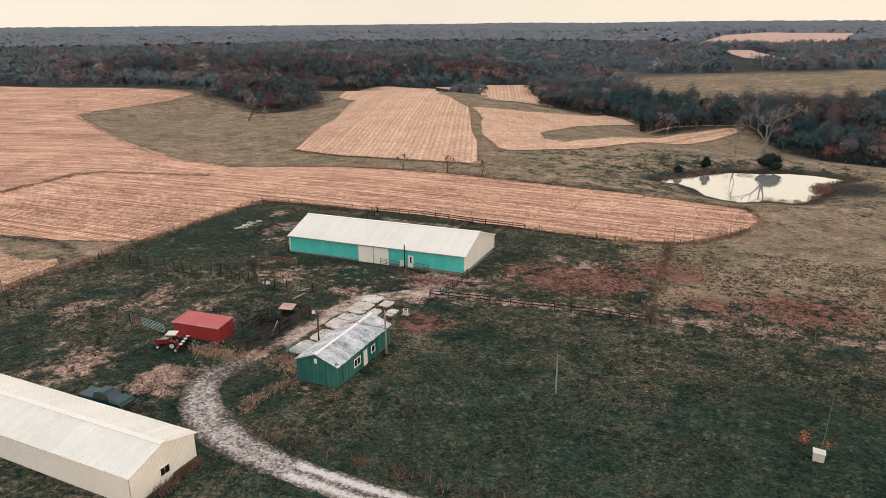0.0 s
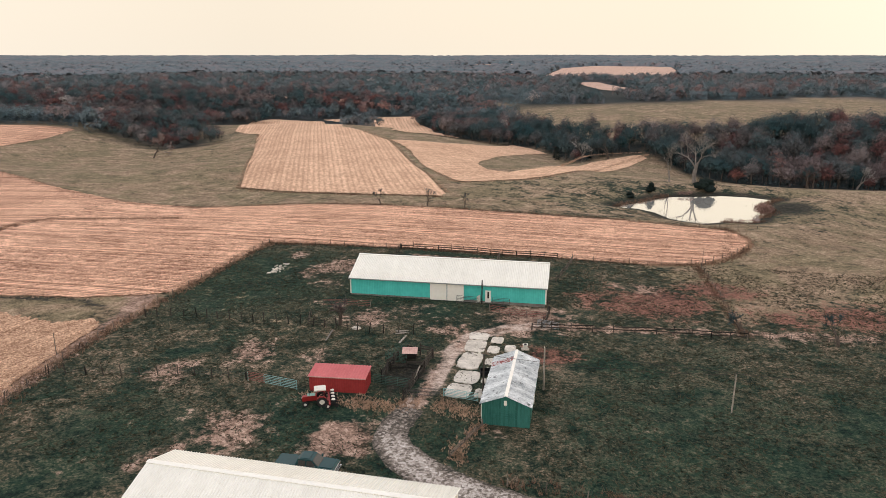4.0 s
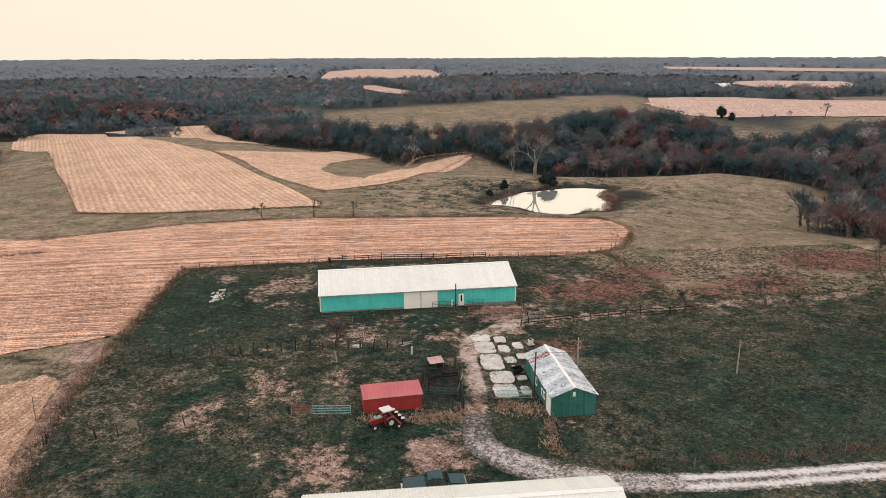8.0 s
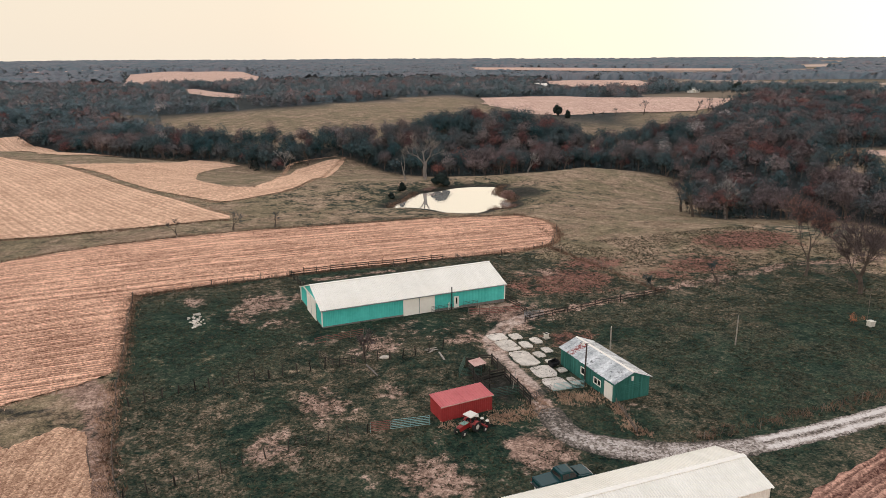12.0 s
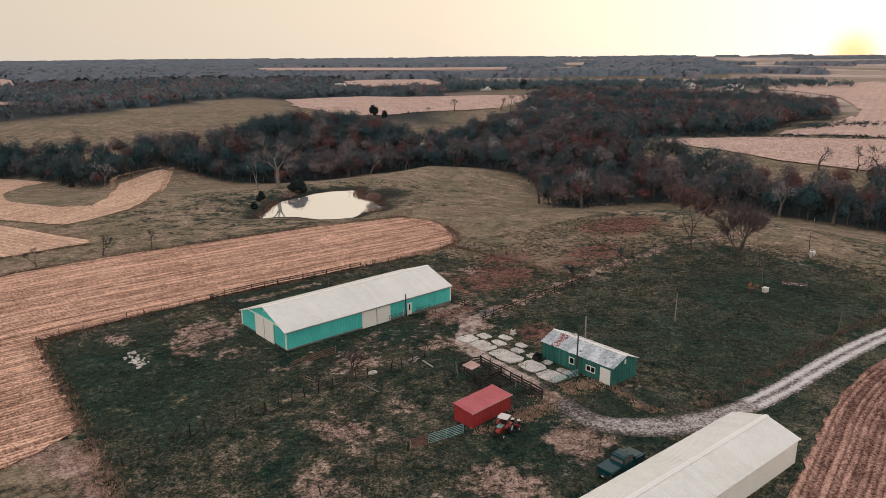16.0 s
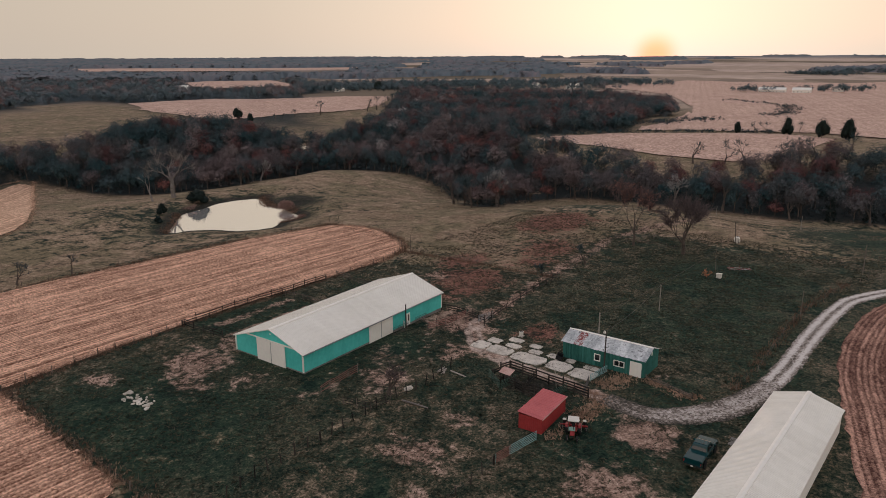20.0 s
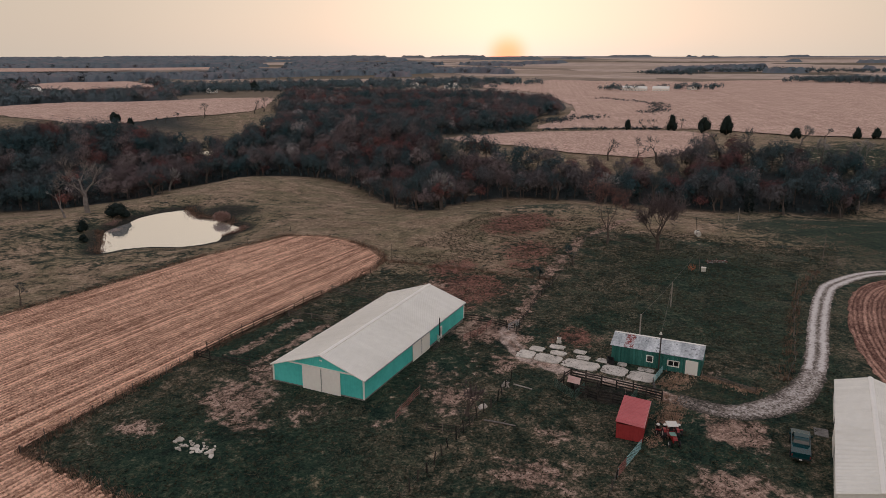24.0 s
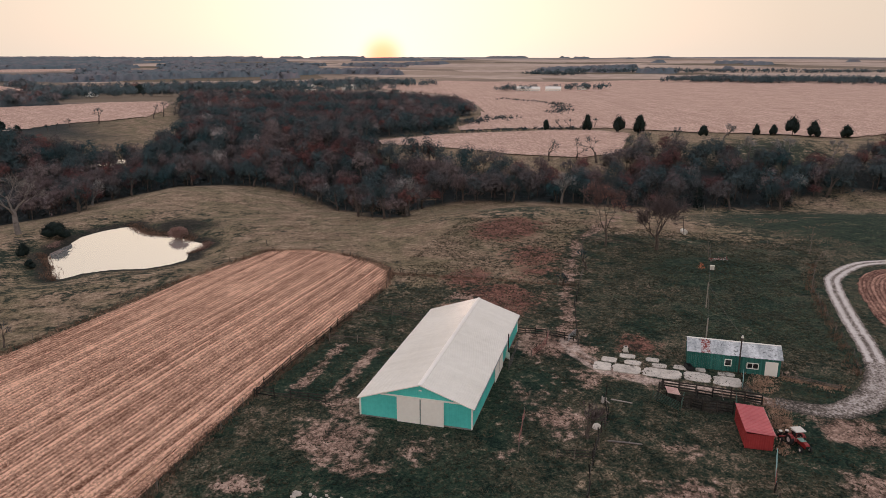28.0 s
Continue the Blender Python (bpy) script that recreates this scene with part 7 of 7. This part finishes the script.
def single_tree(name, label, x, y, h, seed, levels=6, spray=900, r=None, bark=None, twig=None, tint=0.4, leaves=0, leaf_mat=None, lean=(0, 0), **kw):
    r = r or h * 0.022
    pieces = limbs(h, r, levels, seed, **kw)
    top = max(b.z for _, b, *_ in pieces)
    s = h / top
    own = thing(name, label, "tree", pose(x, y, g1(x, y), lean[0], lean[1], 0))
    main, fine = Geo(), Geo()
    for a, b, ra, rb, lv in pieces:
        ra, rb = max(ra * s, 0.030), max(rb * s, 0.024)
        (main if lv < 3 else fine).rod(a * s, b * s, ra, rb, 6 if lv < 2 else (4 if lv < 3 else 3), caps=False)
    part("trunk", main, bark or M_BARK, own)
    me = fine.mesh("twig_work", twig or M_TWIG)
    me.attributes.new("tint", "FLOAT", "POINT").data.foreach_set("value", [tint] * len(me.vertices))
    tagged(part("twig_work", me, twig or M_TWIG, own), kind="stuff")
    if spray:
        ends = [(a * s, b * s) for a, b, _, _, lv in pieces if lv >= levels - 2]
        rr = np.random.default_rng(seed + 7)
        k = rr.integers(0, len(ends), spray)
        b = np.array([ends[i][1] for i in k])
        d = b - np.array([ends[i][0] for i in k])
        d = d / (np.linalg.norm(d, axis=1, keepdims=True) + 1e-6) + rr.normal(0, 0.5, d.shape)
        q = rr.uniform(0.05, 0.13, spray)[:, None] * h * 0.8
        v = tri_slivers(b - d * q * 0.4, b + d * q, rr.uniform(0.03, 0.065, spray))
        fine_me = big_mesh("spray", v, np.arange(len(v)).reshape(-1, 3), twig or M_TWIG, dict(tint=np.full(len(v), tint)))
        tagged(part("spray", fine_me, twig or M_TWIG, own), kind="stuff")
    if leaves:
        ends = [b * s for _, b, _, _, lv in pieces if lv >= levels - 2]
        rr = np.random.default_rng(seed)
        p = np.array([ends[i] for i in rr.integers(0, len(ends), leaves)]) + rr.normal(0, 0.3, (leaves, 3))
        v = tri_slivers(p, p + rr.normal(0, 0.13, (leaves, 3)), rr.uniform(0.09, 0.22, leaves))
        me = big_mesh("leaves", v, np.arange(len(v)).reshape(-1, 3), leaf_mat or M_LEAF, dict(tint=np.full(len(v), tint)))
        part("leaves", me, leaf_mat or M_LEAF, own)
    return own


def evergreen(label, x, y, h, rad, seed, name="cedar_tree", n=1100, mat=None, tint=0.3, kind="round"):
    global rng
    keep = rng
    rng = np.random.default_rng(seed)
    sv, sf, cv, cf = forest_tree(kind, n, h, rad, 0, 0.8, 6, 2, 0.9)
    own = thing(name, label, "tree", pose(x, y, g1(x, y)))
    part("trunk", big_mesh("trunk", sv, sf, M_BARK), M_BARK, own)
    part("crown", big_mesh("crown", cv, cf, mat or M_CEDAR, dict(tint=np.full(len(cv), tint))), mat or M_CEDAR, own)
    rng = keep
    return own


def shrub(label, x, y, h, rad, seed, tint=0.3, n=420, mat=None, name="bush", wide=0.6):
    global rng
    keep = rng
    rng = np.random.default_rng(seed)
    _, _, cv, cf = forest_tree("brush", n, h, rad, 0, wide)
    own = thing(name, label, "shrub", pose(x, y, max(g1(x, y), WATER) - 0.05))
    tagged(part("branches", big_mesh("branches", cv, cf, mat or M_TWIG, dict(tint=np.full(len(cv), tint))), mat or M_TWIG, own), kind="stuff")
    rng = keep
    return own


single_tree("ash_tree", "bare tree with a reddish upright crown in the pasture", 21.2, 95.7, 17.0, 54, 7, r=0.24, spread=0.42, up=0.9, first=0.20, tint=0.62, leaves=4200, leaf_mat=M_ASH, fork=(2, 3), shrink=0.78, spray=4200)
single_tree("bare_tree", "wide leafless tree with low forked limbs in the pasture", 21.8, 83.2, 15.0, 48, 6, r=0.26, spread=0.62, up=0.7, first=0.16, tint=0.6, fork=(3, 4), shrink=0.80, spray=3600)
single_tree("dead_tree", "pale dead tree leaning beside the pond", -4.0, 263.0, 19.0, 9, 6, r=0.46, bark=M_BARK_PALE, twig=M_BARK_PALE, spread=0.85, up=0.5, first=0.22, fork=(3, 3), lean=(0, 4), spray=900)
single_tree("dead_tree", "thin broken dead tree leaning beside the pond", -13.0, 262.0, 11.0, 21, 5, r=0.26, bark=M_BARK_PALE, twig=M_BARK_PALE, spread=0.6, up=0.4, first=0.3, fork=(2, 2), lean=(0, -12), spray=120)
evergreen("broad dark cedar beside the pond", -1.6, 251.5, 5.2, 4.6, 31, n=1500)
evergreen("small dark cedar at the pond", -20.5, 243.0, 4.2, 1.9, 32)
evergreen("dark cedar bush at the water's edge", -27.5, 233.0, 2.6, 1.6, 33, n=500)
for i, (x, y, h) in enumerate(((-100.6, 186.0, 4.6), (-86.3, 186.3, 5.6), (-75.1, 186.0, 4.4))):
    single_tree("sapling", "small bare sapling on the grassy field edge", x, y, h, 40 + i, 6, spread=0.5, first=0.2, tint=0.45, fork=(2, 3), spray=260)
single_tree("sapling", "bare bushy sapling by the broken fence", -75.6, 87.6, 4.6, 51, 6, spread=0.45, first=0.12, tint=0.6, fork=(3, 3), spray=260)
single_tree("sapling", "bare sapling in the fence line", 0.2, 97.8, 5.2, 52, 6, spread=0.5, first=0.16, tint=0.3, fork=(2, 3), spray=260)
single_tree("sapling", "thin bare sapling by the track", -12.8, 101.2, 3.2, 53, 5, spread=0.5, first=0.2, tint=0.3, spray=260)
single_tree("russet_oak", "oak holding orange-brown leaves at the edge of the woods", -254, 296, 13.0, 55, 6, leaves=2600, tint=0.95, spread=0.6, fork=(3, 3))
shrub("tall reddish thicket around a sapling", -76.0, 88.2, 2.2, 2.6, 61, 0.6)
shrub("brown reeds and brush on the pond's bank", 12.4, 219.6, 3.9, 3.3, 62, 0.7, 3200, M_REED, wide=3.0)
for i, (x, y) in enumerate(((0.0, 203.6), (3.4, 204.2), (6.8, 205.2), (-6.5, 246.0), (-9.5, 245.0))):
    shrub("low brown reeds along the water's edge", x, y, 1.6, 2.2, 81 + i, 0.6, 600, M_REED, wide=3.4)
shrub("brown reeds on the near bank of the pond", 2.5, 205.0, 1.3, 2.8, 63, 0.6, 500, M_WEED)
shrub("dry reeds on the near bank of the pond", 7.5, 206.4, 1.2, 2.2, 64, 0.6, 400, M_WEED)
shrub("dry brush on the far bank of the pond", -9.0, 247.5, 1.6, 3.6, 65, 0.6, 500, M_WEED)
shrub("grey brush on the far bank of the pond", -15.0, 252.0, 3.2, 3.6, 66, 0.5, 500)
shrub("small bush with orange leaves beside the white box", 7.7, 72.9, 2.0, 1.0, 67, 0.6, 200, M_ORANGE, wide=1.6)
shrub("low bush with orange leaves beside the white box", 9.7, 72.6, 1.3, 0.7, 68, 0.6, 110, M_ORANGE, wide=1.6)
shrub("brush round the stock tank", 43.0, 75.0, 1.2, 2.0, 69, 0.2, 260)
shrub("rust-brown weeds at the shed's corner", -42.0, 85.0, 1.4, 3.2, 70, 0.6, 500, M_WEED)
for i, (x, y, h, rd) in enumerate(((-111.6, 121, 1.5, 1.6), (-111.2, 113, 1.1, 1.3), (-112.0, 104, 1.3, 1.7), (-111.8, 97.5, 1.6, 1.8), (-112.4, 91, 1.2, 1.5), (-111.6, 83, 1.5, 1.7), (-111.9, 74, 1.2, 1.6), (-111.0, 66, 1.6, 1.9), (-110.4, 58.5, 1.3, 1.6), (-98, 132.2, 1.6, 1.5), (-84, 133.4, 1.2, 1.4))):
    shrub("dark weedy brush along the fence ditch", x, y, h, rd, 220 + i, 0.25 + 0.1 * (i % 4), 260, M_WEED if i % 3 == 0 else None)
for i, (x, y, h, rd) in enumerate(((338, 169, 8, 2.6), (354, 143, 12, 4.4), (340, 120, 13, 4.8), (346, 107, 14, 5.0), (345, 66, 8, 4.2), (366, 32, 8, 3.0), (362, 22, 8, 3.2), (366, 10, 14, 5.4), (360, -2, 12, 5.0), (356, -20, 9, 4.6), (187, 492, 10, 4.5), (188, 478, 7, 3.0), (363, 877, 14, 9.0), (552, 696, 14, 9.0))):
    evergreen("dark tree on the far field edge", x, y, h, rd, 80 + i, "field_tree", 700, None if i % 2 else M_CEDAR, 0.6)
for i, (x, y, h) in enumerate(((264, 486, 12), (348, 152, 8), (350, 160, 7), (237, 485, 7), (214, 481, 5), (222, 482, 5), (352, 50, 7), (304, 470, 11), (316, 471, 12), (328, 470, 12), (340, 474, 13), (354, 482, 11), (366, 490, 12), (178, 116, 12), (184, 106, 13), (190, 98, 12), (182, 126, 11), (200, 92, 12), (196, 104, 10), (176, 138, 10), (372, 140, 7), (212, 84, 12))):
    single_tree("field_tree", "bare tree on the far field edge", x, y, h, 95 + i, 6, spread=0.55, first=0.2, tint=0.2, fork=(2, 3), spray=400)

# nearest trees of the wood's edge, each its own
EDGE = [(40, 284), (62, 300), (82, 298), (106, 286), (112, 258), (105, 234), (96, 218), (84, 203), (76, 190), (60, 183), (55, 171), (64, 166), (80, 177), (97, 173), (109, 160), (113, 141), (115, 122), (115, 104), (117, 82), (128, 60), (133, 42), (150, 36), (160, 22), (172, -8), (-104, 402), (-64, 362), (-49, 347), (-36, 352), (190, 50), (188, 34), (204, 14), (226, 60)]
for i, (x, y) in enumerate(EDGE):
    pale = i % 5 == 1 or i > 27
    single_tree("woodland_tree", "pale-barked bare tree at the edge of the woods" if pale else "leafless grey-brown tree at the edge of the woods", x, y, 9.0 + (i * 7) % 6, 120 + i, 6, bark=M_BARK_PALE if pale else M_BARK, tint=0.95 if pale else (0.2 + 0.1 * (i % 5)), spread=0.55, first=0.2, fork=(3, 3))

# ---------------------------------------------------------------- far houses and a far pond


def house(label, x, y, w, d, h, turn, wall, roof, cat="house", name="farmhouse"):
    own = thing(name, label, cat, pose(x, y, g1(x, y), 0, 0, turn))
    rise = d * 0.28
    part("wall", Geo().prism([(-d / 2, -1.0), (d / 2, -1.0), (d / 2, h), (0, h + rise), (-d / 2, h)], "x", -w / 2, w / 2), wall, own)
    s = rise / (d / 2)
    part("roof", Geo().prism([(-d / 2 - 0.4, h - 0.4 * s + 0.05), (0, h + rise + 0.05), (d / 2 + 0.4, h - 0.4 * s + 0.05), (d / 2 + 0.4, h - 0.4 * s + 0.3), (0, h + rise + 0.3), (-d / 2 - 0.4, h - 0.4 * s + 0.3)], "x", -w / 2 - 0.4, w / 2 + 0.4), roof, own)
    for s2 in (-1, 1):
        for i in range(max(2, int(w / 4))):
            c = -w / 2 + (i + 0.5) * w / max(2, int(w / 4))
            part("window", Geo().box(c - 0.5, s2 * d / 2 - 0.06, 1.0, c + 0.5, s2 * d / 2 + 0.06, 2.2), M_GLASS, own)
    return own


M_SHINGLE = surface("grey_shingles", (0.10, 0.09, 0.085), (0.22, 0.20, 0.19), 0.4, 3.0, 0.9)
house("distant white farm building with a pale roof", 748, 521, 26, 10, 4, 25, M_WHITE, M_WHITE_ROOF, "building", "farm_building")
house("distant white farmhouse among trees", 786, 528, 10, 8, 5, 10, M_WHITE, M_SHINGLE)
house("distant grey farmhouse among trees", 722, 560, 11, 8, 6, 60, M_WHITE, M_SHINGLE)
house("distant white barn beyond the field", 521, 738, 15, 8, 3.4, 20, M_WHITE, M_WHITE_ROOF, "barn", "farm_building")
house("distant long white farm building", 905, 300, 34, 10, 4, 95, M_WHITE, M_WHITE_ROOF, "building", "farm_building")
house("distant white farm building", 900, 262, 22, 10, 4, 95, M_WHITE, M_WHITE_ROOF, "building", "farm_building")
house("distant white farmhouse beside pale sheds", 930, 225, 12, 9, 5, 40, M_WHITE, M_SHINGLE)
house("distant pale house in the woods", -440, 822, 20, 9, 4, 15, M_WHITE, M_WHITE_ROOF, "house")
house("distant white house in the woods", -522, 828, 16, 8, 4, 10, M_WHITE, M_SHINGLE)
house("distant pale house among the western woods", -619, 794, 14, 8, 4, 30, M_WHITE, M_SHINGLE)
house("distant long pale shed among the western woods", -415, 836, 24, 9, 3.6, 12, M_WHITE, M_WHITE_ROOF, "building", "farm_building")
house("distant white barn in the fields", 388, 900, 24, 12, 5, 0, M_WHITE, M_WHITE_ROOF, "barn", "farm_building")
FPZ = g1(150, 371) + 0.4
make_water("far_pond", rounded([(139, 368), (146, 362), (156, 365), (164, 372), (157, 379), (145, 377)], 1), FPZ, "small distant pond glinting among the trees")

# ---------------------------------------------------------------- grass, weeds and stalks
rng = np.random.default_rng(77)


def tufts(name, p, h, w, mat, label, category, blades=3, flat=0.6):
    """Many small tufts of a few blades each, joined."""
    p = np.repeat(p, blades, 0)
    n = len(p)
    base = np.stack([p[:, 0] + rng.normal(0, 0.12, n), p[:, 1] + rng.normal(0, 0.12, n), np.zeros(n)], -1)
    base[:, 2] = np.maximum(gz(base[:, 0], base[:, 1]), WATER) - 0.03
    hh = rng.uniform(*h, n)
    tip = base + np.stack([rng.normal(0, flat, n) * hh, rng.normal(0, flat, n) * hh, hh], -1)
    v = tri_slivers(base, tip, rng.uniform(*w, n))
    me = big_mesh(name, v, np.arange(len(v)).reshape(-1, 3), mat)
    return solid(name, me, mat, label, category, "stuff")


def along(line, n, width):
    pts = resample(line, 1.0)
    i = rng.integers(0, len(pts), n)
    q = np.array([(p.x, p.y) for p in pts])[i]
    return q + rng.normal(0, width, (n, 2)) + rng.uniform(-0.5, 0.5, (n, 2))


def keep_out(p):
    ok = np.ones(len(p), bool)
    for x0, y0, x1, y1 in ((-80, 101, -42.5, 120), (-49, 62, -41.5, 76.5), (-72, 65, -63, 70), (-77, 36, -46, 45)):
        ok &= ~((p[:, 0] > x0) & (p[:, 0] < x1) & (p[:, 1] > y0) & (p[:, 1] < y1))
    ok &= seg_dist(p[:, 0], p[:, 1], ROAD) > 2.2
    ok &= ~inside(p[:, 0], p[:, 1], STRIP) & ~inside(p[:, 0], p[:, 1], EAST_FIELD) & (signed(p[:, 0], p[:, 1], POND) < -0.6)
    return p[ok]


lawn = keep_out(fill(60000, (-110, 45, 44, 140), lambda x, y: waves(x, y, 0.35, 1.0) > -0.5))
tufts("grass", lawn, (0.08, 0.26), (0.10, 0.24), M_GRASS, "short dark green pasture grass", "grass", 2, 1.2)
dryp = keep_out(fill(64000, (-118, 95, 30, 205), lambda x, y: (waves(x, y, 0.23, 2.6) + 0.5 * waves(x, y, 0.6, 0.3) > 0.25) & ((y > 104) & (x > -40) | (x > 34) | (y > 184))))
tufts("dry_grass", dryp, (0.08, 0.3), (0.08, 0.2), M_GRASS_DRY, "dead tan grass among the pasture", "grass", 2, 1.2)
stalkp = fill(110000, (-150, 0, 90, 184), lambda x, y: inside(x, y, STRIP))
tufts("corn_stalks", stalkp, (0.08, 0.32), (0.05, 0.14), M_STALK, "cut corn stalks and pale husks on the field", "stubble", 2, 1.6)
weedline = np.concatenate([along([(-178, 106), (-180, 116), (-181, 126), (-183, 137), (-180, 143), (-173, 146), (-160, 149), (-147, 153)], 1500, 0.8), along([(-152, 171), (-181, 174), (-221, 189), (-288, 229), (-325, 250), (-332, 266)], 1500, 1.0), along([(-162, 213), (-134, 205), (-109, 201), (-86, 201)], 700, 0.7), along([(21, 244), (16.5, 236.5), (13.5, 229), (15, 222), (11.5, 214)], 900, 1.1), along([(10, 208), (5, 204.6), (-1, 205)], 260, 0.6), along([(-32.5, 221), (-25, 230), (-15, 242.5)], 420, 0.9), along([(-109.6, 131.6), (-79, 134.6), (-44, 136), (-14, 140.6), (-3, 157)], 1430, 0.55), along([(-109.6, 131), (-109.9, 100), (-109.8, 70), (-106, 50)], 700, 0.7), along([(-43, 51), (-20, 51), (2, 51), (20, 48)], 420, 0.5),
                           along([(-46.5, 44), (-46, 39)], 165, 0.4), along([(-154, 169), (-138, 179), (-119, 183), (-85, 183.6), (-30, 182.5), (-4, 179)], 1430, 0.6), along([(-16, 139), (-12.6, 99)], 385, 0.4),
                           along([(-1, 168), (-4, 178), (-8, 149)], 275, 0.8)])
tufts("dry_weeds", weedline, (0.25, 0.85), (0.04, 0.11), M_WEED, "tall dry rust-brown weeds along fences and field edges", "weeds", 4, 0.35)
edges = np.concatenate([along([(-48, 61.5), (-49.5, 56), (-48.8, 54)], 260, 0.5), along([(-64, 64.3), (-60, 63.8), (-57.5, 65.4)], 420, 0.9), along([(-53.5, 65.8), (-49.5, 64.6)], 330, 1.0), along([(-63, 63), (-71, 64.4)], 200, 0.5), along([(-110.4, 131), (-110.6, 112), (-110.8, 97)], 1500, 0.8), along([(-116, 94), (-126, 90.5), (-150, 87)], 500, 0.9), along([(-110.6, 92), (-110.8, 80), (-110.2, 62), (-108.2, 46)], 1100, 0.8), along([(-26, 136.8), (-14, 141), (-8, 149), (-3, 158), (-1, 168), (-4, 178)], 1500, 0.5), along([(-156, 208), (-90, 203)], 300, 0.8),
                        along([(-262, 397), (-238, 376), (-162, 214)], 1700, 0.9), along([(-85, 208), (-98, 238), (-115, 270), (-147, 340), (-180, 388)], 1500, 0.8), along([(-17, 352), (-28, 325), (-44, 285), (-56, 258), (-66, 244), (-80, 234), (-87, 232), (-96, 245), (-126, 308), (-146, 342)], 2200, 0.7), along([(-73, 261), (-64, 275), (-54, 312), (-44, 343), (-20, 359)], 800, 0.6), along([(-138, 178), (-85, 183), (-30, 181.5), (-4, 178)], 900, 0.5)])
tufts("bleached_grass", edges, (0.12, 0.42), (0.06, 0.16), M_STRAW, "pale bleached grass along the field edges", "grass", 4, 0.5)

# ---------------------------------------------------------------- odds and ends in the yard


def fallen_log():
    x, y = -75.5, 83.1
    own = thing("fallen_log", "pale weathered log lying in the grass by the old fence", "log", pose(x, y, g1(x, y)))
    g = Geo()
    g.rod((-0.25, 2.1, 0.16), (0.0, 0.3, 0.17), 0.12, 0.13, 7, False).rod((0.0, 0.3, 0.17), (0.3, -2.1, 0.14), 0.13, 0.08, 7)
    part("trunk", g, M_BARK_PALE, own)
    part("branch_stub", Geo().rod((0.1, -0.4, 0.2), (0.55, -0.7, 0.45), 0.05, 0.03, 5), M_BARK_PALE, own)
    part("branch_stub", Geo().rod((-0.1, 1.0, 0.2), (-0.5, 1.3, 0.38), 0.045, 0.025, 5), M_BARK_PALE, own)


def scrap_boards():
    x, y = -64.8, 86.7
    own = thing("scrap_boards", "small heap of bleached boards at the end of the fence", "boards", pose(x, y, g1(x, y), 0, 0, 12))
    r = random.Random(4)
    for i in range(7):
        ln = r.uniform(1.0, 2.0)
        part("board", Geo().box(-ln / 2, -0.1, -0.02, ln / 2, 0.1, 0.02), M_POLE, own, at=pose(r.uniform(-0.3, 0.3), r.uniform(-0.5, 0.5), 0.06 + 0.05 * i, r.uniform(-6, 6), r.uniform(-6, 6), r.uniform(-35, 35)))


def loose_plank():
    x, y = -64.05, 84.5
    solid("loose_plank", Geo().box(-0.14, -1.5, 0.02, 0.14, 1.5, 0.09), M_POLE, "long bleached plank lying on bare earth", "plank", m=pose(x, y, g1(x, y) + 0.02, 1, 0, -4))


def field_stone():
    r = random.Random(6)
    v, f = ICO[2]
    g = Geo().add([(p[0] * 0.8 * r.uniform(0.85, 1.1), p[1] * 0.6 * r.uniform(0.85, 1.1), p[2] * 0.32 * r.uniform(0.85, 1.1)) for p in v], [tuple(int(k) for k in t) for t in f])
    solid("field_stone", g, M_CONC, "pale half-buried stone in the pasture", "stone", m=pose(-72.4, 87.0, g1(-72.4, 87.0) + 0.06))


def leaning_board():
    x, y = -58.2, 71.2
    own = thing("leaning_board", "pale board leaning on the corral fence", "plank", pose(x, y, g1(x, y), 0, 0, 10))
    part("board", Geo().box(-0.08, -0.02, -0.05, 0.08, 0.02, 2.5), M_POLE, own, at=pose(-0.5, -0.3, 0, -14, 22, 0))


fallen_log()
scrap_boards()
loose_plank()
field_stone()
leaning_board()
shrub("dark brush on the pasture hill", 40.9, 122.4, 1.3, 1.7, 201, 0.3, 320, M_WEED)
shrub("small dark brush on the pasture hill", 42.2, 115.2, 1.0, 1.2, 202, 0.3, 240, M_WEED)
shrub("bare brush at the foot of the hill", 47.4, 71.4, 2.2, 1.6, 203, 0.5, 260)
